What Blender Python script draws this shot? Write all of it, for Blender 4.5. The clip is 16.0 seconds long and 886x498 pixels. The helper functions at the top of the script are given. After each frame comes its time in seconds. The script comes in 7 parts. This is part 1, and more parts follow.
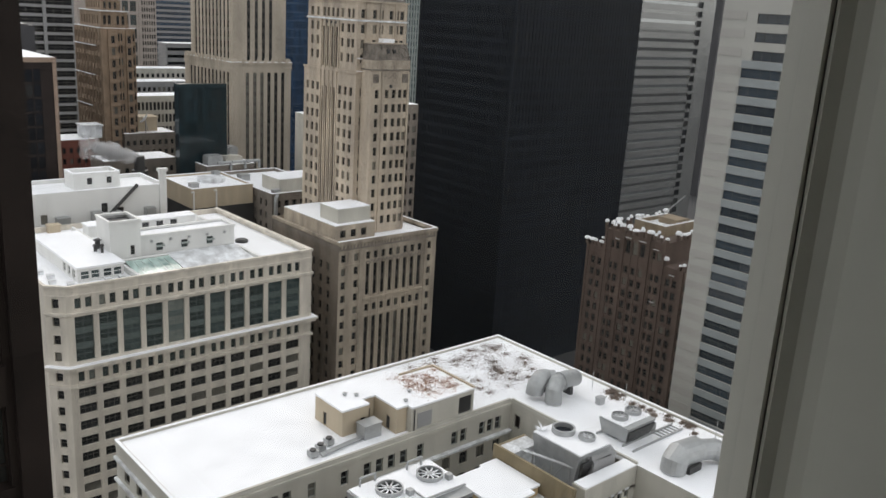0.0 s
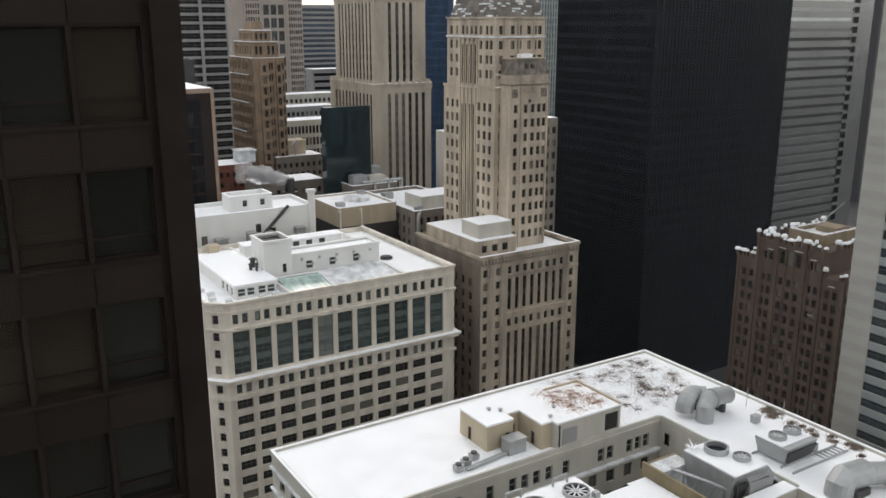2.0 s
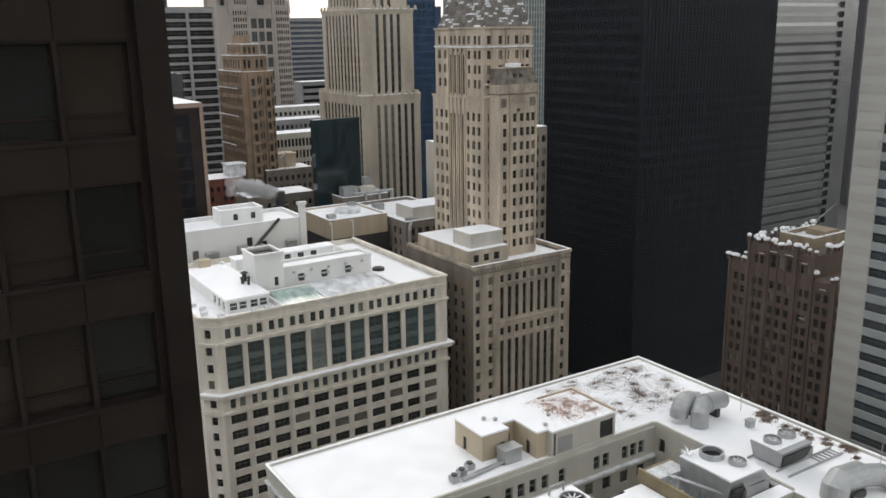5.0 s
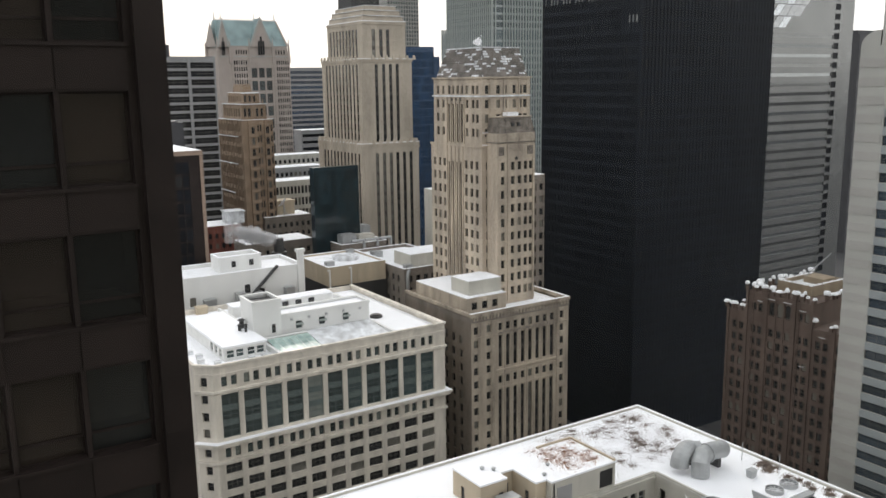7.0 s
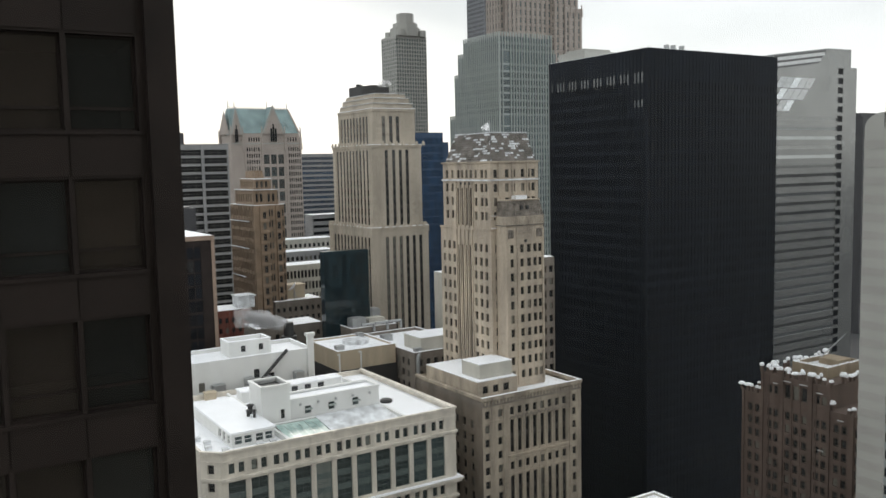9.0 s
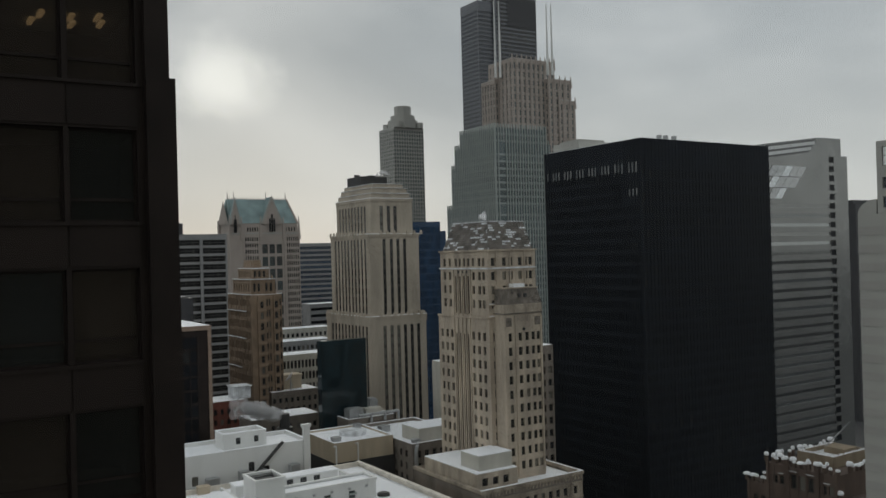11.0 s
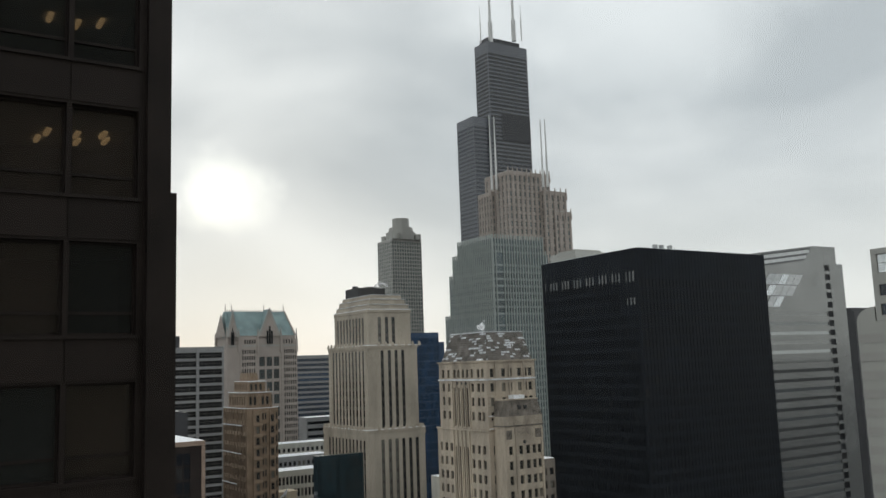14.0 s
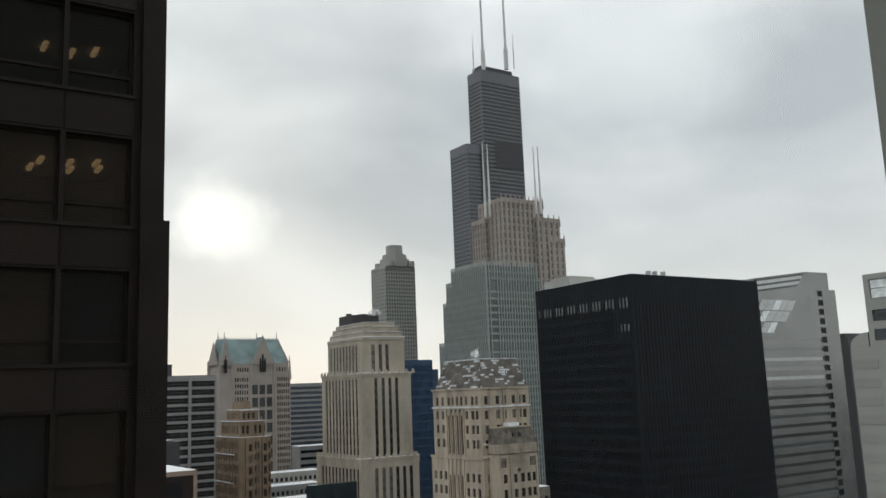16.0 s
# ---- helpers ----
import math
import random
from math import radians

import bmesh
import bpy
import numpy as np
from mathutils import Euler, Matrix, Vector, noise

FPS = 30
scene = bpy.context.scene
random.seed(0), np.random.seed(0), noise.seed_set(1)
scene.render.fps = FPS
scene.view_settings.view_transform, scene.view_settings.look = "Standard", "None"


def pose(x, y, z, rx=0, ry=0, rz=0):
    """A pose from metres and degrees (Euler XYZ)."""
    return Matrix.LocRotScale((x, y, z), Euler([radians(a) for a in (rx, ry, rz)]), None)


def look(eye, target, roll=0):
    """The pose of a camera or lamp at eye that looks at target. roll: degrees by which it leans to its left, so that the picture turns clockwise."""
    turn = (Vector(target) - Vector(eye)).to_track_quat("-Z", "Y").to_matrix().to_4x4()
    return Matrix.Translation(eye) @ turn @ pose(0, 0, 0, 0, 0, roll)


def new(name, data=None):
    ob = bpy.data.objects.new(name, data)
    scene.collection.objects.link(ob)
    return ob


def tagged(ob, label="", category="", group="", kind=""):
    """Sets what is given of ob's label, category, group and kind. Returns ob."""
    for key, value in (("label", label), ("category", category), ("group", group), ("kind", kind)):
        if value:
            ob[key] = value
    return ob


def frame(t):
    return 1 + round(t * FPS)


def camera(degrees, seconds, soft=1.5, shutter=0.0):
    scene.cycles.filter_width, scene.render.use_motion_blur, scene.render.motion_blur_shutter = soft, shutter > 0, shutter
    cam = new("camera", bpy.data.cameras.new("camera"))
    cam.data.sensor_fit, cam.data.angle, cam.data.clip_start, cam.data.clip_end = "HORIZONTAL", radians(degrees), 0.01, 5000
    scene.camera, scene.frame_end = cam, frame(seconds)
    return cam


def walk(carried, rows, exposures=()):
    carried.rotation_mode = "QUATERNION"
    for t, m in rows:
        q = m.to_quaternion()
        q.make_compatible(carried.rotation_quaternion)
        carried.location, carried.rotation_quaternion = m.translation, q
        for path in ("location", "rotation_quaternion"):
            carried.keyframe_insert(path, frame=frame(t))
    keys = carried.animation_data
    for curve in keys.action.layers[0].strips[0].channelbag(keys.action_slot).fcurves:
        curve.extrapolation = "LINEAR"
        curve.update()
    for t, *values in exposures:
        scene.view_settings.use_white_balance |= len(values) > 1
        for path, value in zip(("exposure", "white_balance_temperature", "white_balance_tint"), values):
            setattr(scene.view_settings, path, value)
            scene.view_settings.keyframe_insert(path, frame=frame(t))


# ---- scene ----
cam = camera(54.346, 16.0)
PATH = [
    (0, pose(-0.009, 0.008, 125.000, 74.498, -3.369, -40.802)),
    (0.5, pose(-0.015, 0.011, 125.000, 72.637, -1.745, -37.210)),
    (1, pose(-0.062, 0.042, 125.000, 74.017, 0.049, -34.085)),
    (1.5, pose(-0.057, 0.038, 125.000, 74.946, -0.143, -32.270)),
    (2, pose(-0.050, 0.033, 125.000, 75.216, 0.002, -32.014)),
    (2.5, pose(-0.044, 0.029, 125.000, 75.439, 0.222, -32.183)),
    (3, pose(-0.038, 0.025, 125.000, 75.506, 0.427, -32.317)),
    (5.5, pose(-0.022, 0.014, 125.000, 76.133, 0.970, -32.838)),
    (6, pose(-0.020, 0.013, 125.000, 76.626, 0.879, -32.869)),
    (6.5, pose(-0.017, 0.011, 125.000, 77.650, 0.838, -32.850)),
    (7, pose(-0.014, 0.009, 125.000, 79.018, 0.769, -32.894)),
    (7.5, pose(-0.011, 0.007, 125.000, 79.824, 0.926, -32.861)),
    (8, pose(-0.008, 0.005, 125.000, 80.668, 1.092, -32.710)),
    (8.5, pose(-0.006, 0.004, 125.000, 82.629, 1.184, -32.464)),
    (11, pose(-0.002, 0.001, 125.000, 90.392, 1.567, -32.462)),
    (11.5, pose(-0.002, 0.001, 125.000, 91.971, 1.476, -32.748)),
    (12, pose(-0.001, 0.001, 125.000, 93.026, 1.022, -33.109)),
    (12.5, pose(-0.001, 0.001, 125.000, 94.084, 1.029, -32.998)),
    (13, pose(0.000, 0.000, 125.000, 95.558, 1.081, -32.506)),
    (13.5, pose(0.000, 0.000, 125.000, 96.963, 1.644, -32.168)),
    (14, pose(0.001, -0.001, 125.000, 97.729, 2.001, -32.552)),
    (14.5, pose(0.004, -0.003, 125.000, 98.819, 2.228, -32.905)),
    (15, pose(0.009, -0.006, 125.000, 99.591, 2.094, -32.670)),
    (15.5, pose(0.011, -0.007, 125.000, 99.382, 2.217, -32.724)),
    (16, pose(0.011, -0.007, 125.000, 99.500, 2.229, -32.943)),
]

EXPOSURES = [(0.0, 0.5, 6650, 15), (1.5, 0.45, 6650, 15), (6.0, 0.5, 6650, 15), (7.5, 0.65, 6650, 15), (8.5, 0.6, 6600, 13), (11.0, -0.55, 6500, 10), (11.5, -0.72, 6500, 10), (12.0, -0.45, 6500, 10), (12.5, -0.15, 6500, 10), (13.0, -0.02, 6500, 10), (14.5, -0.04, 6500, 10), (16.0, -0.04, 6500, 10)]
walk(cam, PATH, EXPOSURES)

# ---- world and sun: a thick winter overcast, the sun veiled in the south-west ----
SUN_AZ, SUN_EL = 18.7, 11.8
world = bpy.data.worlds.new("sky")
scene.world = world
world.use_nodes = True
wn, wl = world.node_tree.nodes, world.node_tree.links
wn.clear()


def wnode(kind, **kw):
    n = wn.new(kind)
    for k, v in kw.items():
        n.inputs[k].default_value = v
    return n


w_out = wn.new("ShaderNodeOutputWorld")
w_bg = wn.new("ShaderNodeBackground")
w_geo = wn.new("ShaderNodeTexCoord")
w_sky = wn.new("ShaderNodeTexSky")
w_sky.sky_type = "NISHITA"
w_sky.sun_disc = False
w_sky.sun_elevation = radians(SUN_EL)
w_sky.sun_rotation = radians(SUN_AZ)
w_map = wn.new("ShaderNodeMapping")
w_map.inputs["Scale"].default_value = (1.0, 1.0, 2.0)
w_cloud = wnode("ShaderNodeTexNoise", Scale=2.6, Detail=6.0, Roughness=0.44, Distortion=0.25)
w_ramp = wn.new("ShaderNodeValToRGB")
w_ramp.color_ramp.elements[0].position, w_ramp.color_ramp.elements[0].color = 0.34, (0.60, 0.655, 0.69, 1)
w_ramp.color_ramp.elements[1].position, w_ramp.color_ramp.elements[1].color = 0.66, (1.03, 1.07, 1.08, 1)
w_dot = wn.new("ShaderNodeVectorMath")
w_dot.operation = "DOT_PRODUCT"
w_dot.inputs[1].default_value = (math.sin(radians(SUN_AZ)) * math.cos(radians(SUN_EL)), math.cos(radians(SUN_AZ)) * math.cos(radians(SUN_EL)), math.sin(radians(SUN_EL)))
w_glow = wn.new("ShaderNodeMapRange")
w_glow.inputs["From Min"].default_value, w_glow.inputs["From Max"].default_value = 0.9977, 0.99997
w_pow = wn.new("ShaderNodeMath")
w_pow.operation = "POWER"
w_pow.inputs[1].default_value = 1.7
w_sep = wn.new("ShaderNodeSeparateXYZ")
w_hor = wn.new("ShaderNodeMapRange")
w_hor.inputs["From Min"].default_value, w_hor.inputs["From Max"].default_value = 0.22, 0.0
w_mixh = wn.new("ShaderNodeMix")
w_mixh.data_type = "RGBA"
w_mixh.inputs["B"].default_value = (0.97, 0.97, 0.91, 1)
w_hmul = wn.new("ShaderNodeMath")
w_hmul.operation = "MULTIPLY"
w_hmul.inputs[1].default_value = 0.6
w_add = wn.new("ShaderNodeMix")
w_add.data_type, w_add.blend_type = "RGBA", "ADD"
w_add.inputs["B"].default_value = (0.46, 0.44, 0.38, 1)
w_blend = wn.new("ShaderNodeMix")
w_blend.data_type = "RGBA"
w_blend.inputs["Factor"].default_value = 0.004
wl.new(w_geo.outputs["Generated"], w_map.inputs["Vector"])
wl.new(w_map.outputs["Vector"], w_cloud.inputs["Vector"])
wl.new(w_cloud.outputs["Fac"], w_ramp.inputs["Fac"])
w_warp = wnode("ShaderNodeTexNoise", Scale=7.0, Detail=5.0, Roughness=0.55)
w_shift = wn.new("ShaderNodeVectorMath")
w_shift.operation = "MULTIPLY_ADD"
w_shift.inputs[1].default_value = (0.20, 0.20, 0.10)
wl.new(w_geo.outputs["Generated"], w_warp.inputs["Vector"])
wl.new(w_warp.outputs["Color"], w_shift.inputs[0])
w_off = wn.new("ShaderNodeVectorMath")
w_off.operation = "SUBTRACT"
w_off.inputs[1].default_value = (0.10, 0.10, 0.05)
wl.new(w_geo.outputs["Generated"], w_off.inputs[0])
wl.new(w_off.outputs["Vector"], w_shift.inputs[2])
w_norm = wn.new("ShaderNodeVectorMath")
w_norm.operation = "NORMALIZE"
wl.new(w_shift.outputs["Vector"], w_norm.inputs[0])
wl.new(w_norm.outputs["Vector"], w_dot.inputs[0])
wl.new(w_dot.outputs["Value"], w_glow.inputs["Value"])
wl.new(w_glow.outputs["Result"], w_pow.inputs[0])
wl.new(w_geo.outputs["Generated"], w_sep.inputs["Vector"])
wl.new(w_sep.outputs["Z"], w_hor.inputs["Value"])
wl.new(w_hor.outputs["Result"], w_hmul.inputs[0])
wl.new(w_hmul.outputs["Value"], w_mixh.inputs["Factor"])
wl.new(w_ramp.outputs["Color"], w_mixh.inputs["A"])
wl.new(w_pow.outputs["Value"], w_add.inputs["Factor"])
wl.new(w_mixh.outputs["Result"], w_add.inputs["A"])
w_thin = wn.new("ShaderNodeVectorMath")
w_thin.operation = "DOT_PRODUCT"
w_thin.inputs[1].default_value = (math.sin(radians(46)) * math.cos(radians(28)), math.cos(radians(46)) * math.cos(radians(28)), math.sin(radians(28)))
w_thin_fac = wn.new("ShaderNodeMapRange")
w_thin_fac.interpolation_type = "SMOOTHSTEP"
w_thin_fac.inputs["From Min"].default_value, w_thin_fac.inputs["From Max"].default_value = 0.968, 0.998
w_thin_add = wn.new("ShaderNodeMix")
w_thin_add.data_type, w_thin_add.blend_type = "RGBA", "ADD"
w_thin_add.inputs["B"].default_value = (0.36, 0.36, 0.35, 1)
wl.new(w_norm.outputs["Vector"], w_thin.inputs[0])
wl.new(w_thin.outputs["Value"], w_thin_fac.inputs["Value"])
wl.new(w_thin_fac.outputs["Result"], w_thin_add.inputs["Factor"])
wl.new(w_add.outputs["Result"], w_thin_add.inputs["A"])
wl.new(w_thin_add.outputs["Result"], w_blend.inputs["A"])
wl.new(w_sky.outputs["Color"], w_blend.inputs["B"])
wl.new(w_blend.outputs["Result"], w_bg.inputs["Color"])
wl.new(w_bg.outputs["Background"], w_out.inputs["Surface"])
w_bg.inputs["Strength"].default_value = 0.9

sun = new("sun", bpy.data.lights.new("sun", "SUN"))
sun.data.energy, sun.data.angle, sun.data.color = 0.8, radians(18), (1.0, 0.95, 0.87)
sun.matrix_world = look((0, 0, 0), (-math.sin(radians(SUN_AZ)), -math.cos(radians(SUN_AZ)), -math.tan(radians(30))))


# ---- materials ----
def material(name, colour, rough=0.8, metal=0.0, vary=0.25, scale=0.35, fine=6.0, bump=0.15, spec=0.4, streak=0.0, tint=None, per_piece=0.0):
    """A worn surface: broad stains and fine grain over one base colour, with a light relief."""
    m = bpy.data.materials.new(name)
    m.use_nodes = True
    n, l = m.node_tree.nodes, m.node_tree.links
    b = n["Principled BSDF"]
    b.inputs["Roughness"].default_value, b.inputs["Metallic"].default_value = rough, metal
    b.inputs["Specular IOR Level"].default_value = spec
    tc = n.new("ShaderNodeTexCoord")
    mp = n.new("ShaderNodeMapping")
    mp.inputs["Scale"].default_value = (1, 1, 0.22 if streak else 1)
    l.new(tc.outputs["Object"], mp.inputs["Vector"])
    big = n.new("ShaderNodeTexNoise")
    big.inputs["Scale"].default_value, big.inputs["Detail"].default_value = scale, 6
    l.new(mp.outputs["Vector"], big.inputs["Vector"])
    small = n.new("ShaderNodeTexNoise")
    small.inputs["Scale"].default_value, small.inputs["Detail"].default_value = fine, 4
    l.new(tc.outputs["Object"], small.inputs["Vector"])
    mix = n.new("ShaderNodeMath")
    mix.operation = "MULTIPLY_ADD"
    mix.inputs[1].default_value = 0.35
    l.new(small.outputs["Fac"], mix.inputs[0])
    half = n.new("ShaderNodeMath")
    half.operation = "MULTIPLY"
    half.inputs[1].default_value = 0.65
    l.new(big.outputs["Fac"], half.inputs[0])
    l.new(half.outputs["Value"], mix.inputs[2])
    ramp = n.new("ShaderNodeValToRGB")
    lo = [max(0, c * (1 - vary * 1.6)) for c in (tint or colour)]
    hi = [min(1, c * (1 + vary)) for c in colour]
    ramp.color_ramp.elements[0].position, ramp.color_ramp.elements[0].color = 0.32, (*lo, 1)
    ramp.color_ramp.elements[1].position, ramp.color_ramp.elements[1].color = 0.66, (*hi, 1)
    l.new(mix.outputs["Value"], ramp.inputs["Fac"])
    out = ramp.outputs["Color"]
    if per_piece:
        oi = n.new("ShaderNodeObjectInfo")
        rng = n.new("ShaderNodeMapRange")
        rng.inputs["To Min"].default_value, rng.inputs["To Max"].default_value = 1 - per_piece, 1 + per_piece
        l.new(oi.outputs["Random"], rng.inputs["Value"])
        hsv = n.new("ShaderNodeHueSaturation")
        l.new(rng.outputs["Result"], hsv.inputs["Value"])
        l.new(out, hsv.inputs["Color"])
        out = hsv.outputs["Color"]
    l.new(out, b.inputs["Base Color"])
    if bump:
        bp = n.new("ShaderNodeBump")
        bp.inputs["Strength"].default_value, bp.inputs["Distance"].default_value = bump, 0.05
        l.new(small.outputs["Fac"], bp.inputs["Height"])
        l.new(bp.outputs["Normal"], b.inputs["Normal"])
    return m


def glass(name, dark, pale, share, rough=0.06, spec=0.5, scatter=0.15):
    """Window glass seen from outside: dark rooms behind, some with blinds drawn."""
    m = bpy.data.materials.new(name)
    m.use_nodes = True
    n, l = m.node_tree.nodes, m.node_tree.links
    b = n["Principled BSDF"]
    b.inputs["Roughness"].default_value, b.inputs["Specular IOR Level"].default_value = rough, spec
    oi = n.new("ShaderNodeObjectInfo")
    ramp = n.new("ShaderNodeValToRGB")
    ramp.color_ramp.interpolation = "CONSTANT"
    e = ramp.color_ramp.elements
    e[0].position, e[0].color = 0, (*dark, 1)
    e[1].position, e[1].color = 1 - share, (*pale, 1)
    k = e.new((1 - share) * 0.5)
    k.color = (*[c * 1.7 for c in dark], 1)
    geo, both, wrap = n.new("ShaderNodeNewGeometry"), n.new("ShaderNodeMath"), n.new("ShaderNodeMath")
    wrap.operation = "FRACT"
    l.new(oi.outputs["Random"], both.inputs[0])
    l.new(geo.outputs["Random Per Island"], both.inputs[1])
    l.new(both.outputs["Value"], wrap.inputs[0])
    l.new(wrap.outputs["Value"], ramp.inputs["Fac"])
    tc = n.new("ShaderNodeTexCoord")
    ns = n.new("ShaderNodeTexNoise")
    ns.inputs["Scale"].default_value = 0.9
    l.new(tc.outputs["Object"], ns.inputs["Vector"])
    mx = n.new("ShaderNodeMix")
    mx.data_type, mx.blend_type = "RGBA", "MULTIPLY"
    mx.inputs["Factor"].default_value = 0.7
    l.new(ramp.outputs["Color"], mx.inputs["A"])
    l.new(ns.outputs["Fac"], mx.inputs["B"])
    l.new(mx.outputs["Result"], b.inputs["Base Color"])
    return m


SNOW = material("snow", (0.92, 0.93, 0.95), 0.9, vary=0.05, scale=0.25, fine=2.5, bump=0.35, spec=0.2)
SNOW_THIN = material("thin_snow", (0.80, 0.82, 0.84), 0.9, vary=0.16, scale=0.5, fine=3.0, bump=0.3, spec=0.2, tint=(0.50, 0.50, 0.50))
TERRACOTTA = material("white_terracotta", (0.64, 0.59, 0.51), 0.6, vary=0.2, scale=0.45, fine=3.0, streak=1)
TERRACOTTA_TRIM = material("white_terracotta_trim", (0.69, 0.64, 0.56), 0.6, vary=0.2, scale=0.6, streak=1)
WHITE_PAINT = material("white_painted_brick", (0.74, 0.74, 0.72), 0.75, vary=0.10, scale=0.25, streak=1)
LIMESTONE = material("grey_tan_limestone", (0.44, 0.375, 0.295), 0.85, vary=0.30, scale=0.30, fine=2.5, streak=1, tint=(0.34, 0.29, 0.24))
TAN_STONE = material("tan_limestone", (0.51, 0.43, 0.335), 0.85, vary=0.22, scale=0.28, fine=2.2, streak=1, tint=(0.40, 0.34, 0.28))
SOOTY = material("sooty_stone", (0.23, 0.20, 0.17), 0.9, vary=0.3, scale=0.25, streak=1)
SLATE = material("weathered_slate", (0.20, 0.18, 0.16), 0.8, vary=0.4, scale=0.5, bump=0.3)
PALE_STONE = material("pale_buff_stone", (0.49, 0.43, 0.35), 0.85, vary=0.2, scale=0.18, fine=1.5, streak=1)
BROWN_BRICK = material("brown_brick", (0.125, 0.090, 0.074), 0.9, vary=0.28, scale=0.35, fine=3.0, streak=1)
ORANGE_BRICK = material("ochre_terracotta", (0.275, 0.20, 0.14), 0.85, vary=0.25, scale=0.3)
RED_BRICK = material("red_brick", (0.20, 0.075, 0.055), 0.9, vary=0.25, scale=0.3)
PINK_STONE = material("rose_granite", (0.42, 0.365, 0.325), 0.8, vary=0.1, scale=0.1)
BLACK_METAL = material("black_metal", (0.0155, 0.019, 0.025), 0.6, spec=0.12, vary=0.3, scale=0.1, bump=0.02)
BRONZE = material("dark_bronze_panel", (0.0255, 0.0185, 0.0165), 0.55, spec=0.2, metal=0.0, vary=0.3, scale=0.4, bump=0.02)
DARK_BAND = material("dark_band", (0.06, 0.06, 0.065), 0.5, vary=0.2, scale=0.2)
GREY_BAND = material("grey_stone_band", (0.30, 0.30, 0.30), 0.7, vary=0.12, scale=0.1)
GREY_GRANITE = material("brushed_grey_cladding", (0.27, 0.275, 0.27), 0.22, metal=0.7, vary=0.12, scale=0.08, bump=0.0, spec=0.5)
PALE_GRANITE = material("pale_granite", (0.39, 0.385, 0.355), 0.55, vary=0.08, scale=0.1)
GREEN_METAL = material("grey_green_mullion", (0.30, 0.34, 0.33), 0.5, vary=0.1, scale=0.1)
COPPER = material("green_copper", (0.27, 0.36, 0.36), 0.7, vary=0.25, scale=0.15)
BUFF_PAINT = material("buff_painted_stucco", (0.50, 0.42, 0.31), 0.85, vary=0.12, scale=0.4, streak=1)
OCHRE_PAINT = material("ochre_painted_stucco", (0.50, 0.37, 0.20), 0.85, vary=0.12, scale=0.4, streak=1)
CREAM_BRICK = material("cream_brick", (0.52, 0.50, 0.44), 0.85, vary=0.14, scale=0.3, streak=1)
STEEL = material("galvanised_steel", (0.42, 0.43, 0.43), 0.5, metal=0.55, vary=0.12, scale=0.8)
DARK_STEEL = material("dark_louvre_steel", (0.06, 0.06, 0.06), 0.6, metal=0.3, vary=0.2, scale=0.8)
RUST = material("rust_brown_scrub", (0.46, 0.27, 0.17), 0.95, vary=0.4, scale=1.5)
SCRUB = material("dry_grey_scrub", (0.30, 0.24, 0.20), 0.95, vary=0.4, scale=1.5)
ASPHALT = material("wet_asphalt", (0.05, 0.05, 0.052), 0.7, vary=0.25, scale=0.05)
SASH = material("dark_sash", (0.10, 0.095, 0.085), 0.6, vary=0.15, scale=0.8)
GREEN_SASH = material("dark_green_sash", (0.10, 0.125, 0.12), 0.5, vary=0.15, scale=0.8)
PALE_SASH = material("grey_green_sash", (0.30, 0.33, 0.31), 0.6, vary=0.15, scale=0.8)
WALL_PAINT = material("grey_green_wall_paint", (0.55, 0.55, 0.49), 0.7, vary=0.03, scale=1.5, bump=0.03)
FRAME_PAINT = material("pale_frame_paint", (0.72, 0.71, 0.64), 0.5, vary=0.04, scale=2.0, bump=0.03)
CARPET = material("grey_carpet", (0.16, 0.15, 0.14), 0.95, vary=0.2, scale=3.0, fine=60)
CEILING_PAINT = material("white_ceiling_paint", (0.75, 0.75, 0.72), 0.9, vary=0.03, scale=1.0, bump=0.03)
PANE = glass("dark_window_glass", (0.03, 0.032, 0.034), (0.26, 0.25, 0.22), 0.10)
PANE_GREEN = glass("green_window_glass", (0.055, 0.075, 0.075), (0.30, 0.33, 0.30), 0.08)
PANE_PALE = glass("shaded_window_glass", (0.045, 0.045, 0.042), (0.36, 0.33, 0.27), 0.30)
PANE_BLUE = glass("blue_window_glass", (0.035, 0.075, 0.14), (0.05, 0.09, 0.16), 0.3, 0.1)
PANE_BLACK = glass("black_window_glass", (0.0095, 0.0115, 0.015), (0.045, 0.045, 0.045), 0.03, 0.3, 0.14)
PANE_TEAL = glass("teal_curtain_glass", (0.018, 0.032, 0.038), (0.03, 0.045, 0.05), 0.3, 0.1)
BLUE_METAL = material("blue_metal", (0.05, 0.09, 0.16), 0.4, vary=0.15, scale=0.1, bump=0.0)
PALE_FIN = material("pale_grey_green_fin", (0.40, 0.43, 0.41), 0.5, vary=0.08, scale=0.1, bump=0.0)
BRONZE_PANEL = material("bronze_spandrel", (0.0275, 0.0198, 0.0175), 0.55, spec=0.2, metal=0.0, vary=0.35, scale=0.5, bump=0.03, per_piece=0.18)
BLIND = material("pale_blind", (0.35, 0.33, 0.28), 0.8, vary=0.08, scale=2.0)
PANE_BRONZE = glass("tinted_bronze_glass", (0.026, 0.029, 0.030), (0.075, 0.056, 0.046), 0.30, 0.05, 0.35)
_n, _l = PANE_BRONZE.node_tree.nodes, PANE_BRONZE.node_tree.links
_clear, _mix = _n.new("ShaderNodeBsdfTransparent"), _n.new("ShaderNodeMixShader")
_clear.inputs["Color"].default_value = (0.30, 0.27, 0.24, 1)
_mix.inputs["Fac"].default_value = 0.45
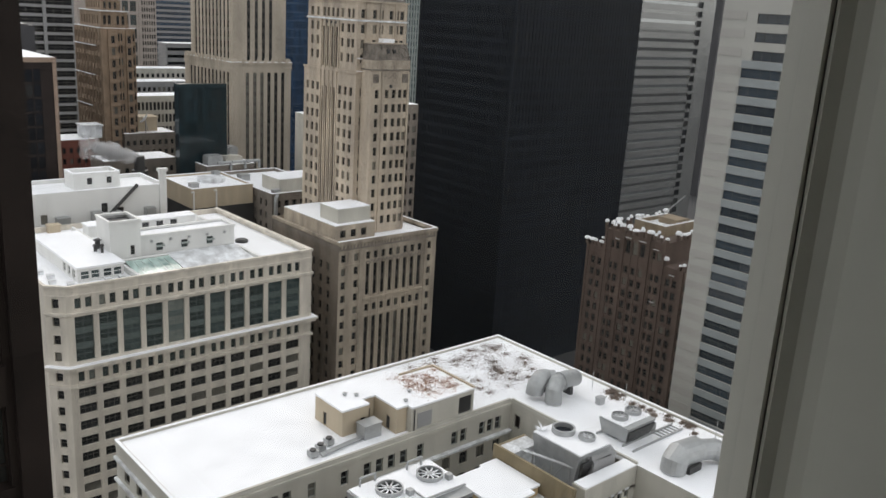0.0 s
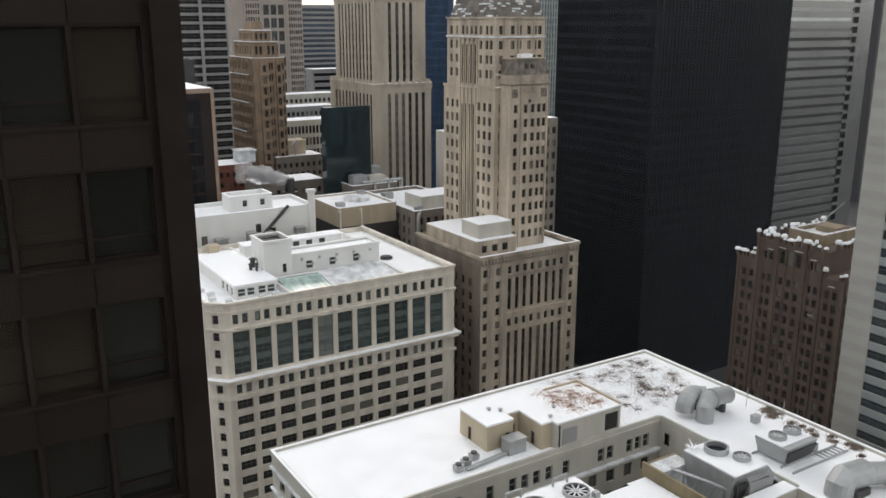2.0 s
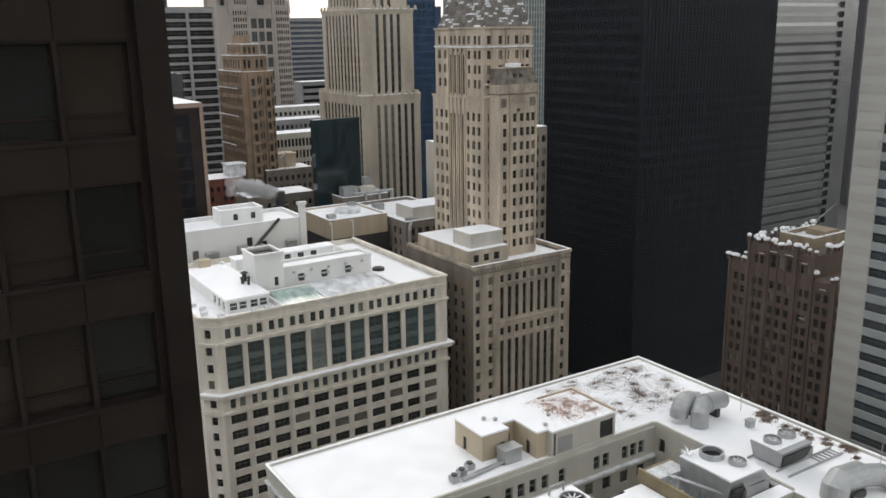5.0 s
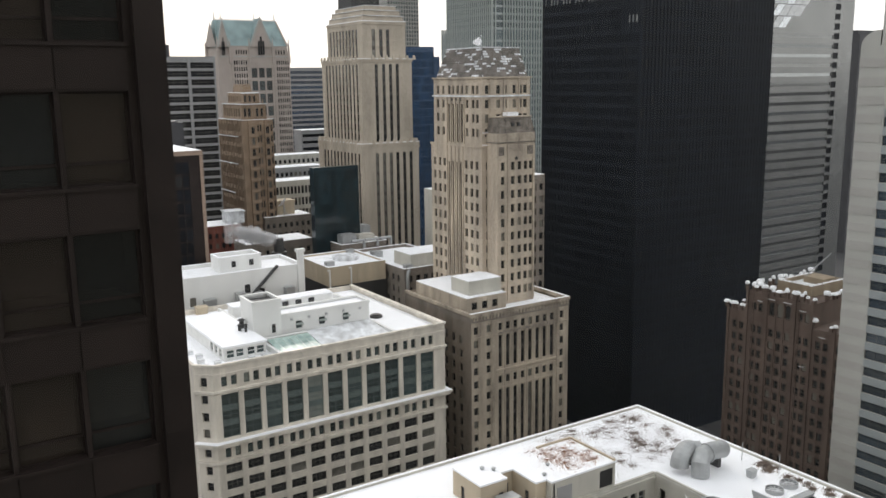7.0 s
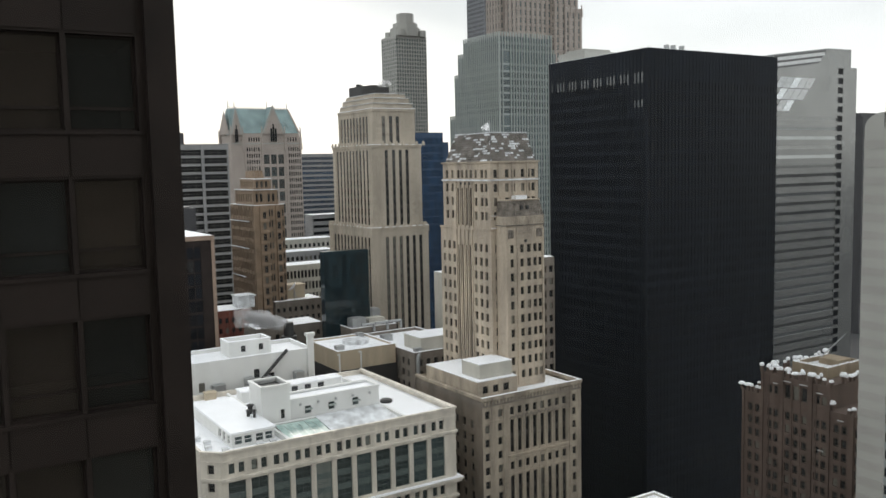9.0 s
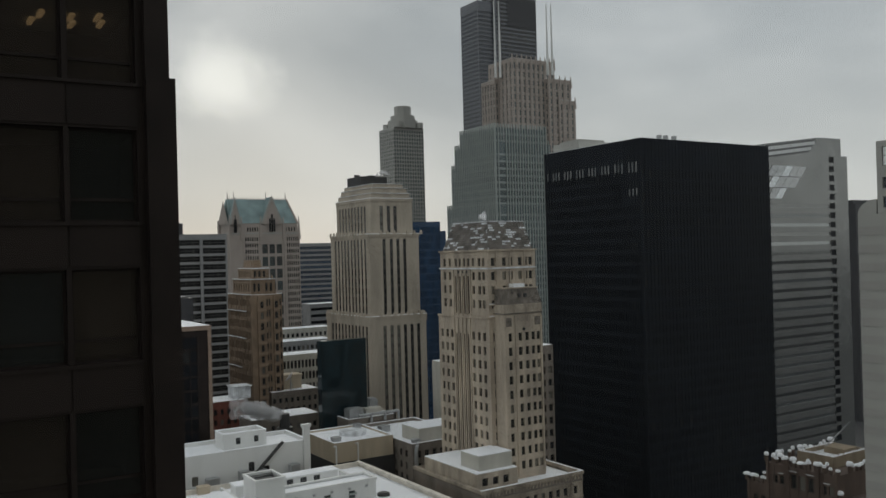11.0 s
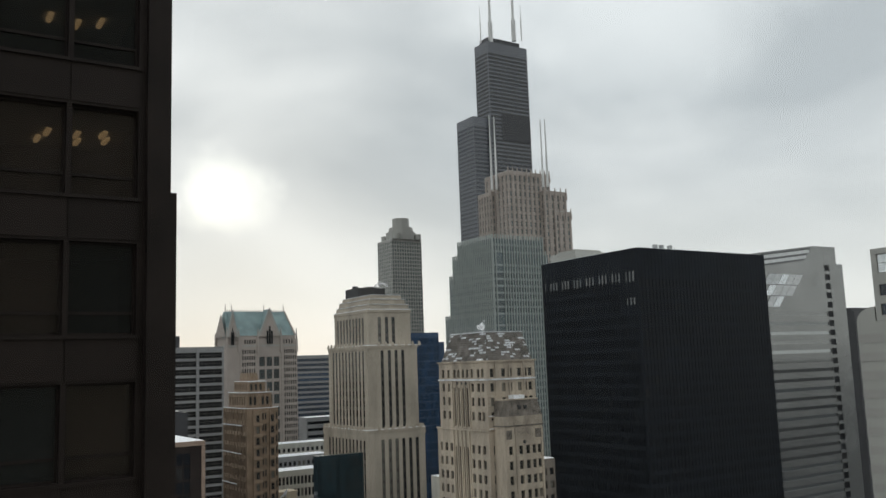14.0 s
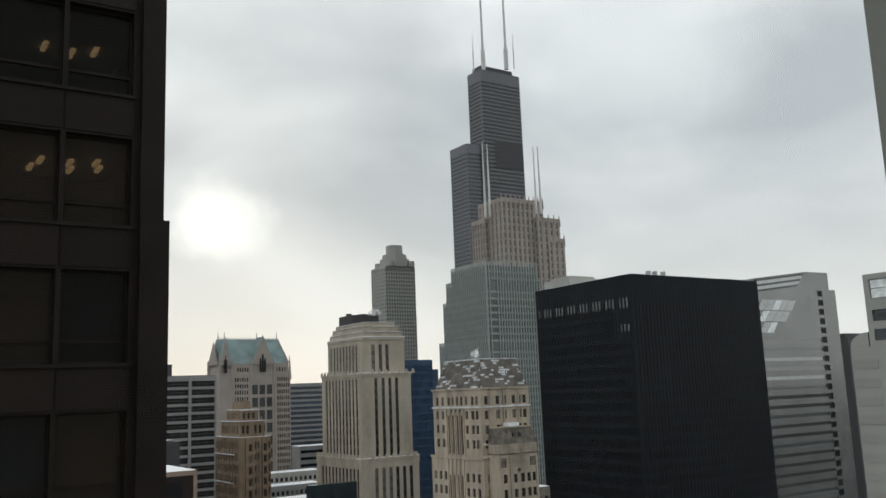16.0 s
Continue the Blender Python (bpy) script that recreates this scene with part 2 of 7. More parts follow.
_l.new(_n["Principled BSDF"].outputs["BSDF"], _mix.inputs[1])
_l.new(_clear.outputs["BSDF"], _mix.inputs[2])
_l.new(_mix.outputs["Shader"], _n["Material Output"].inputs["Surface"])
CLEAR = bpy.data.materials.new("clear_glass")
CLEAR.use_nodes = True
_n, _l = CLEAR.node_tree.nodes, CLEAR.node_tree.links
_clear, _gloss, _mix = _n.new("ShaderNodeBsdfTransparent"), _n.new("ShaderNodeBsdfGlossy"), _n.new("ShaderNodeMixShader")
_clear.inputs["Color"].default_value = (0.985, 0.99, 0.985, 1)
_gloss.inputs["Roughness"].default_value = 0.0
_mix.inputs["Fac"].default_value = 0.03
_l.new(_clear.outputs["BSDF"], _mix.inputs[1])
_l.new(_gloss.outputs["BSDF"], _mix.inputs[2])
_l.new(_mix.outputs["Shader"], _n["Material Output"].inputs["Surface"])
STEAM = bpy.data.materials.new("steam")
STEAM.use_nodes = True
_n, _l = STEAM.node_tree.nodes, STEAM.node_tree.links
_clear, _mix = _n.new("ShaderNodeBsdfTransparent"), _n.new("ShaderNodeMixShader")
_n["Principled BSDF"].inputs["Base Color"].default_value = (0.85, 0.85, 0.86, 1)
_n["Principled BSDF"].inputs["Roughness"].default_value = 1.0
_n["Principled BSDF"].inputs["Specular IOR Level"].default_value = 0.0
_mix.inputs["Fac"].default_value = 0.74
_thin, _body = _n.new("ShaderNodeBsdfTranslucent"), _n.new("ShaderNodeMixShader")
_thin.inputs["Color"].default_value = (0.95, 0.95, 0.96, 1)
_l.new(_n["Principled BSDF"].outputs["BSDF"], _body.inputs[1])
_l.new(_thin.outputs["BSDF"], _body.inputs[2])
_l.new(_body.outputs["Shader"], _mix.inputs[1])
_l.new(_clear.outputs["BSDF"], _mix.inputs[2])
_l.new(_mix.outputs["Shader"], _n["Material Output"].inputs["Surface"])
LAMP = bpy.data.materials.new("warm_lamp")
LAMP.use_nodes = True
LAMP.node_tree.nodes["Principled BSDF"].inputs["Emission Color"].default_value = (1.0, 0.72, 0.38, 1)
LAMP.node_tree.nodes["Principled BSDF"].inputs["Emission Strength"].default_value = 0.75
PIER = material("brown_stone_pier", (0.30, 0.22, 0.17), 0.8, vary=0.15, scale=0.3)
# Distance haze is mixed into these two base colours of the tallest tower.
TALL_METAL = material("hazed_black_aluminium", (0.125, 0.133, 0.15), 0.35, spec=0.7, vary=0.12, scale=0.05, bump=0.0)
PANE_TALL = glass("hazed_dark_glass", (0.05, 0.055, 0.065), (0.09, 0.095, 0.105), 0.3, 0.12)
PALE_BAND = material("pale_granite_band", (0.35, 0.34, 0.315), 0.6, vary=0.08, scale=0.1)
PANE_SLATE = glass("slate_blue_glass", (0.035, 0.05, 0.065), (0.06, 0.075, 0.09), 0.3, 0.1)
# Near-white base colour paints the sky's brightness onto the glass.
PANE_BRIGHT = glass("painted_sky_bright_glass", (0.88, 0.92, 0.93), (0.95, 0.97, 0.97), 0.4, 0.12, 0.9)
GREEN_PANE = material("snowy_green_glass", (0.45, 0.56, 0.52), 0.25, vary=0.35, scale=0.6, bump=0.0, tint=(0.30, 0.50, 0.45))
PANE_MIRROR = glass("mirror_coated_glass", (0.28, 0.295, 0.30), (0.33, 0.34, 0.34), 0.3, 0.06, 0.8)
PANE_MIRROR.node_tree.nodes["Principled BSDF"].inputs["Metallic"].default_value = 0.97
DARK_SPANDREL = material("dark_bronze_spandrel", (0.075, 0.066, 0.058), 0.6, vary=0.2, scale=0.5)
GREY_SPANDREL = material("grey_green_spandrel", (0.27, 0.295, 0.30), 0.45, vary=0.1, scale=0.2, bump=0.02)
CROWN_STONE = material("tan_crown_stone", (0.29, 0.23, 0.16), 0.9, vary=0.25, scale=0.5, streak=1)
# Limestone darkened so the narrow alley's shade is in the colour.
SHADED_LIMESTONE = material("shaded_limestone", (0.22, 0.185, 0.15), 0.9, vary=0.35, scale=0.25, fine=2.0, streak=1)
OLIVE_BOARD = material("weathered_olive_boards", (0.26, 0.21, 0.13), 0.9, vary=0.3, scale=0.6, streak=1)
SOOT_SLATE = material("sooty_carved_stone", (0.19, 0.165, 0.14), 0.9, vary=0.45, scale=0.8, fine=4.0, bump=0.4)
# Pale base colour carries the sky's reflection in the black tower's slots.
PANE_SKY = glass("painted_sky_glass", (0.09, 0.10, 0.105), (0.20, 0.21, 0.21), 0.4, 0.15)
PANE_MIST = glass("grey_green_curtain_glass", (0.10, 0.13, 0.135), (0.14, 0.17, 0.17), 0.3, 0.12)


# ---- building helpers ----
class Shape:
    """Gathers faces of one part; several materials by slot."""

    def __init__(self):
        self.v, self.f, self.m = [], [], []

    def face(self, pts, slot=0):
        k = len(self.v)
        self.v.extend(tuple(p) for p in pts)
        self.f.append(tuple(range(k, k + len(pts))))
        self.m.append(slot)
        return self

    def box(self, x0, x1, y0, y1, z0, z1, slot=0):
        k = len(self.v)
        self.v.extend([(x0, y0, z0), (x1, y0, z0), (x1, y1, z0), (x0, y1, z0), (x0, y0, z1), (x1, y0, z1), (x1, y1, z1), (x0, y1, z1)])
        for q in ((0, 3, 2, 1), (4, 5, 6, 7), (0, 1, 5, 4), (1, 2, 6, 5), (2, 3, 7, 6), (3, 0, 4, 7)):
            self.f.append(tuple(k + i for i in q))
            self.m.append(slot)
        return self

    def prism(self, ring, z0, z1, top=None, slot=0):
        """A closed upright solid over a ring of (x, y), narrowing to the ring top when given."""
        top = top or ring
        n, k = len(ring), len(self.v)
        self.v.extend([(x, y, z0) for x, y in ring] + [(x, y, z1) for x, y in top])
        for i in range(n):
            j = (i + 1) % n
            self.f.append((k + i, k + j, k + n + j, k + n + i))
        self.f.append(tuple(k + n + i for i in range(n)))
        self.f.append(tuple(k + n - 1 - i for i in range(n)))
        self.m.extend([slot] * (n + 2))
        return self

    def tube(self, p, q, r, n=10, r2=None, slot=0):
        p, q = Vector(p), Vector(q)
        r2 = r if r2 is None else r2
        turn = (q - p).to_track_quat("Z", "Y")
        k = len(self.v)
        for c, rr in ((p, r), (q, r2)):
            for i in range(n):
                a = 2 * math.pi * i / n
                self.v.append(tuple(c + turn @ Vector((rr * math.cos(a), rr * math.sin(a), 0))))
        for i in range(n):
            j = (i + 1) % n
            self.f.append((k + i, k + j, k + n + j, k + n + i))
        self.f.append(tuple(k + n + i for i in range(n)))
        self.f.append(tuple(k + n - 1 - i for i in range(n)))
        self.m.extend([slot] * (n + 2))
        return self

    def facade(self, p0, p1, z0, z1, openings=(), depth=0.35, slot=0):
        """A wall face from p0 to p1 (outside to the right of the way) with real openings (u0, u1, z0, z1) and their reveals."""
        p0, p1 = Vector((*p0, 0)), Vector((*p1, 0))
        length = (p1 - p0).length
        d = (p1 - p0) / length
        back = Vector((-d.y, d.x, 0)) * depth
        us, vs = {0.0, round(length, 3)}, {round(z0, 3), round(z1, 3)}
        ops = [tuple(round(c, 3) for c in o) for o in openings]
        for o in ops:
            us.update(o[:2])
            vs.update(o[2:])
        us, vs = sorted(us), sorted(vs)
        ui, vi = {u: i for i, u in enumerate(us)}, {v: i for i, v in enumerate(vs)}
        hole = np.zeros((len(us), len(vs)), bool)
        for a, b, c, e in ops:
            hole[ui[a]:ui[b], vi[c]:vi[e]] = True

        def at(u, z, off=None):
            q = p0 + d * u
            if off is not None:
                q = q + off
            return (q.x, q.y, z)
        for j in range(len(vs) - 1):
            i = 0
            while i < len(us) - 1:
                if hole[i, j]:
                    i += 1
                    continue
                e = i
                while e < len(us) - 1 and not hole[e, j]:
                    e += 1
                self.face([at(us[i], vs[j]), at(us[e], vs[j]), at(us[e], vs[j + 1]), at(us[i], vs[j + 1])], slot)
                i = e
        for a, b, c, e in ops:
            self.face([at(a, c), at(b, c), at(b, c, back), at(a, c, back)], slot)
            self.face([at(a, e, back), at(b, e, back), at(b, e), at(a, e)], slot)
            self.face([at(a, c, back), at(a, e, back), at(a, e), at(a, c)], slot)
            self.face([at(b, c), at(b, e), at(b, e, back), at(b, c, back)], slot)
        return self

    def mesh(self, name, mats):
        me = bpy.data.meshes.new(name)
        seen, verts, index = {}, [], []
        for p in self.v:
            key = (round(p[0], 3), round(p[1], 3), round(p[2], 3))
            if key not in seen:
                seen[key] = len(verts)
                verts.append(key)
            index.append(seen[key])
        me.from_pydata(verts, [], [tuple(index[i] for i in f) for f in self.f])
        for m in (mats if isinstance(mats, (list, tuple)) else [mats]):
            me.materials.append(m)
        me.polygons.foreach_set("material_index", self.m)
        me.update()
        return me


def thing(name, label, category, at=(0, 0, 0), group="", kind=""):
    ob = new(name)
    ob.location = at
    ob.empty_display_size = 0.5
    return tagged(ob, label, category, group, kind)


def part(name, shape, mats, parent, label="", smooth=False, kind=""):
    """Links one shape, given in world places, as one mesh part under its thing."""
    o = parent.matrix_basis.translation if parent.parent is None else Vector((0, 0, 0))
    shape.v = [(x - o.x, y - o.y, z - o.z) for x, y, z in shape.v]
    ob = new(name, shape.mesh(name, mats))
    ob.parent = parent
    if smooth:
        ob.data.polygons.foreach_set("use_smooth", [True] * len(ob.data.polygons))
        ob.data.update()
    if label:
        ob["label"] = label
    if kind:
        ob["kind"] = kind
    return ob


def solo(name, shape, mats, label, category, group="", kind="", smooth=False):
    """A thing of one mesh, its origin at its own base."""
    lo = [min(c[i] for c in shape.v) for i in range(3)]
    hi = [max(c[i] for c in shape.v) for i in range(3)]
    o = ((lo[0] + hi[0]) / 2, (lo[1] + hi[1]) / 2, lo[2])
    shape.v = [(x - o[0], y - o[1], z - o[2]) for x, y, z in shape.v]
    ob = new(name, shape.mesh(name, mats))
    ob.location = o
    if smooth:
        ob.data.polygons.foreach_set("use_smooth", [True] * len(ob.data.polygons))
    return tagged(ob, label, category, group, kind)


WINDOW_MESHES = {}


def window_meshes(w, h, floors, bars, t, mats, spandrel):
    """The shared frame and pane of windows of one size: upright bars and floors, with spandrels between the floors."""
    key = (round(w, 2), round(h, 2), floors, bars, t, tuple(m.name for m in mats), spandrel)
    if key not in WINDOW_MESHES:
        frame_mesh = None
        if t:
            cells, step, cw = [], h / floors, w / (bars + 1)
            for i in range(floors):
                lo = i * step + (max(t, spandrel / 2) if i else t)
                hi = (i + 1) * step - (max(t, spandrel / 2) if i < floors - 1 else t)
                mid = lo + (hi - lo) * 0.52
                for c in range(bars + 1):
                    a, e = c * cw + (t if c == 0 else t / 2), (c + 1) * cw - (t if c == bars else t / 2)
                    cells += [(a, e, lo, mid - t / 2), (a, e, mid + t / 2, hi)]
            frame_mesh = Shape().facade((-w / 2, -0.07), (w / 2, -0.07), 0, h, cells, 0.07).mesh("window", [mats[0]])
        pane_mesh = Shape().face([(-w / 2, 0, 0), (w / 2, 0, 0), (w / 2, 0, h), (-w / 2, 0, h)]).mesh("pane", [mats[1]])
        WINDOW_MESHES[key] = (frame_mesh, pane_mesh)
    return WINDOW_MESHES[key]


def windows(parent, p0, p1, openings, depth=0.35, floors=1, bars=0, frame_w=0.07, mats=None, spandrel=0.0, limit=300):
    """Sets one window object into each opening; past the limit the rest stay joined in one mesh."""
    mats = mats or [SASH, PANE]
    p0, p1 = Vector((*p0, 0)), Vector((*p1, 0))
    d = (p1 - p0).normalized()
    back = Vector((-d.y, d.x, 0)) * depth
    base = parent.matrix_basis.translation
    turn = math.atan2(d.y, d.x)
    rest = Shape()
    for k, (a, b, c, e) in enumerate(sorted(openings, key=lambda o: -o[2])):
        q = p0 + d * ((a + b) / 2) + back
        if k < limit:
            frame_mesh, pane_mesh = window_meshes(b - a, e - c, floors, bars, frame_w, mats, spandrel)
            ob = new("window", frame_mesh or pane_mesh)
            ob.parent = parent
            ob.location = (q.x - base.x, q.y - base.y, c - base.z)
            ob.rotation_euler = (0, 0, turn)
            if frame_mesh:
                new("pane", pane_mesh).parent = ob
        else:
            u, w = p0 + d * a + back, p0 + d * b + back
            rest.face([(u.x, u.y, c), (w.x, w.y, c), (w.x, w.y, e), (u.x, u.y, e)])
    if rest.f:
        part("far_windows", rest, [mats[1]], parent, kind="stuff")


def grid(us, w, zs, h):
    """Openings of width w at each u and height h over each z."""
    return [(u, u + w, z, z + h) for z in zs for u in us]


def steps(a, b, n):
    return [a + (b - a) * i / (n - 1) for i in range(n)] if n > 1 else [a]


def tower(name, label, x0, x1, y0, y1, z0, z1, wall, front=(), side=(), win=None, parapet=0.9, snow=True, depth=0.35, category="building", frame_w=0.0, floors=1, spandrel=0.0, parent=None, limit=300, bars=0, wall_name="wall"):
    """A block with its street face at y0 and its east face at x0, openings as (u0, u1, z0, z1) along each, and a snowed roof behind a parapet."""
    t = parent or thing(name, label, category, (x0, y0, z0))
    s = Shape()
    top = z1
    s.facade((x0, y0), (x1, y0), z0, top, front, depth)
    s.facade((x0, y1), (x0, y0), z0, top, side, depth)
    s.face([(x1, y0, z0), (x1, y1, z0), (x1, y1, top), (x1, y0, top)])
    s.face([(x1, y1, z0), (x0, y1, z0), (x0, y1, top), (x1, y1, top)])
    k = 0.45
    if parapet:
        zr = top - parapet
        i0, i1, j0, j1 = x0 + k, x1 - k, y0 + k, y1 - k
        s.face([(x0, y0, top), (x1, y0, top), (i1, j0, top), (i0, j0, top)])
        s.face([(x1, y0, top), (x1, y1, top), (i1, j1, top), (i1, j0, top)])
        s.face([(x1, y1, top), (x0, y1, top), (i0, j1, top), (i1, j1, top)])
        s.face([(x0, y1, top), (x0, y0, top), (i0, j0, top), (i0, j1, top)])
        s.face([(i0, j0, zr), (i0, j0, top), (i1, j0, top), (i1, j0, zr)])
        s.face([(i1, j0, zr), (i1, j0, top), (i1, j1, top), (i1, j1, zr)])
        s.face([(i1, j1, zr), (i1, j1, top), (i0, j1, top), (i0, j1, zr)])
        s.face([(i0, j1, zr), (i0, j1, top), (i0, j0, top), (i0, j0, zr)])
        part("roof", Shape().face([(i0, j0, zr), (i1, j0, zr), (i1, j1, zr), (i0, j1, zr)]), SNOW if snow else DARK_BAND, t, "snow-covered flat roof" if snow else "")
        if snow:
            part("coping", Shape().box(x0 - 0.1, x1 + 0.1, y0 - 0.1, y0 + k + 0.05, top + 0.01, top + 0.16).box(x0 - 0.1, x0 + k + 0.05, y0 + k + 0.05, y1, top + 0.01, top + 0.16).box(x1 - k - 0.05, x1 + 0.1, y0 + k + 0.05, y1, top + 0.01, top + 0.16).box(x0 + k, x1 - k, y1 - k, y1 + 0.1, top + 0.01, top + 0.16), SNOW, t, "snow-capped coping")
    else:
        part("roof", Shape().box(x0, x1, y0, y1, top + 0.004, top + 0.2), SNOW if snow else DARK_BAND, t, "snow-covered flat roof" if snow else "")
    part(wall_name, s, wall, t)
    if front:
        windows(t, (x0, y0), (x1, y0), front, depth, floors, bars, frame_w, win, spandrel, limit)
    if side:
        windows(t, (x0, y1), (x0, y0), side, depth, floors, bars, frame_w, win, spandrel, limit)
    return t


def az_corner(left, corner, right, dist):
    """x0, x1, y0, y1 of a block whose near corner stands at a bearing and distance, its two faces reaching to two other bearings."""
    x0, y0 = dist * math.sin(radians(corner)), dist * math.cos(radians(corner))
    x1 = y0 * math.tan(radians(right))
    y1 = max(x0 / math.tan(radians(left)), y0 + 12)
    return x0, x1, y0, y1


def height(el, dist):
    return 125 + dist * math.tan(radians(el))


# ---- ground ----
solo("ground", Shape().box(-14000, 14000, -14000, 14000, -1.0, 0.0), ASPHALT, "dark wet winter asphalt between the city blocks", "street", kind="structure")

# ---- things ----
# white terracotta hotel block
WX0, WX1, WY, WY1, WZ = 46.0, 103.0, 160.0, 206.0, 71.0
hotel = thing("terracotta_office_building", "cream white terracotta office block with snowed roof and tall green-glass bays", "building", (WX0, WY, 0))
bay = [50.6 - 49 + 4.61 * i for i in range(11)]
top_pair = [b + o for b in bay for o in (-0.05, 1.95)]
rows_low = [47.9 - 3.45 * k for k in range(13)]
small = grid(top_pair, 1.2, [66.4], 2.1)
tall = grid([b - 0.22 for b in bay], 3.55, [55.6], 9.2)
pairs = grid(top_pair, 1.2, [51.4], 2.2)
low = grid([b - 0.15 for b in bay], 3.4, rows_low, 2.05)
s = Shape().facade((49, WY), (WX1, WY), 0, WZ, small + tall + pairs + low, 0.5)
corner_win = grid([1.4], 1.4, [66.6, 63.0, 59.3, 55.9, 51.7] + rows_low, 1.9)
s.facade((46, 163), (49, 160), 0, WZ, corner_win, 0.5)
s.facade((46, WY1), (46, 163), 0, WZ)
s.face([(WX1, WY, 0), (WX1, WY1, 0), (WX1, WY1, WZ), (WX1, WY, WZ)])
s.face([(WX1, WY1, 0), (46, WY1, 0), (46, WY1, WZ), (WX1, WY1, WZ)])
outer = [(49, WY), (WX1, WY), (WX1, WY1), (46, WY1), (46, 163)]
inner = [(49.2, WY + 0.5), (WX1 - 0.5, WY + 0.5), (WX1 - 0.5, WY1 - 0.5), (46.5, WY1 - 0.5), (46.5, 163.2)]
for i in range(5):
    a, b, c, d = outer[i], outer[(i + 1) % 5], inner[(i + 1) % 5], inner[i]
    s.face([(*a, WZ), (*b, WZ), (*c, WZ), (*d, WZ)])
    s.face([(*d, 69.8), (*d, WZ), (*c, WZ), (*c, 69.8)])
part("wall", s, TERRACOTTA, hotel)
part("roof", Shape().face([(*p, 69.8) for p in inner]), SNOW, hotel, "snow-covered flat roof")


def ledge(name, parent, z0, z1, out, mat, label=""):
    o = out
    s = Shape().prism([(49 - o * 0.4, WY - o), (WX1 + o, WY - o), (WX1 + o, WY + 0.02), (WX1 + 0.02, WY1), (WX1 - 1, WY1), (WX1 - 1, WY + 0.3), (49.2, WY + 0.3), (46.3, 163.2), (46 - o, 163 - o * 0.4)], z0, z1)
    return part(name, s, mat, parent, label)


for z0, z1, out in ((70.7, 71.15, 0.25), (65.3, 65.75, 0.35), (53.9, 54.5, 0.9), (54.51, 54.9, 1.25), (50.4, 50.9, 0.45), (69.0, 69.2, 0.12), (64.9, 65.1, 0.15), (51.0, 51.15, 0.15)):
    ledge("cornice", hotel, z0, z1, out, TERRACOTTA_TRIM)
ledge("snow_line", hotel, 54.91, 55.05, 1.2, SNOW, "snow lying on the cornice")
windows(hotel, (49, WY), (WX1, WY), small + pairs, 0.5, mats=[SASH, PANE_GREEN])
windows(hotel, (49, WY), (WX1, WY), tall, 0.5, 3, 1, 0.12, [GREEN_SASH, PANE_GREEN], 1.3)
windows(hotel, (49, WY), (WX1, WY), low, 0.5, 1, 2, 0.08, [SASH, PANE])
windows(hotel, (46, 163), (49, 160), corner_win, 0.5, 1, 0, 0.08, [SASH, PANE])

# roof of the terracotta building: penthouse, pavilion, light court, skylight
RZ = 69.8
ph = thing("roof_penthouse", "white painted brick penthouse with small windows under snow", "penthouse", (66.6, 171, RZ))
part("wall", Shape().facade((68.4, 172), (90, 172), RZ, 75.4, grid([3.4, 9.0, 14.9], 1.5, [72.0], 1.7), 0.2).facade((68.4, 178), (68.4, 172), RZ, 75.4).face([(90, 172, RZ), (90, 178, RZ), (90, 178, 75.4), (90, 172, 75.4)]).face([(90, 178, RZ), (68.4, 178, RZ), (68.4, 178, 75.4), (90, 178, 75.4)]), WHITE_PAINT, ph)
part("roof", Shape().box(68.7, 89.7, 172.3, 177.7, 74.8, 75.2), SNOW, ph, "snow on the penthouse roof")
part("coping", Shape().box(68.2, 90.2, 171.8, 172.35, 75.3, 75.75).box(68.2, 90.2, 177.6, 178.2, 75.3, 75.75).box(89.6, 90.2, 172.35, 177.6, 75.3, 75.75), WHITE_PAINT, ph)
windows(ph, (68.4, 172), (90, 172), grid([3.4, 9.0, 14.9], 1.5, [72.0], 1.7), 0.2, mats=[PALE_SASH, PANE_GREEN])
for u in (3.4, 9.0, 14.9):
    x = 68.4 + u
    part("awning", Shape().prism([(x - 0.15, 171.1), (x + 1.65, 171.1), (x + 1.65, 171.97), (x - 0.15, 171.97)], 73.0, 73.2, [(x - 0.15, 171.75), (x + 1.65, 171.75), (x + 1.65, 171.97), (x - 0.15, 171.97)]), PALE_SASH, ph, "grey window awning")
part("stain_band", Shape().box(68.45, 89.95, 171.93, 171.99, RZ, RZ + 0.35), SNOW_THIN, ph, "snow drifted against the wall")
lift = thing("stair_tower", "tall white painted stair tower with an open top", "roof house", (62, 172, RZ))
op = grid([4.2], 0.9, [72.0], 2.0)
s = Shape().facade((61.9, 171.6), (68.3, 171.6), RZ, 79.2, op, 0.2).facade((61.9, 179), (61.9, 171.6), RZ, 79.2)
s.face([(68.3, 171.6, RZ), (68.3, 179, RZ), (68.3, 179, 79.2), (68.3, 171.6, 79.2)]).face([(68.3, 179, RZ), (61.9, 179, RZ), (61.9, 179, 79.2), (68.3, 179, 79.2)])
part("wall", s, WHITE_PAINT, lift)
part("rim", Shape().box(61.7, 68.5, 171.4, 172.0, 79.0, 79.5).box(61.7, 68.5, 178.5, 179.2, 79.0, 79.5).box(61.7, 62.3, 172.0, 178.5, 79.0, 79.5).box(67.9, 68.5, 172.0, 178.5, 79.0, 79.5), WHITE_PAINT, lift)
part("shaft_cover", Shape().box(62.3, 67.9, 172, 178.5, 78.3, 78.5), DARK_STEEL, lift, "dark grating in the shaft top")
windows(lift, (61.9, 171.6), (68.3, 171.6), op, 0.2)
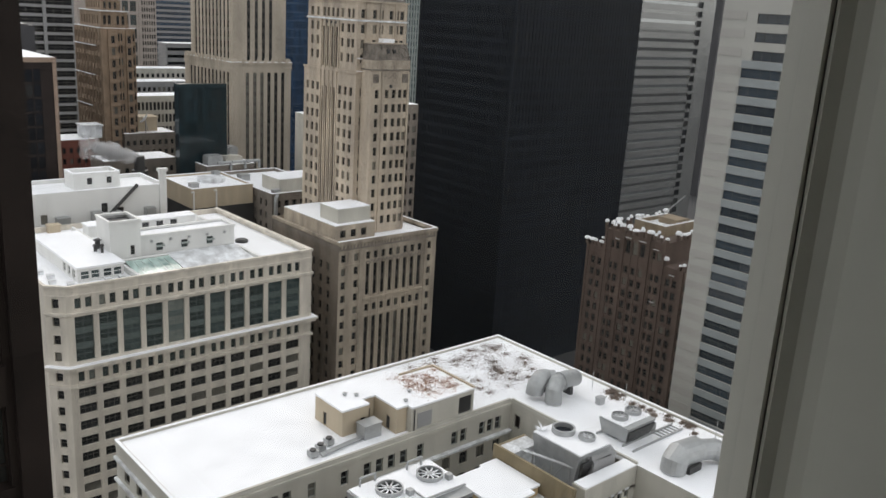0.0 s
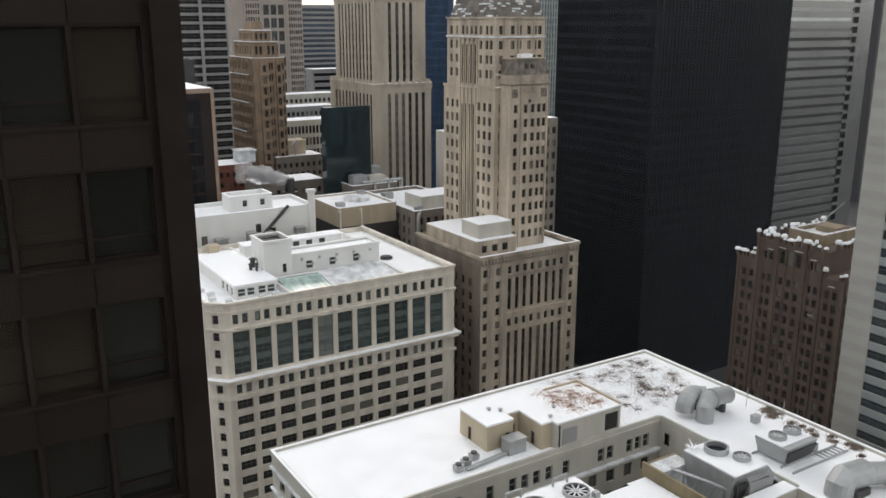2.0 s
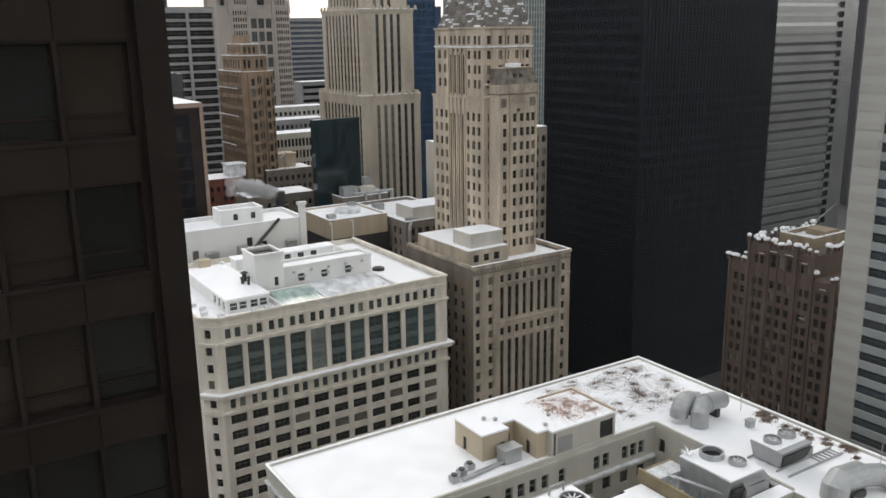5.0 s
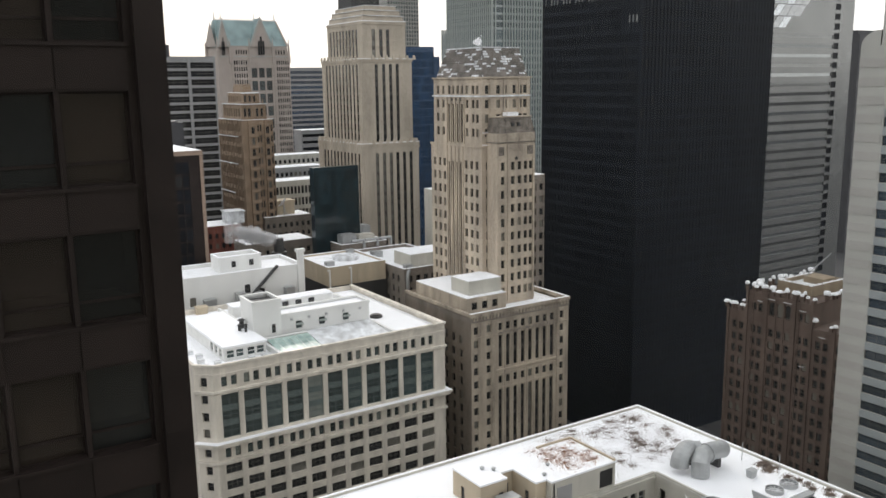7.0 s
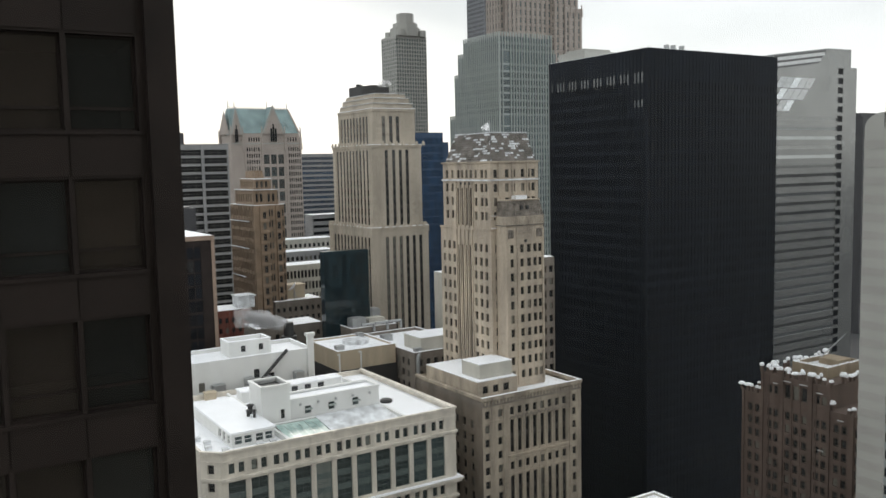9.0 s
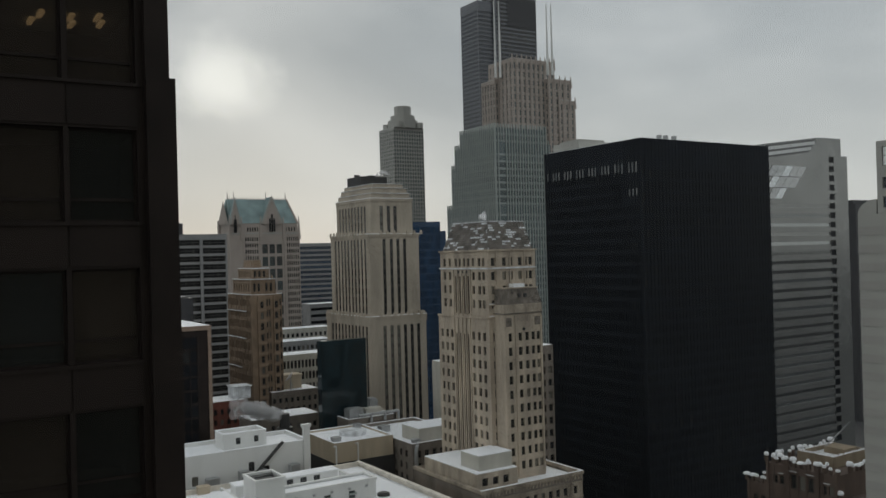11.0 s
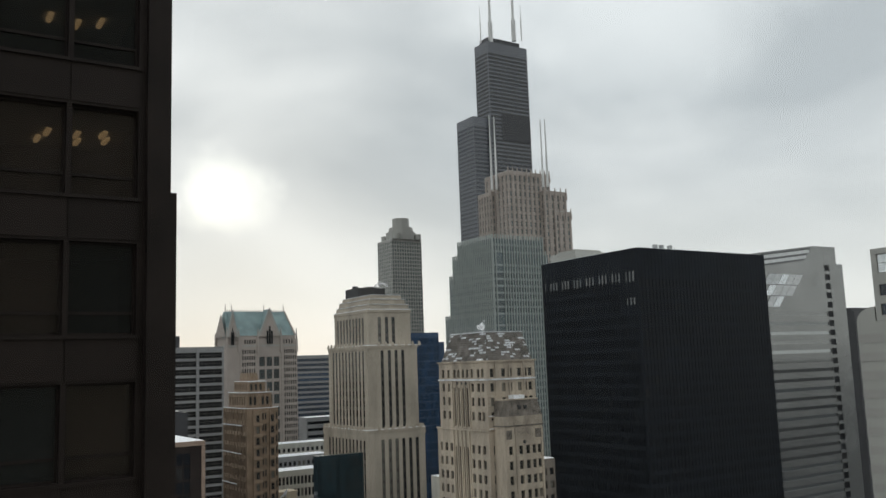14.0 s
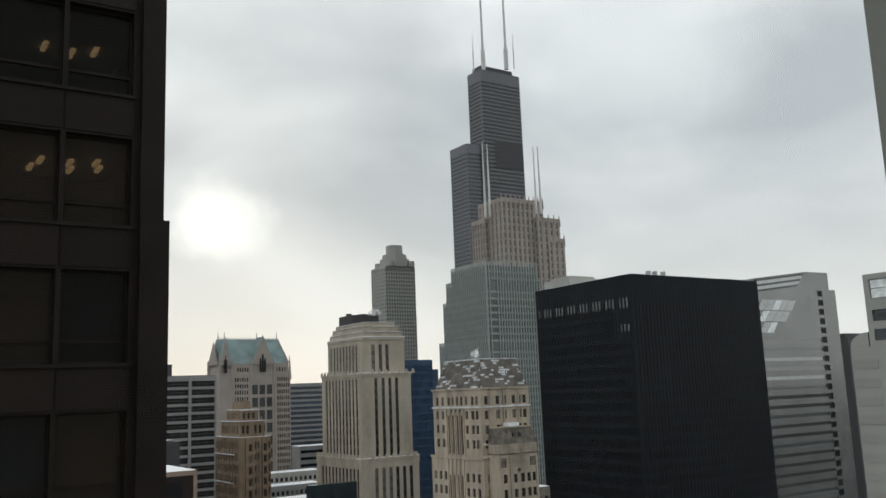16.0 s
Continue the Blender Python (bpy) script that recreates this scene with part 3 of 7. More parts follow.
pav = thing("roof_pavilion", "low white roof pavilion with wide windows beside the terrace", "roof house", (53, 165, RZ))
op = grid([0.6, 2.6, 5.0, 7.0], 1.7, [RZ + 0.5], 1.7)
ops = grid([18.5, 21.2, 24.0], 1.6, [RZ + 0.4], 1.8)
s = Shape().facade((53, 165), (62, 165), RZ, 72.6, op, 0.25).facade((53, 192), (53, 165), RZ, 72.6, ops, 0.25)
s.face([(62, 165, RZ), (62, 192, RZ), (62, 192, 72.6), (62, 165, 72.6)]).face([(62, 192, RZ), (53, 192, RZ), (53, 192, 72.6), (62, 192, 72.6)])
part("wall", s, WHITE_PAINT, pav)
part("roof", Shape().box(52.7, 62.2, 164.6, 192.2, 72.61, 73.0), SNOW, pav, "thick snow on the pavilion roof")
windows(pav, (53, 165), (62, 165), op, 0.25, 1, 0, 0.12, [WHITE_PAINT, PANE_GREEN])
windows(pav, (53, 192), (53, 165), ops, 0.25, 1, 0, 0.12, [WHITE_PAINT, PANE_GREEN])
light_well = thing("light_well", "white walled light well with snowy rims", "roof house", (64, 186, RZ))
part("wall", Shape().facade((66, 196), (92, 196), RZ, 72.4, grid([2, 5.2, 8.4, 12.5, 16, 19.5], 1.7, [70.1], 1.9), 0.25).face([(92, 196, RZ), (92, 200, RZ), (92, 200, 72.4), (92, 196, 72.4)]).face([(92, 200, RZ), (66, 200, RZ), (66, 200, 72.4), (92, 200, 72.4)]).face([(66, 200, RZ), (66, 196, RZ), (66, 196, 72.4), (66, 200, 72.4)]), WHITE_PAINT, light_well)
part("roof", Shape().box(65.8, 92.2, 195.8, 200.2, 72.41, 72.65), SNOW, light_well)
windows(light_well, (66, 196), (92, 196), grid([2, 5.2, 8.4, 12.5, 16, 19.5], 1.7, [70.1], 1.9), 0.25)
part("side_rim", Shape().box(62.2, 62.8, 179.4, 196, RZ, 72.9).box(92.2, 92.8, 178.4, 196, RZ, 72.2), WHITE_PAINT, light_well)
sky_l = thing("skylight", "green glass skylight half under snow", "skylight", (63.5, 163, RZ))
part("curb", Shape().box(63.2, 63.9, 161.0, 170.8, RZ, 70.9).box(63.9, 73.5, 169.6, 170.6, RZ, 71.6), WHITE_PAINT, sky_l)
for i in range(6):
    x = 64.0 + 1.58 * i
    part("pane", Shape().face([(x, 161.4, 70.15), (x + 1.5, 161.4, 70.15), (x + 1.5, 169.5, 71.4), (x, 169.5, 71.4)]), GREEN_PANE, sky_l, "green glass pane dusted with snow")
    part("glazing_bar", Shape().prism([(x + 1.5, 161.4), (x + 1.58, 161.4), (x + 1.58, 169.5), (x + 1.5, 169.5)], RZ, 70.3), STEEL, sky_l)
solo("sloped_deck", Shape().face([(73.8, 161.0, 70.0), (90, 161.0, 70.0), (90, 171.9, 71.3), (73.8, 171.9, 71.3)]).face([(90, 161, 70), (90, 161, RZ), (90, 171.9, RZ), (90, 171.9, 71.3)]).face([(73.8, 161, 70), (73.8, 171.9, 71.3), (73.8, 171.9, RZ), (73.8, 161, RZ)]), SNOW_THIN, "sloping roof deck with thin streaked snow", "roof")
solo("deck_kerb", Shape().prism([(90.3, 161), (90.9, 161), (90.9, 172), (90.3, 172)], RZ, 70.9), WHITE_PAINT, "low white kerb across the snowed roof", "kerb")
solo("roof_hatch", Shape().tube((94.5, 177, RZ), (94.5, 177, 70.3), 1.5, 20).tube((94.5, 177, 70.3), (94.5, 177, 70.5), 1.1, 20), DARK_STEEL, "round dark vent cover on the snow", "vent")
solo("vent_box", Shape().box(59.5, 62.0, 203, 205, RZ, 71.6).box(59.3, 62.2, 202.8, 205.2, 71.61, 71.9), BUFF_PAINT, "buff metal vent box on the snowed roof", "vent")

# white rear wing with its diagonal flue, behind the terracotta building
def bearing_box(a0, a1, y0, deep):
    return y0 * math.tan(radians(a0)), y0 * math.tan(radians(a1)), y0, y0 + deep


rx0, rx1, ry0, ry1 = bearing_box(12.5, 23.3, 213.5, 16)
rear = tower("white_rear_wing", "white painted brick rear wing with a few small windows", rx0, rx1, ry0, ry1, 0, 77.0, WHITE_PAINT, front=grid([13.5, 32.0], 1.6, [69.5], 2.4) + grid([28.0], 1.6, [71.0], 2.4), win=[SASH, PANE], frame_w=0.08, category="building")
part("flue", Shape().tube((84.5, 213, 77.5), (75.0, 213, 68.5), 0.45, 8), DARK_STEEL, rear, "dark diagonal flue pipe")
part("pilaster", Shape().box(90.2, 92.0, 212.6, 213.4, 60, 80.5).box(89.9, 92.3, 212.3, 213.8, 80.51, 81.3), WHITE_PAINT, rear)
tower("roof_shed", "white painted roof shed with two small windows", 70.7, 82.3, 219, 226, 76.1, 80.1, WHITE_PAINT, front=grid([3.3, 8.2], 1.3, [77.2], 1.7), frame_w=0.08, category="roof house")
for i, (x, w, h) in enumerate(((64, 3.0, 1.2), (72.5, 2.2, 1.8), (77.5, 2.0, 1.4), (86, 2.4, 1.5))):
    solo("wall_unit", Shape().box(x, x + w, 211.2, 213.3, RZ - 2.0, RZ + h).box(x - 0.1, x + w + 0.1, 211.0, 213.3, RZ + h + 0.01, RZ + h + 0.2), STEEL, "grey metal air unit under snow beside the white wall", "air unit", "units along the white wall")

# buff water-tank house with white pipes and a round tank
buff = tower("tank_house", "buff rendered tank house above a dark base, snow on top", 103.4, 122.2, 222, 243, 0, 72.8, BUFF_PAINT, parapet=0.5, category="building")
part("base_band", Shape().box(103.2, 122.4, 221.8, 243, 0, 67.2), DARK_STEEL, buff, "dark lower wall")
for x in (103.6, 110.4):
    part("pipe", Shape().tube((x, 221.4, 60), (x, 221.4, 72.2), 0.22, 8).tube((x, 221.4, 72.2), (x - 0.9, 221.0, 72.2), 0.22, 8), WHITE_PAINT, buff, "white vent pipe")
solo("roof_fan", Shape().tube((114.5, 233, 72.3), (114.5, 233, 73.4), 4.0, 24).tube((114.5, 233, 73.4), (114.5, 233, 73.6), 3.2, 24), SNOW_THIN, "round roof fan housing dusted with snow", "fan")

# sooty blocks before the limestone tower
sooty = tower("sooty_office_building", "sooty old stone block with small windows", 122.8, 144.0, 212, 247, 0, 71.6, SOOTY, front=grid([1.5 + 2.6 * i for i in range(6)], 1.4, [67.4 - 3.45 * k for k in range(10)], 2.0), side=grid([3 + 3.1 * i for i in range(10)], 1.3, [67.4 - 3.45 * k for k in range(5)], 1.9), frame_w=0.09)
tower("roof_plant_house", "grey rendered plant house capped with snow", 127.5, 142, 216, 226, 70.71, 74.6, CREAM_BRICK, parapet=0, category="roof house")
low_b = tower("low_office_building", "low sooty block with snow along its parapet", 120.5, 137, 248, 268, 0, 73.5, SOOTY, front=grid([1.5 + 2.6 * i for i in range(5)], 1.3, [68 - 3.45 * k for k in range(4)], 1.9))
for i, (x, y, w, h) in enumerate(((122, 250, 5, 3.5), (129, 252, 6, 2.5), (133.5, 258, 3, 4.5), (124, 260, 4, 5))):
    solo("roof_unit", Shape().box(x, x + w, y, y + 4, 72.6, 72.6 + h).box(x + 0.3, x + w - 0.3, y + 0.3, y + 3.7, 72.6 + h + 0.01, 72.9 + h), CREAM_BRICK if i % 2 else STEEL, "snow-topped roof machinery housing", "roof unit", "machinery on the low block")
for i in range(3):
    s = Shape().tube((124 + 5 * i, 247.5, 74.5), (128.5 + 5 * i, 247.5, 74.5), 0.45, 10).tube((128.5 + 5 * i, 247.5, 74.5), (128.5 + 5 * i, 247.5, 72.0), 0.45, 10)
    solo("roof_duct", s, STEEL, "bent galvanised roof duct along the parapet", "duct", "ducts along the low roof")

# limestone bank with its tower
cols = [7.92 + 2.27 * i for i in range(8)]
single = grid([0.75, 4.4, 26.9], 1.25, [66.45 - 3.33 * k for k in range(19)], 1.85)
row_top, row_mid = grid(cols, 1.15, [66.4], 1.85), grid(cols, 1.15, [53.1], 1.9)
strips_hi, strips_lo = grid(cols, 1.15, [57.3], 7.9), grid(cols, 1.15, [18.0], 33.6)
side_w = grid([2.5 + 3.2 * i for i in range(8)], 1.4, [67.0 - 3.45 * k for k in range(1, 17)], 2.0)
bank = thing("limestone_office_building", "sooty tan limestone block with arched upper windows and snowed roof", "building", (110.4, 160, 0))
BX0, BX1, BY0, BY1, BZ = 110.4, 140.2, 160.0, 190.0, 71.4
s = Shape().facade((BX0, BY0), (BX1, BY0), 0, BZ, single + row_top + row_mid + strips_hi + strips_lo, 0.4)
s.face([(BX1, BY0, 0), (BX1, BY1, 0), (BX1, BY1, BZ), (BX1, BY0, BZ)]).face([(BX1, BY1, 0), (BX0, BY1, 0), (BX0, BY1, BZ), (BX1, BY1, BZ)])
part("wall", s, LIMESTONE, bank)
# Alley side wears the darkened limestone in place of real shade.
part("alley_wall", Shape().facade((BX0, BY1), (BX0, BY0), 0, BZ, side_w, 0.4), SHADED_LIMESTONE, bank, "limestone alley wall, alley shade put into its dark colour")
part("roof", Shape().box(BX0 + 0.5, BX1 - 0.5, BY0 + 0.5, BY1, 69.6, 70.4), SNOW, bank, "snow-covered flat roof")
part("parapet", Shape().box(BX0 - 0.3, BX1 + 0.3, BY0 - 0.3, BY0 + 0.5, BZ - 0.5, BZ + 0.25).box(BX0 - 0.3, BX0 + 0.5, BY0 + 0.5, BY1, BZ - 0.5, BZ + 0.25).box(BX1 - 0.5, BX1 + 0.3, BY0 + 0.5, BY1, BZ - 0.5, BZ + 0.25), LIMESTONE, bank)
part("snow_line", Shape().box(BX0 - 0.2, BX1 + 0.2, BY0 - 0.2, BY0 + 0.4, BZ + 0.26, BZ + 0.36).box(BX1 - 0.4, BX1 + 0.2, BY0 + 0.4, BY1, BZ + 0.26, BZ + 0.36), SNOW, bank, "snow along the parapet")
part("string_course", Shape().box(117.6, 136.2, 159.7, 159.99, 56.3, 56.75), TAN_STONE, bank)
for c in cols:
    cx = 110.4 + c + 0.575
    ring = [(cx + 0.75 * math.cos(a), 65.3 + 0.75 * math.sin(a)) for a in [math.pi * i / 8 for i in range(9)]]
    inn = [(cx + 0.5 * math.cos(a), 65.3 + 0.5 * math.sin(a)) for a in [math.pi * i / 8 for i in range(9)]]
    s = Shape()
    for i in range(8):
        s.face([(ring[i][0], 159.8, ring[i][1]), (ring[i + 1][0], 159.8, ring[i + 1][1]), (inn[i + 1][0], 159.8, inn[i + 1][1]), (inn[i][0], 159.8, inn[i][1])])
        s.face([(ring[i][0], 159.8, ring[i][1]), (ring[i][0], 160, ring[i][1]), (ring[i + 1][0], 160, ring[i + 1][1]), (ring[i + 1][0], 159.8, ring[i + 1][1])])
    part("arch", s, SOOTY, bank)
    if c > 9:
        part("roundel", Shape().tube((cx - 1.135, 159.86, 66.0), (cx - 1.135, 159.99, 66.0), 0.34, 12), SOOTY, bank, "dark carved roundel")
part("string_course", Shape().box(BX0 - 0.15, 117.5, 159.82, 159.99, 65.55, 65.8).box(136.0, BX1 + 0.15, 159.82, 159.99, 65.55, 65.8), LIMESTONE, bank)
windows(bank, (BX0, BY0), (BX1, BY0), single + row_top + row_mid, 0.4, mats=[SASH, PANE])
windows(bank, (BX0, BY0), (BX1, BY0), strips_hi, 0.4, 2, 0, 0.1, [DARK_SPANDREL, PANE], 1.3)
windows(bank, (BX0, BY0), (BX1, BY0), strips_lo, 0.4, 10, 0, 0.1, [DARK_SPANDREL, PANE], 1.2)
windows(bank, (BX0, BY1), (BX0, BY0), side_w, 0.4, mats=[SASH, PANE])

ts = thing("limestone_tower", "tan limestone tower with slate mansard roof and rows of dark windows", "building", (121.5, 171, 70))
rows = [72.6 + 3.45 * k for k in range(10)]
rows_up = [111.6 + 3.45 * k for k in range(4)]
lo_front = grid([1.2], 1.25, rows, 2.0)
lo_side = grid([1.2, 3.5, 5.8, 15.6, 18.0, 20.3], 1.2, rows, 2.0)
lo_strip = grid([8.3, 10.1, 11.9, 13.5], 1.0, [72], 33.0)
up_front = grid([1.0, 4.4, 6.4, 9.3, 11.0, 12.6], 1.15, rows_up, 2.0)
up_side = grid([1.4, 4.0, 14.6, 17.2, 19.0], 1.15, rows_up, 2.0)
up_strip = grid([6.8, 8.7, 10.6, 12.5], 1.0, [110.0], 9.5)
up_row = grid([6.8, 8.7, 10.6, 12.5], 1.0, [rows_up[3]], 2.0)
s = Shape().facade((121.5, 171), (136.2, 171), 70, 109.3, lo_front, 0.4).facade((121.5, 194), (121.5, 171), 70, 109.3, lo_side + lo_strip, 0.4)
s.face([(136.2, 171, 70), (136.2, 194, 70), (136.2, 194, 109.3), (136.2, 171, 109.3)]).face([(136.2, 194, 70), (121.5, 194, 70), (121.5, 194, 109.3), (136.2, 194, 109.3)]).face([(121.5, 192.4, 109.3), (136.2, 192.4, 109.3), (136.2, 194, 109.3), (121.5, 194, 109.3)])
s.facade((121.5, 171), (136.2, 171), 109.3, 125.6, up_front, 0.4).facade((121.5, 192.4), (121.5, 171), 109.3, 125.6, up_side + up_strip + up_row, 0.4)
s.face([(136.2, 171, 109.3), (136.2, 192.4, 109.3), (136.2, 192.4, 125.6), (136.2, 171, 125.6)]).face([(136.2, 192.4, 109.3), (121.5, 192.4, 109.3), (121.5, 192.4, 125.6), (136.2, 192.4, 125.6)])
part("wall", s, TAN_STONE, ts)
part("cornice", Shape().box(121.1, 136.5, 170.6, 192.6, 125.61, 126.0), TAN_STONE, ts)
part("cornice", Shape().box(121.1, 136.4, 170.65, 170.98, 121.2, 121.6).box(121.1, 121.48, 170.98, 192.5, 121.2, 121.6), SNOW_THIN, ts, "snowy string course")
part("cornice", Shape().box(121.2, 121.48, 171, 194, 109.0, 109.5), TAN_STONE, ts)
windows(ts, (121.5, 171), (136.2, 171), lo_front + up_front, 0.4, mats=[SASH, PANE_PALE])
windows(ts, (121.5, 194), (121.5, 171), lo_side, 0.4, mats=[SASH, PANE_PALE])
windows(ts, (121.5, 194), (121.5, 171), lo_strip, 0.4, 10, 0, 0.08, [DARK_SPANDREL, PANE], 1.3)
windows(ts, (121.5, 192.4), (121.5, 171), up_side + up_row, 0.4, mats=[SASH, PANE_PALE])
windows(ts, (121.5, 192.4), (121.5, 171), up_strip, 0.4, 3, 0, 0.08, [DARK_SPANDREL, PANE], 1.3)
wing_w = grid([1.3, 4.3, 6.4, 8.3, 9.9], 1.1, rows, 2.0)
s = Shape().facade((123, 167), (134.5, 167), 70, 110.2, wing_w, 0.4).facade((123, 170.98), (123, 167), 70, 110.2).face([(134.5, 167, 70), (134.5, 170.98, 70), (134.5, 170.98, 110.2), (134.5, 167, 110.2)])
part("wing_wall", s, TAN_STONE, ts)
windows(ts, (123, 167), (134.5, 167), wing_w, 0.4, mats=[SASH, PANE_PALE])
part("wing_cornice", Shape().box(122.8, 134.7, 166.8, 170.98, 110.22, 110.5), SOOT_SLATE, ts)
part("wing_attic", Shape().box(122.9, 134.6, 166.9, 170.98, 110.51, 112.6), LIMESTONE, ts, "stained limestone attic")
part("wing_roof", Shape().prism([(122.9, 166.9), (134.6, 166.9), (134.6, 170.9), (122.9, 170.9)], 112.61, 116.3, [(123.5, 167.9), (134.0, 167.9), (134.0, 170.9), (123.5, 170.9)]), SOOT_SLATE, ts, "sooty carved roof of the front wing")
part("wing_roof_edge", Shape().box(123.3, 134.2, 167.7, 170.9, 116.31, 116.6), TAN_STONE, ts)
part("wing_vent", Shape().box(127, 130.3, 168, 170, 116.61, 117.5), SNOW, ts, "snow-covered vent box")
for x in (127.6, 129.4):
    part("roof_opening", Shape().box(x, x + 0.7, 167.0, 167.6, 114.2, 115.1), DARK_STEEL, ts, "small dark roof opening")
for x in (123.1, 132.3):
    part("stone_panel", Shape().box(x, x + 2.1, 166.84, 166.99, 107.3, 109.4), SOOT_SLATE, ts, "soot-dark carved panel")
part("stone_panel", Shape().box(126.0, 131.5, 166.86, 166.99, 108.3, 109.8), LIMESTONE, ts)
part("roundel", Shape().tube((128.9, 166.85, 106.5), (128.9, 166.99, 106.5), 0.42, 12), DARK_STEEL, ts, "dark carved roundel")
for z in (109.3, 112.3):
    part("balcony", Shape().box(121.6, 124.3, 170.55, 170.98, z, z + 0.35).box(121.6, 124.3, 170.5, 170.98, z + 0.36, z + 0.48, 1), [TAN_STONE, SNOW], ts, "stone balcony ledge with snow")
for k in range(3):
    y = 183.9 - 1.9 * k
    part("roundel", Shape().tube((121.36, y, 121.0 - 0.45), (121.49, y, 121.0 - 0.45), 0.36, 12), DARK_STEEL, ts, "dark carved roundel")


def mansard_shingles(parent, a, b, c, d, n, m, seed):
    """Slate courses on a sloped quadrilateral a b (eave) c d (ridge), with snow caught on some."""
    rnd = random.Random(seed)
    a, b, c, d = (Vector(p) for p in (a, b, c, d))
    nor = (b - a).cross(d - a).normalized() * 0.12
    for snowy in (False, True):
        s = Shape()
        for j in range(m):
            i = 0
            while i < n:
                run = rnd.randint(1, 4)
                e = min(n, i + run)
                lie = noise.noise(Vector((i * 0.16 + seed, j * 0.5, seed))) + rnd.uniform(-0.2, 0.2) > 0.13
                if lie == snowy:
                    v0, v1 = j / m, (j + 0.8) / m
                    p = lambda u, v: (a.lerp(b, u)).lerp(d.lerp(c, u), v)
                    lift_by = nor * rnd.uniform(0.6, 1.4)
                    q = [p(i / n, v0) + lift_by, p(e / n - 0.004, v0) + lift_by, p(e / n - 0.004, v1) + nor * 0.1, p(i / n, v1) + nor * 0.1]
                    base = [p(i / n, v0), p(e / n - 0.004, v0)]
                    s.face(q).face([base[0], base[1], q[1], q[0]])
                i = e
        part("snow_patches" if snowy else "slates", s, SNOW_THIN if snowy else SLATE, parent, "snow caught on the slates" if snowy else "", kind="stuff")


part("mansard", Shape().prism([(121.8, 171.3), (135.7, 171.3), (135.7, 191.5), (121.8, 191.5)], 126.0, 132.8, [(123.2, 172.8), (134, 172.8), (134, 188.5), (123.2, 188.5)]), SLATE, ts, "patchy slate mansard dusted with snow")
mansard_shingles(ts, (121.8, 171.3, 126), (135.7, 171.3, 126), (134, 172.8, 132.8), (123.2, 172.8, 132.8), 30, 12, 3)
mansard_shingles(ts, (121.8, 191.5, 126), (121.8, 171.3, 126), (123.2, 172.8, 132.8), (123.2, 188.5, 132.8), 34, 12, 8)
part("ridge", Shape().box(123, 134.2, 172.6, 188.7, 132.81, 133.1), SNOW_THIN, ts)
for i in range(7):
    part("ridge_rail", Shape().tube((123.5, 174 + 2.1 * i, 133.1), (123.5, 174 + 2.1 * i, 134.3), 0.06, 6), STEEL, ts)
tower("roof_house", "sooty stone roof house with snow on top", 111.2, 122.8, 163, 186, 70.42, 74.6, LIMESTONE, parapet=0, front=grid([1.5, 4.5, 7.5], 1.6, [71.6], 1.8), category="roof house")
tower("roof_tank_house", "pale rendered roof house under snow", 112.9, 122.3, 164.5, 172, 74.81, 78.2, CREAM_BRICK, parapet=0, category="roof house")

# black slab tower: closely set mullions, floors of dark glass
KX0, KX1, KY0, KY1, KZ = 203.5, 267.5, 199.5, 248.5, 161.0
black = thing("black_tower", "black glass and steel slab tower with closely set mullions", "building", (KX0, KY0, 0))
floors_k = [4 + 3.9 * k for k in range(38)]
front_k = grid([0.25 + 1.6 * i for i in range(40)], 1.1, floors_k, 2.5)
side_k = grid([0.25 + 1.6 * i for i in range(30)], 1.1, floors_k, 2.5)
slots = grid([47.6 - 1.6 * i for i in range(1, 30) if i % 4], 0.95, [150.2], 3.4) + grid([47.6 - 1.6 * i for i in (1, 2, 3)], 0.9, [142.6], 2.4)
side_k = [o for o in side_k if not (o[2] > 149 or (o[2] > 140 and o[0] > 40))]
s = Shape().facade((KX0, KY0), (KX1, KY0), 0, KZ, front_k, 0.12).facade((KX0, KY1), (KX0, KY0), 0, KZ, side_k + slots, 0.12)
s.face([(KX1, KY0, 0), (KX1, KY1, 0), (KX1, KY1, KZ), (KX1, KY0, KZ)]).face([(KX1, KY1, 0), (KX0, KY1, 0), (KX0, KY1, KZ), (KX1, KY1, KZ)])
part("wall", s, BLACK_METAL, black)
part("roof", Shape().box(KX0 + 0.4, KX1 - 0.4, KY0 + 0.4, KY1 - 0.4, KZ - 0.5, KZ + 0.15), SNOW, black, "snow-covered flat roof")
windows(black, (KX0, KY0), (KX1, KY0), front_k, 0.12, frame_w=0, mats=[SASH, PANE_BLACK], limit=200)
windows(black, (KX0, KY1), (KX0, KY0), side_k, 0.12, frame_w=0, mats=[SASH, PANE_BLACK], limit=150)
# Reflected sky in these slots is painted by the paler pane.
windows(black, (KX0, KY1), (KX0, KY0), slots, 0.12, frame_w=0, mats=[SASH, PANE_SKY])
fin = Shape().box(-0.10, 0.10, -0.06, 0, 0, 161.2).mesh("mullion", [BLACK_METAL])
for i in range(41):
    m = new("mullion", fin)
    m.parent, m.location = black, (1.6 * i, 0, 0)
for i in range(1, 31):
    m = new("mullion", fin)
    m.parent, m.location, m.rotation_euler = black, (0, 1.6 * i, 0), (0, 0, radians(-90))
solo("roof_plant", Shape().box(206, 222, 232, 246, KZ + 0.16, 164.2).box(208, 220, 234, 244, 164.21, 165.2), PALE_GRANITE, "pale snow-dusted plant housing on the black roof", "roof unit")
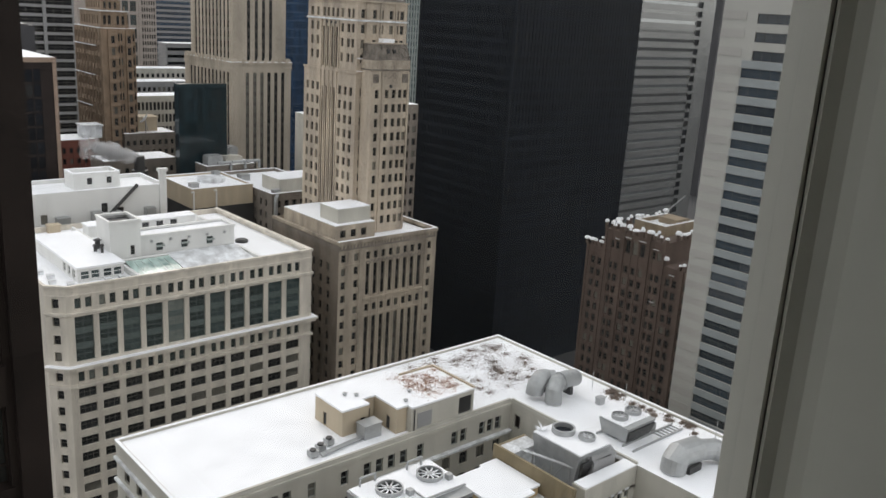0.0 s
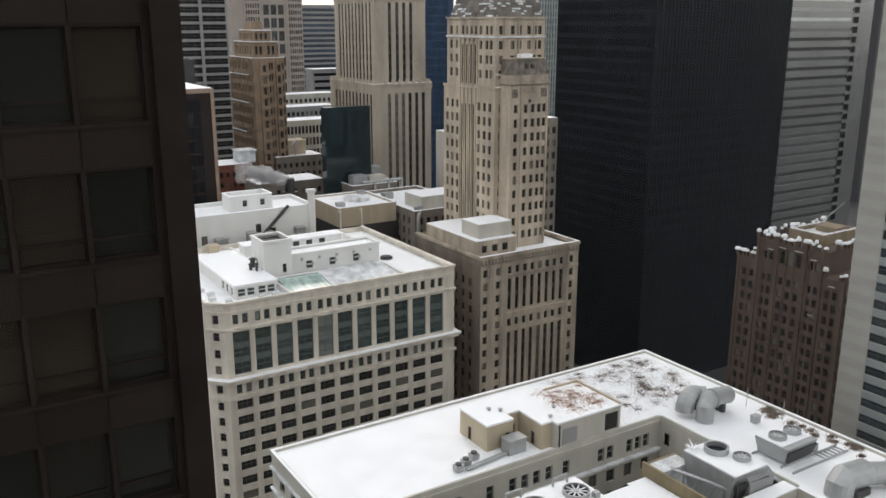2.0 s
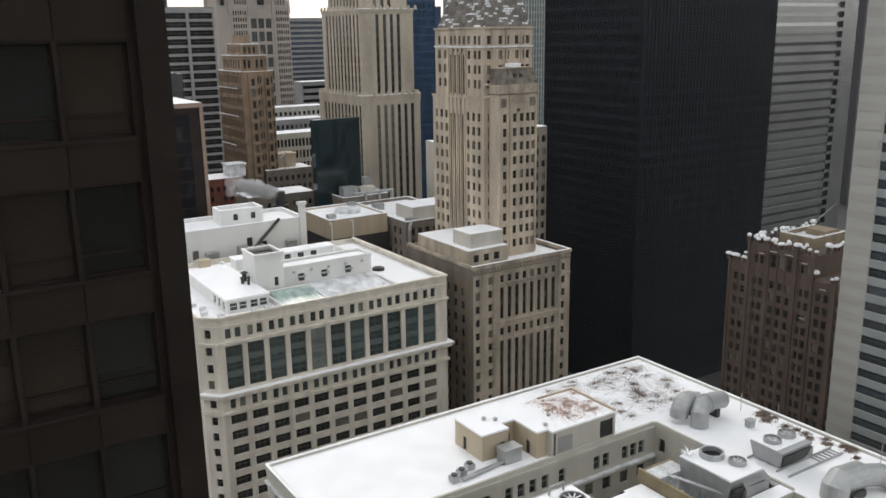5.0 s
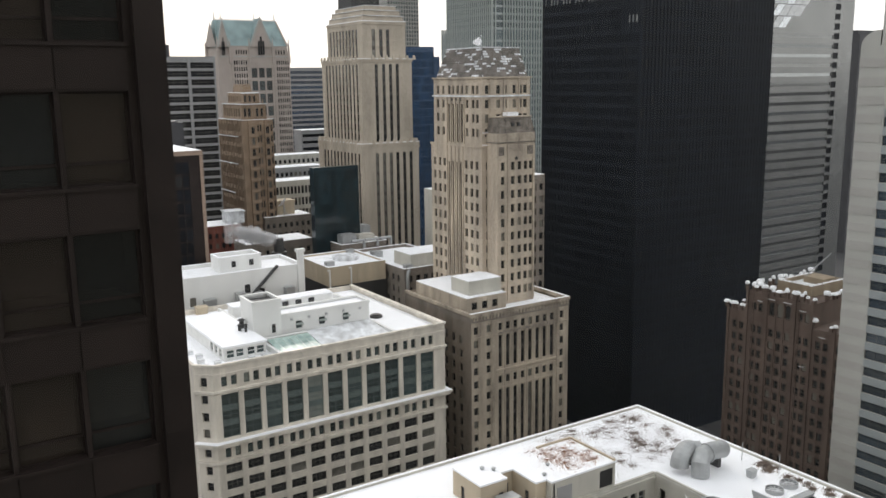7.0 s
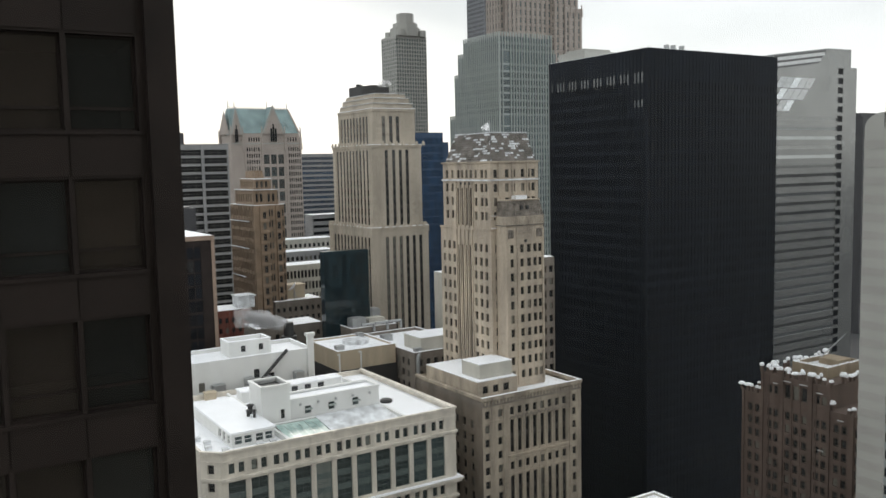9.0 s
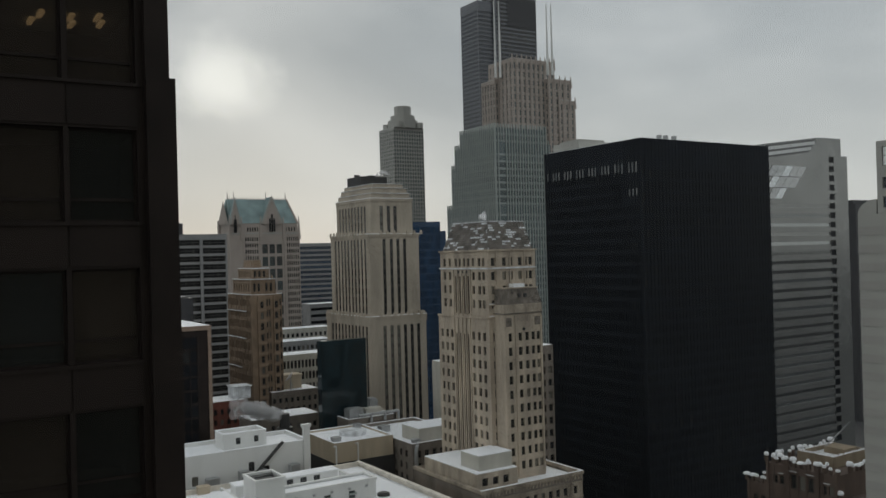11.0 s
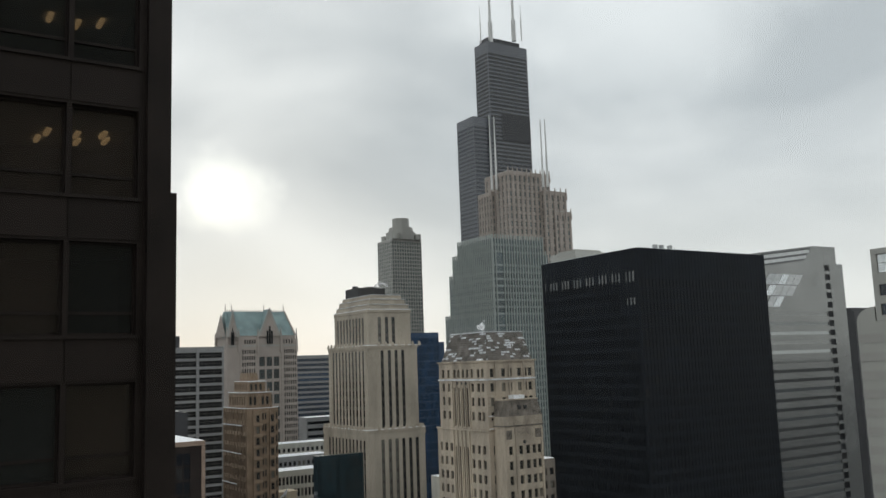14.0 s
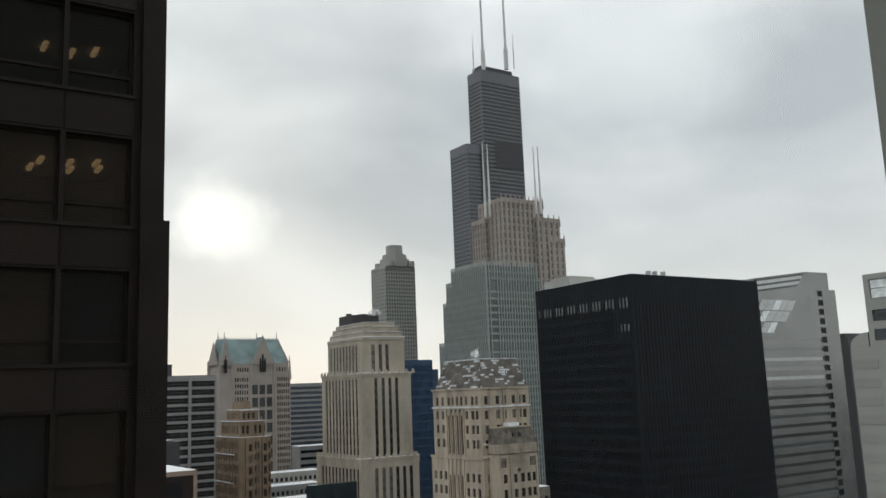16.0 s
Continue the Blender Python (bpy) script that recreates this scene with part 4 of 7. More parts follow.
solo("roof_plant", Shape().prism([(226, 206), (262, 206), (262, 240), (226, 240)], KZ + 0.16, 163.2, [(232, 212), (257, 212), (257, 235), (232, 235)]), SNOW_THIN, "low snow-covered housing on the black roof", "roof unit")
for x in (214, 217, 221):
    solo("roof_stack", Shape().tube((x, 201.5, KZ + 0.2), (x, 201.5, 162.6), 0.9, 10), STEEL, "short steel exhaust stack", "stack", "stacks on the black roof")

# striped granite tower
GX0, GX1, GY0, GY1 = 270.5, 321.0, 203.0, 245.0
grey = thing("striped_granite_tower", "grey granite tower banded with dark ribbon windows, glass top", "building", (GX0, GY0, 0))
bands = [(1.95, 38.2, 139.05 - 3.5 * k, 140.3 - 3.5 * k) for k in range(38)]
slots_g = grid([38.4], 3.3, [156.9 - 3.62 * k for k in range(40)], 2.3)
edge_g = grid([0.3], 1.6, [131.4 - 3.5 * k for k in range(8)], 1.4)
s = Shape().facade((GX0, GY0), (GX1, GY0), 0, 159.5, bands + slots_g + edge_g, 0.25).facade((GX0, GY1), (GX0, GY0), 0, 159.5)
s.face([(GX1, GY0, 0), (GX1, GY1, 0), (GX1, GY1, 159.5), (GX1, GY0, 159.5)]).face([(GX1, GY1, 0), (GX0, GY1, 0), (GX0, GY1, 159.5), (GX1, GY1, 159.5)])
top_g = [(GX0, 159.52), (GX1 - 4, 159.52), (GX1 - 4, 166.6), (GX0 + 32, 166.4), (GX0, 162.6)]
s.face([(x, GY0, z) for x, z in top_g]).face([(x, GY1, z) for x, z in reversed(top_g)])
for (xa, za), (xb, zb) in zip(top_g, top_g[1:] + top_g[:1]):
    s.face([(xa, GY0, za), (xa, GY1, za), (xb, GY1, zb), (xb, GY0, zb)])
part("wall", s, GREY_GRANITE, grey)
part("roof", Shape().box(GX1 - 3.9, GX1, GY0, GY1, 159.51, 159.8), SNOW_THIN, grey)
windows(grey, (GX0, GY0), (GX1, GY0), bands, 0.25, frame_w=0, mats=[DARK_BAND, PANE_MIRROR])
windows(grey, (GX0, GY0), (GX1, GY0), slots_g + edge_g, 0.25, frame_w=0, mats=[DARK_BAND, PANE_BLACK])
# Atrium panes and pale ribs get their shine from the near-white colour.
for i in range(5):
    for j in range(3):
        x0, z0 = GX0 + 0.6 + 4.1 * i * (1 - 0.0), 142.5 + 4.2 * j
        if x0 > GX0 + 1 + 5.5 * (j + 1.2):
            continue
        part("atrium_pane", Shape().prism([(x0, GY0 - 0.15), (x0 + 3.8, GY0 - 0.15), (x0 + 3.8, GY0 - 0.02), (x0, GY0 - 0.02)], z0, z0 + 3.9, [(x0 + 3.4, GY0 - 0.15), (x0 + 7.2, GY0 - 0.15), (x0 + 7.2, GY0 - 0.02), (x0 + 3.4, GY0 - 0.02)]), PANE_BRIGHT, grey, "sloping atrium glass with sky brightness painted in")
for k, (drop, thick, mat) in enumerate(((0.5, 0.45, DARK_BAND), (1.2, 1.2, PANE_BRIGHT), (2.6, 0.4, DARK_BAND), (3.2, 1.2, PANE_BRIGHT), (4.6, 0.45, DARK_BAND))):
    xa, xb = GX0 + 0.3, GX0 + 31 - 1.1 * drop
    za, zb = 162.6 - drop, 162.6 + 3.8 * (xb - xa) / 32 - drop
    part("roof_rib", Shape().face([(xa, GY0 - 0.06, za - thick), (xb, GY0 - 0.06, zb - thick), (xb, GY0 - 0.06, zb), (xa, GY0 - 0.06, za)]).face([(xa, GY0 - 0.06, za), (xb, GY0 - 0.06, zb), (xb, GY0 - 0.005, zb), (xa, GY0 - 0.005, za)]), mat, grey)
solo("dark_distant_block", Shape().box(570, 620, 355, 400, 0, 153).box(575, 600, 360, 390, 153.01, 156), DARK_BAND, "dark distant office block seen between towers", "building")

# brown brick building with stepped, snow-topped crown
brown = thing("brown_brick_building", "dark brown brick building with a stepped snow-topped parapet", "building", (180, 108, 0))
cols_b = [140.8, 138.6, 135.0, 133.2, 129.9, 127.6, 125.3, 121.9, 120.1, 116.9, 114.9, 111.6, 109.6]
low_b_rows = [61.55 - 3.2 * k for k in range(18)]
pairs_b = grid([143 - y - 0.62 for y in cols_b], 1.25, low_b_rows, 1.9)
s = Shape().facade((180, 143), (180, 108), 0, 66.4, pairs_b, 0.3).facade((180, 108), (215, 108), 0, 66.4)
s.face([(215, 108, 0), (215, 143, 0), (215, 143, 66.4), (215, 108, 66.4)]).face([(215, 143, 0), (180, 143, 0), (180, 143, 66.4), (215, 143, 66.4)]).face([(180, 108, 66.4), (215, 108, 66.4), (215, 143, 66.4), (180, 143, 66.4)])
part("wall", s, BROWN_BRICK, brown)
windows(brown, (180, 143), (180, 108), pairs_b, 0.3, 1, 0, 0.07, [SASH, PANE])
up_b = grid([137.4 - y - 0.62 for y in (135.0, 133.2, 121.9, 120.1)], 1.25, [67.3], 2.0) + grid([137.4 - y - 0.75 for y in (129.9, 127.6, 125.3)], 1.5, [66.9], 3.4)
s = Shape().facade((180, 137.4), (180, 118.9), 66.41, 72.0, up_b, 0.3).facade((180, 118.9), (208, 118.9), 66.41, 72.0).face([(208, 118.9, 66.4), (208, 137.4, 66.4), (208, 137.4, 72.0), (208, 118.9, 72.0)]).face([(208, 137.4, 66.4), (180, 137.4, 66.4), (180, 137.4, 72.0), (208, 137.4, 72.0)]).face([(180, 118.9, 72.0), (208, 118.9, 72.0), (208, 137.4, 72.0), (180, 137.4, 72.0)])
part("upper_wall", s, BROWN_BRICK, brown)
windows(brown, (180, 137.4), (180, 118.9), up_b, 0.3, mats=[SASH, PANE])
for y, z in ((143.0, 66.9), (137.3, 73.0), (131.6, 72.8), (123.6, 72.8), (119.0, 72.8), (113.0, 66.9), (108.2, 66.9)):
    part("pilaster", Shape().box(179.7, 179.99, y - 0.55, y + 0.1, 0, z), BROWN_BRICK, brown)
for y in (134.1, 129.9, 127.6, 125.3, 121.0):
    part("rib", Shape().box(179.85, 179.99, y + 1.0, y + 1.18, 5, 71.6), BROWN_BRICK, brown)
for y0, y1, z in ((124.4, 126.6, 71.0), (129.0, 131.0, 71.0), (132.6, 134.0, 69.9), (120.4, 122.0, 69.9), (115.0, 116.6, 64.6), (120.0, 121.4, 56.2)):
    part("snow_line", Shape().box(179.72, 179.99, y0, y1, z, z + 0.12), SNOW_THIN, brown, "thin snow on a brick ledge")
part("crown", Shape().box(186, 186.6, 123.4, 133.0, 72.01, 74.7).box(186.61, 199.9, 123.4, 124.0, 72.01, 74.7).box(186.61, 199.9, 132.4, 133.0, 72.01, 74.7).box(199.91, 200.5, 123.4, 133.0, 72.01, 74.7), CROWN_STONE, brown, "tan stone crown round a roof well")
part("crown_roof", Shape().box(186.61, 199.9, 124.01, 132.39, 73.2, 73.7), SNOW_THIN, brown, "trodden snow in the roof well")
part("crown_hut", Shape().box(193, 198, 125, 130.5, 73.71, 75.2), CROWN_STONE, brown)
merlon = Shape().box(-0.34, 0.34, -0.34, 0.34, 0, 1.0)
merlon_mesh = merlon.mesh("merlon", [BROWN_BRICK])
cap = Shape()
rnd = random.Random(5)
ringp = [[(0.45 * r * math.cos(a), 0.45 * r * math.sin(a), z) for a in [math.pi * 2 * i / 8 for i in range(8)]] for r, z in ((1, 0.98), (1.12, 1.2), (0.75, 1.5))]
for k in range(2):
    for i in range(8):
        cap.face([ringp[k][i], ringp[k][(i + 1) % 8], ringp[k + 1][(i + 1) % 8], ringp[k + 1][i]])
cap.face(ringp[2])
cap_mesh = cap.mesh("snow_cap", [SNOW])
bead_mesh = Shape().tube((0, 0, -0.1), (0, 0, 0.22), 0.3, 8, 0.16).mesh("snow_bead", [SNOW])
spots = [(180.3, 108.3 + 1.5 * i, 66.4) for i in range(8)] + [(180.3, 137.9 + 1.3 * i, 66.4) for i in range(5)] + [(180.3, 119.3 + 1.28 * i, 72.0) for i in range(15)] + [(182 + 1.6 * i, 119.3, 72.0) for i in range(16)] + [(182 + 1.6 * i, 137.0, 72.0) for i in range(16)] + [(181.5 + 1.7 * i, 142.6, 66.4) for i in range(8)] + [(181.8, 120.4 + 2.4 * i, 72.0) for i in range(7)]
for i in range(14):
    for x, y in ((186.3, 123.6 + 0.7 * i), (187.0 + 0.98 * i, 123.7), (187.0 + 0.98 * i, 132.7)):
        b = new("snow_bead", bead_mesh)
        b.parent, b.location = brown, (x - 180 + rnd.uniform(-0.1, 0.1), y - 108 + rnd.uniform(-0.15, 0.15), 74.8)
        b.scale = (rnd.uniform(0.8, 1.3), rnd.uniform(0.8, 1.3), rnd.uniform(0.7, 1.3))
for x, y, z in spots:
    if rnd.random() < 0.15:
        continue
    x, y = x + rnd.uniform(0, 0.5), y + rnd.uniform(-0.5, 0.5)
    m = new("merlon", merlon_mesh)
    m.parent, m.location = brown, (x - 180, y - 108, z)
    m.scale = (1, 1, rnd.uniform(0.7, 1.3))
    c = new("snow_cap", cap_mesh)
    c.parent = m
    k = rnd.choice((0.9, 1.05, 1.2, 1.75))
    c.scale = (k * rnd.uniform(0.9, 1.15), k * rnd.uniform(0.9, 1.15), 1)
    m.scale.z = m.scale.z * (1.0 + 0.25 * k)
part("mast", Shape().tube((190, 128, 76), (194, 124, 82), 0.12, 6), STEEL, brown)

# pale ribbon-window tower
ribbon = thing("ribbon_window_tower", "pale granite tower with dark blue ribbon windows", "building", (147, 50, 0))
rb = [(5.2, 34.0, 116.2 - 3.25 * k, 117.95 - 3.25 * k) for k in range(33)] + [(7.0, 34.0, 119.4 + 3.25 * k, 121.15 + 3.25 * k) for k in range(3)]
s = Shape().facade((147, 91.2), (147, 50), 0, 130.2, rb, 0.3).facade((147, 50), (190, 50), 0, 130.2).face([(190, 50, 0), (190, 91.2, 0), (190, 91.2, 130.2), (190, 50, 130.2)]).face([(190, 91.2, 0), (147, 91.2, 0), (147, 91.2, 130.2), (190, 91.2, 130.2)])
s.face([(147, 50, 130.2), (190, 50, 130.2), (190, 91.2, 130.2), (147, 91.2, 130.2)])
part("wall", s, PALE_GRANITE, ribbon)
windows(ribbon, (147, 91.2), (147, 50), rb, 0.3, 1, 14, 0.05, [SASH, PANE_SLATE])
for k in range(33):
    z = 117.96 - 3.25 * k
    part("spandrel", Shape().box(146.93, 146.995, 57.2, 86.0, z + 0.05, z + 1.4), GREY_SPANDREL, ribbon, "grey green spandrel band")
for k in range(38):
    z = 6.2 + 3.25 * k
    part("band", Shape().prism([(146.87, 86.3), (146.99, 86.3), (146.99, 91.2), (146.87, 91.2)], z, z + 1.55, [(146.94, 86.3), (146.99, 86.3), (146.99, 91.2), (146.94, 91.2)]), PALE_BAND, ribbon, "sloped granite course")
arch_r = [(91.2 - 3.6 * (1 - math.cos(radians(a))), 130.21 + 2.6 * math.sin(radians(a))) for a in range(0, 91, 15)]
s = Shape()
for (ya, za), (yb, zb) in zip(arch_r, arch_r[1:]):
    s.face([(147, ya, za), (147, yb, zb), (190, yb, zb), (190, ya, za)])
s.face([(147, 91.2, 130.21)] + [(147, y, z) for y, z in arch_r[1:]] + [(147, 87.6, 130.21)])
part("shoulder", s, PALE_GRANITE, ribbon, "rounded granite shoulder")
top_rb = [(1.0, 33, 131.2 + 3.4 * k, 133.2 + 3.4 * k) for k in range(2)] + [(1.0, 33, 138.6, 142.0)]
s = Shape().facade((147, 87.4), (147, 50), 130.22, 143.0, top_rb, 0.3).face([(147, 50, 130.2), (190, 50, 130.2), (190, 50, 143.0), (147, 50, 143.0)]).face([(190, 87.4, 130.2), (147, 87.4, 130.2), (147, 87.4, 143.0), (190, 87.4, 143.0)]).face([(190, 50, 130.2), (190, 87.4, 130.2), (190, 87.4, 143.0), (190, 50, 143.0)]).face([(147, 50, 143.0), (190, 50, 143.0), (190, 87.4, 143.0), (147, 87.4, 143.0)])
part("upper_wall", s, PALE_GRANITE, ribbon)
windows(ribbon, (147, 87.4), (147, 50), top_rb[:2], 0.3, 1, 9, 0.06, [SASH, PANE_SLATE])
# Top row uses the glass with painted sky brightness.
windows(ribbon, (147, 87.4), (147, 50), top_rb[2:], 0.3, 1, 9, 0.1, [SASH, PANE_BRIGHT])

# ---- the towers beyond ----
def strip_tower(t, x0, x1, y0, y1, z0, z1, wall, front_u, side_u, w, floors, win, spandrel=1.2, lo=2.0, hi=2.5, frame_w=0.1, depth=0.5, roof=SNOW, frame_mat=None):
    """A stage with tall window strips between piers."""
    fo, so = grid(front_u, w, [z0 + lo], z1 - z0 - lo - hi), grid(side_u, w, [z0 + lo], z1 - z0 - lo - hi)
    s = Shape().facade((x0, y0), (x1, y0), z0, z1, fo, depth).facade((x0, y1), (x0, y0), z0, z1, so, depth)
    s.face([(x1, y0, z0), (x1, y1, z0), (x1, y1, z1), (x1, y0, z1)]).face([(x1, y1, z0), (x0, y1, z0), (x0, y1, z1), (x1, y1, z1)])
    part("wall", s, wall, t)
    part("roof", Shape().box(x0 + 0.05, x1 - 0.05, y0 + 0.05, y1 - 0.05, z1 - 0.3, z1 + 0.12), roof, t)
    mats = [frame_mat or SASH, win]
    windows(t, (x0, y0), (x1, y0), fo, depth, floors, 0, frame_w, mats, spandrel)
    windows(t, (x0, y1), (x0, y0), so, depth, floors, 0, frame_w, mats, spandrel)


pale = thing("setback_tower", "pale buff stone setback tower with vertical window strips", "building", (143, 275, 0))
strip_tower(pale, 143, 166.7, 275, 311, 40, 103.3, PALE_STONE, [5.6, 8.5, 11.3, 14.1, 16.9, 19.7], [4.6 + 2.85 * i for i in range(11)], 1.35, 16, PANE, lo=1, hi=3.4, depth=0.18, frame_mat=DARK_SPANDREL)
strip_tower(pale, 144.6, 165.3, 276.6, 309, 103.31, 133, PALE_STONE, [5.4, 8.4, 11.2, 14.0], [3.6 + 2.75 * i for i in range(10)], 1.3, 8, PANE, lo=0.6, hi=1.6, depth=0.18, frame_mat=DARK_SPANDREL)
strip_tower(pale, 146.2, 163.8, 278.2, 306.5, 133.01, 146, PALE_STONE, [3.8, 6.8, 9.6], [2.4 + 2.6 * i for i in range(9)], 1.4, 3, PANE, lo=0.8, hi=2.4, depth=0.18, frame_mat=DARK_SPANDREL)
part("base", Shape().box(143, 166.7, 275, 311, 0, 39.99), PALE_STONE, pale)
for k, (o, za, zb) in enumerate(((0.5, 146.13, 148.2), (1.3, 148.21, 150.2), (2.3, 150.21, 151.8))):
    part("crown_step", Shape().prism([(146.2 + o, 278.2 + o), (163.8 - o, 278.2 + o), (163.8 - o, 306.5 - o), (146.2 + o, 306.5 - o)], za, zb, [(146.4 + o, 278.4 + o), (163.6 - o, 278.4 + o), (163.6 - o, 306.3 - o), (146.4 + o, 306.3 - o)]), PALE_STONE, pale, "stepped stone crown")
    part("snow_line", Shape().box(146.1 + o, 163.9 - o, 278.0 + o, 278.4 + o, zb, zb + 0.22).box(146.1 + o, 146.5 + o, 278.41 + o, 306 - o, zb, zb + 0.22), SNOW_THIN, pale, "thin snow on the crown")
for x0, y0, n, m, zc in ((142.6, 274.6, 8, 12, 103.3), (144.2, 276.2, 7, 11, 133.0)):
    for i in range(n):
        x = x0 + 4.4 + 2.83 * i
        if x < x0 + 22:
            part("pier_cap", Shape().prism([(x, y0 - 0.3), (x + 1.2, y0 - 0.3), (x + 1.2, y0 + 0.3), (x, y0 + 0.3)], zc, zc + 1.5, [(x + 0.3, y0 - 0.1), (x + 0.9, y0 - 0.1), (x + 0.9, y0 + 0.3), (x + 0.3, y0 + 0.3)]), PALE_STONE, pale)
    for i in range(m):
        y = y0 + 3.4 + 2.8 * i
        part("pier_cap", Shape().prism([(x0 - 0.3, y), (x0 + 0.3, y), (x0 + 0.3, y + 1.2), (x0 - 0.3, y + 1.2)], zc, zc + 1.5, [(x0 - 0.1, y + 0.3), (x0 + 0.3, y + 0.3), (x0 + 0.3, y + 0.9), (x0 - 0.1, y + 0.9)]), PALE_STONE, pale)
for z0, z1, x in ((104, 132, 144.6), (41, 101.5, 143.0), (133.5, 144, 146.2)):
    y0 = {144.6: 276.6, 143.0: 275.0, 146.2: 278.2}[x]
    n = {144.6: 10, 143.0: 11, 146.2: 9}[x]
    far, first, gap = {144.6: (309, 3.6, 2.75), 143.0: (311, 4.6, 2.85), 146.2: (306.5, 2.4, 2.6)}[x]
    for i in range(n + 1):
        y = far - first - gap * i + 0.75
        part("pier", Shape().box(x - 0.14, x - 0.01, y - 0.3, y + 0.3, z0, z1), PALE_STONE, pale)
for (x0, x1, y0, y1, z) in ((142.75, 166.95, 274.75, 311, 102.4), (144.35, 165.55, 276.35, 309, 132.2), (145.95, 164.05, 277.95, 306.5, 145.3)):
    part("cornice", Shape().box(x0, x1, y0, y0 + 0.5, z, z + 1.0).box(x0, x0 + 0.5, y0 + 0.5, y1, z, z + 1.0), PALE_STONE, pale)
    part("snow_line", Shape().box(x0, x1, y0, y0 + 0.5, z + 1.01, z + 1.22).box(x0, x0 + 0.5, y0 + 0.5, y1, z + 1.01, z + 1.22), SNOW, pale, "thin snow on the cornice")
for x, y in ((142.7, 274.7), (163.7, 274.7), (142.7, 307.9)):
    part("corner_block", Shape().prism([(x, y), (x + 3.4, y), (x + 3.4, y + 3.4), (x, y + 3.4)], 101.2, 104.6, [(x + 0.6, y + 0.6), (x + 2.8, y + 0.6), (x + 2.8, y + 2.8), (x + 0.6, y + 2.8)]), PALE_STONE, pale)
solo("cooling_tower", Shape().box(149.5, 161, 292, 303, 151.8, 155.6).box(150, 152, 297, 298, 155.61, 156.6).box(156, 161, 297, 302, 155.61, 156.6), DARK_STEEL, "dark steel cooling plant on the tower roof", "roof unit")

teal = thing("teal_glass_block", "dark teal glass curtain-wall block against the setback tower", "building", (120, 255, 0))
TX0, TX1, TY0 = 256 * math.tan(radians(24.25)), 256 * math.tan(radians(27.2)), 256.0
tg = grid([0.1 + 1.59 * i for i in range(10)], 1.45, [72 + 3.6 * k for k in range(7)], 3.3)
s = Shape().facade((TX0, TY0), (TX1, TY0), 0, 98.2, tg, 0.1).facade((TX0, 259), (TX0, TY0), 0, 98.2).face([(TX1, TY0, 0), (TX1, 259, 0), (TX1, 259, 98.2), (TX1, TY0, 98.2)]).face([(TX1, 259, 0), (TX0, 259, 0), (TX0, 259, 98.2), (TX1, 259, 98.2)]).face([(TX0, TY0, 98.2), (TX1, TY0, 98.2), (TX1, 259, 98.2), (TX0, 259, 98.2)])
part("wall", s, PANE_TEAL, teal)
windows(teal, (TX0, TY0), (TX1, TY0), tg, 0.1, frame_w=0, mats=[SASH, PANE_TEAL])


def far_tower(name, label, left, corner, right, dist, el, wall, front_n=0, side_n=0, rows=0, row_h=3.7, w=1.4, h=2.0, win=None, base=0.0, roof=SNOW, frame_w=0.0, depth=0.4, ribbons=False, top_gap=2.5):
    """A tower given by the bearings of its edges, its distance and the elevation of its top, with evenly set windows."""
    x0, x1, y0, y1 = az_corner(left, corner, right, dist)
    z1 = height(el, dist)
    t = thing(name, label, "building", (x0, y0, 0))
    zs = [z1 - top_gap - h - row_h * k for k in range(rows)]
    fw, sw = x1 - x0, y1 - y0
    if ribbons:
        fo = [(0.8, fw - 0.8, z, z + h) for z in zs]
        so = [(0.8, sw - 0.8, z, z + h) for z in zs] if side_n else []
    else:
        fo = grid([(i + 0.5) * fw / front_n - w / 2 for i in range(front_n)], w, zs, h) if front_n else []
        so = grid([(i + 0.5) * sw / side_n - w / 2 for i in range(side_n)], w, zs, h) if side_n else []
    s = Shape().facade((x0, y0), (x1, y0), 0, z1, fo, depth).facade((x0, y1), (x0, y0), 0, z1, so, depth)
    s.face([(x1, y0, 0), (x1, y1, 0), (x1, y1, z1), (x1, y0, z1)]).face([(x1, y1, 0), (x0, y1, 0), (x0, y1, z1), (x1, y1, z1)])
    part("wall", s, wall, t)
    part("roof", Shape().box(x0 + 0.1, x1 - 0.1, y0 + 0.1, y1 - 0.1, z1 - 0.4, z1 + 0.15), roof, t)
    mats = [SASH, win or PANE]
    if fo:
        windows(t, (x0, y0), (x1, y0), fo, depth, 1, 9 if ribbons and frame_w else 0, frame_w, mats)
    if so:
        windows(t, (x0, y1), (x0, y0), so, depth, 1, 9 if ribbons and frame_w else 0, frame_w, mats)
    return t, (x0, x1, y0, y1, z1)


# rose granite tower under green copper gables
x0, x1, y0, y1, z1 = 165.6, 209.4, 491.8, 513.0, 141.0
gab = thing("gabled_tower", "rose granite tower with green copper gabled roof", "building", (x0, y0, 0))
small_g = grid([175.0 - x0 + 1.42 * i for i in range(6)] + [201.0 - x0 + 1.38 * i for i in range(6)], 0.85, [136.2 - 3.7 * k for k in range(24)], 2.3)
bays_g = grid([185.4 - x0 + 4.5 * i for i in range(3)], 3.5, [128.7 - 7.4 * k for k in range(11)], 5.5)
side_g = grid([2.5, 6.5, 10.5, 14.5, 18.0], 0.9, [136.2 - 3.7 * k for k in range(20)], 2.3)
s = Shape().facade((x0, y0), (x1, y0), 0, z1, small_g + bays_g, 0.5).facade((x0, y1), (x0, y0), 0, z1, side_g, 0.5)
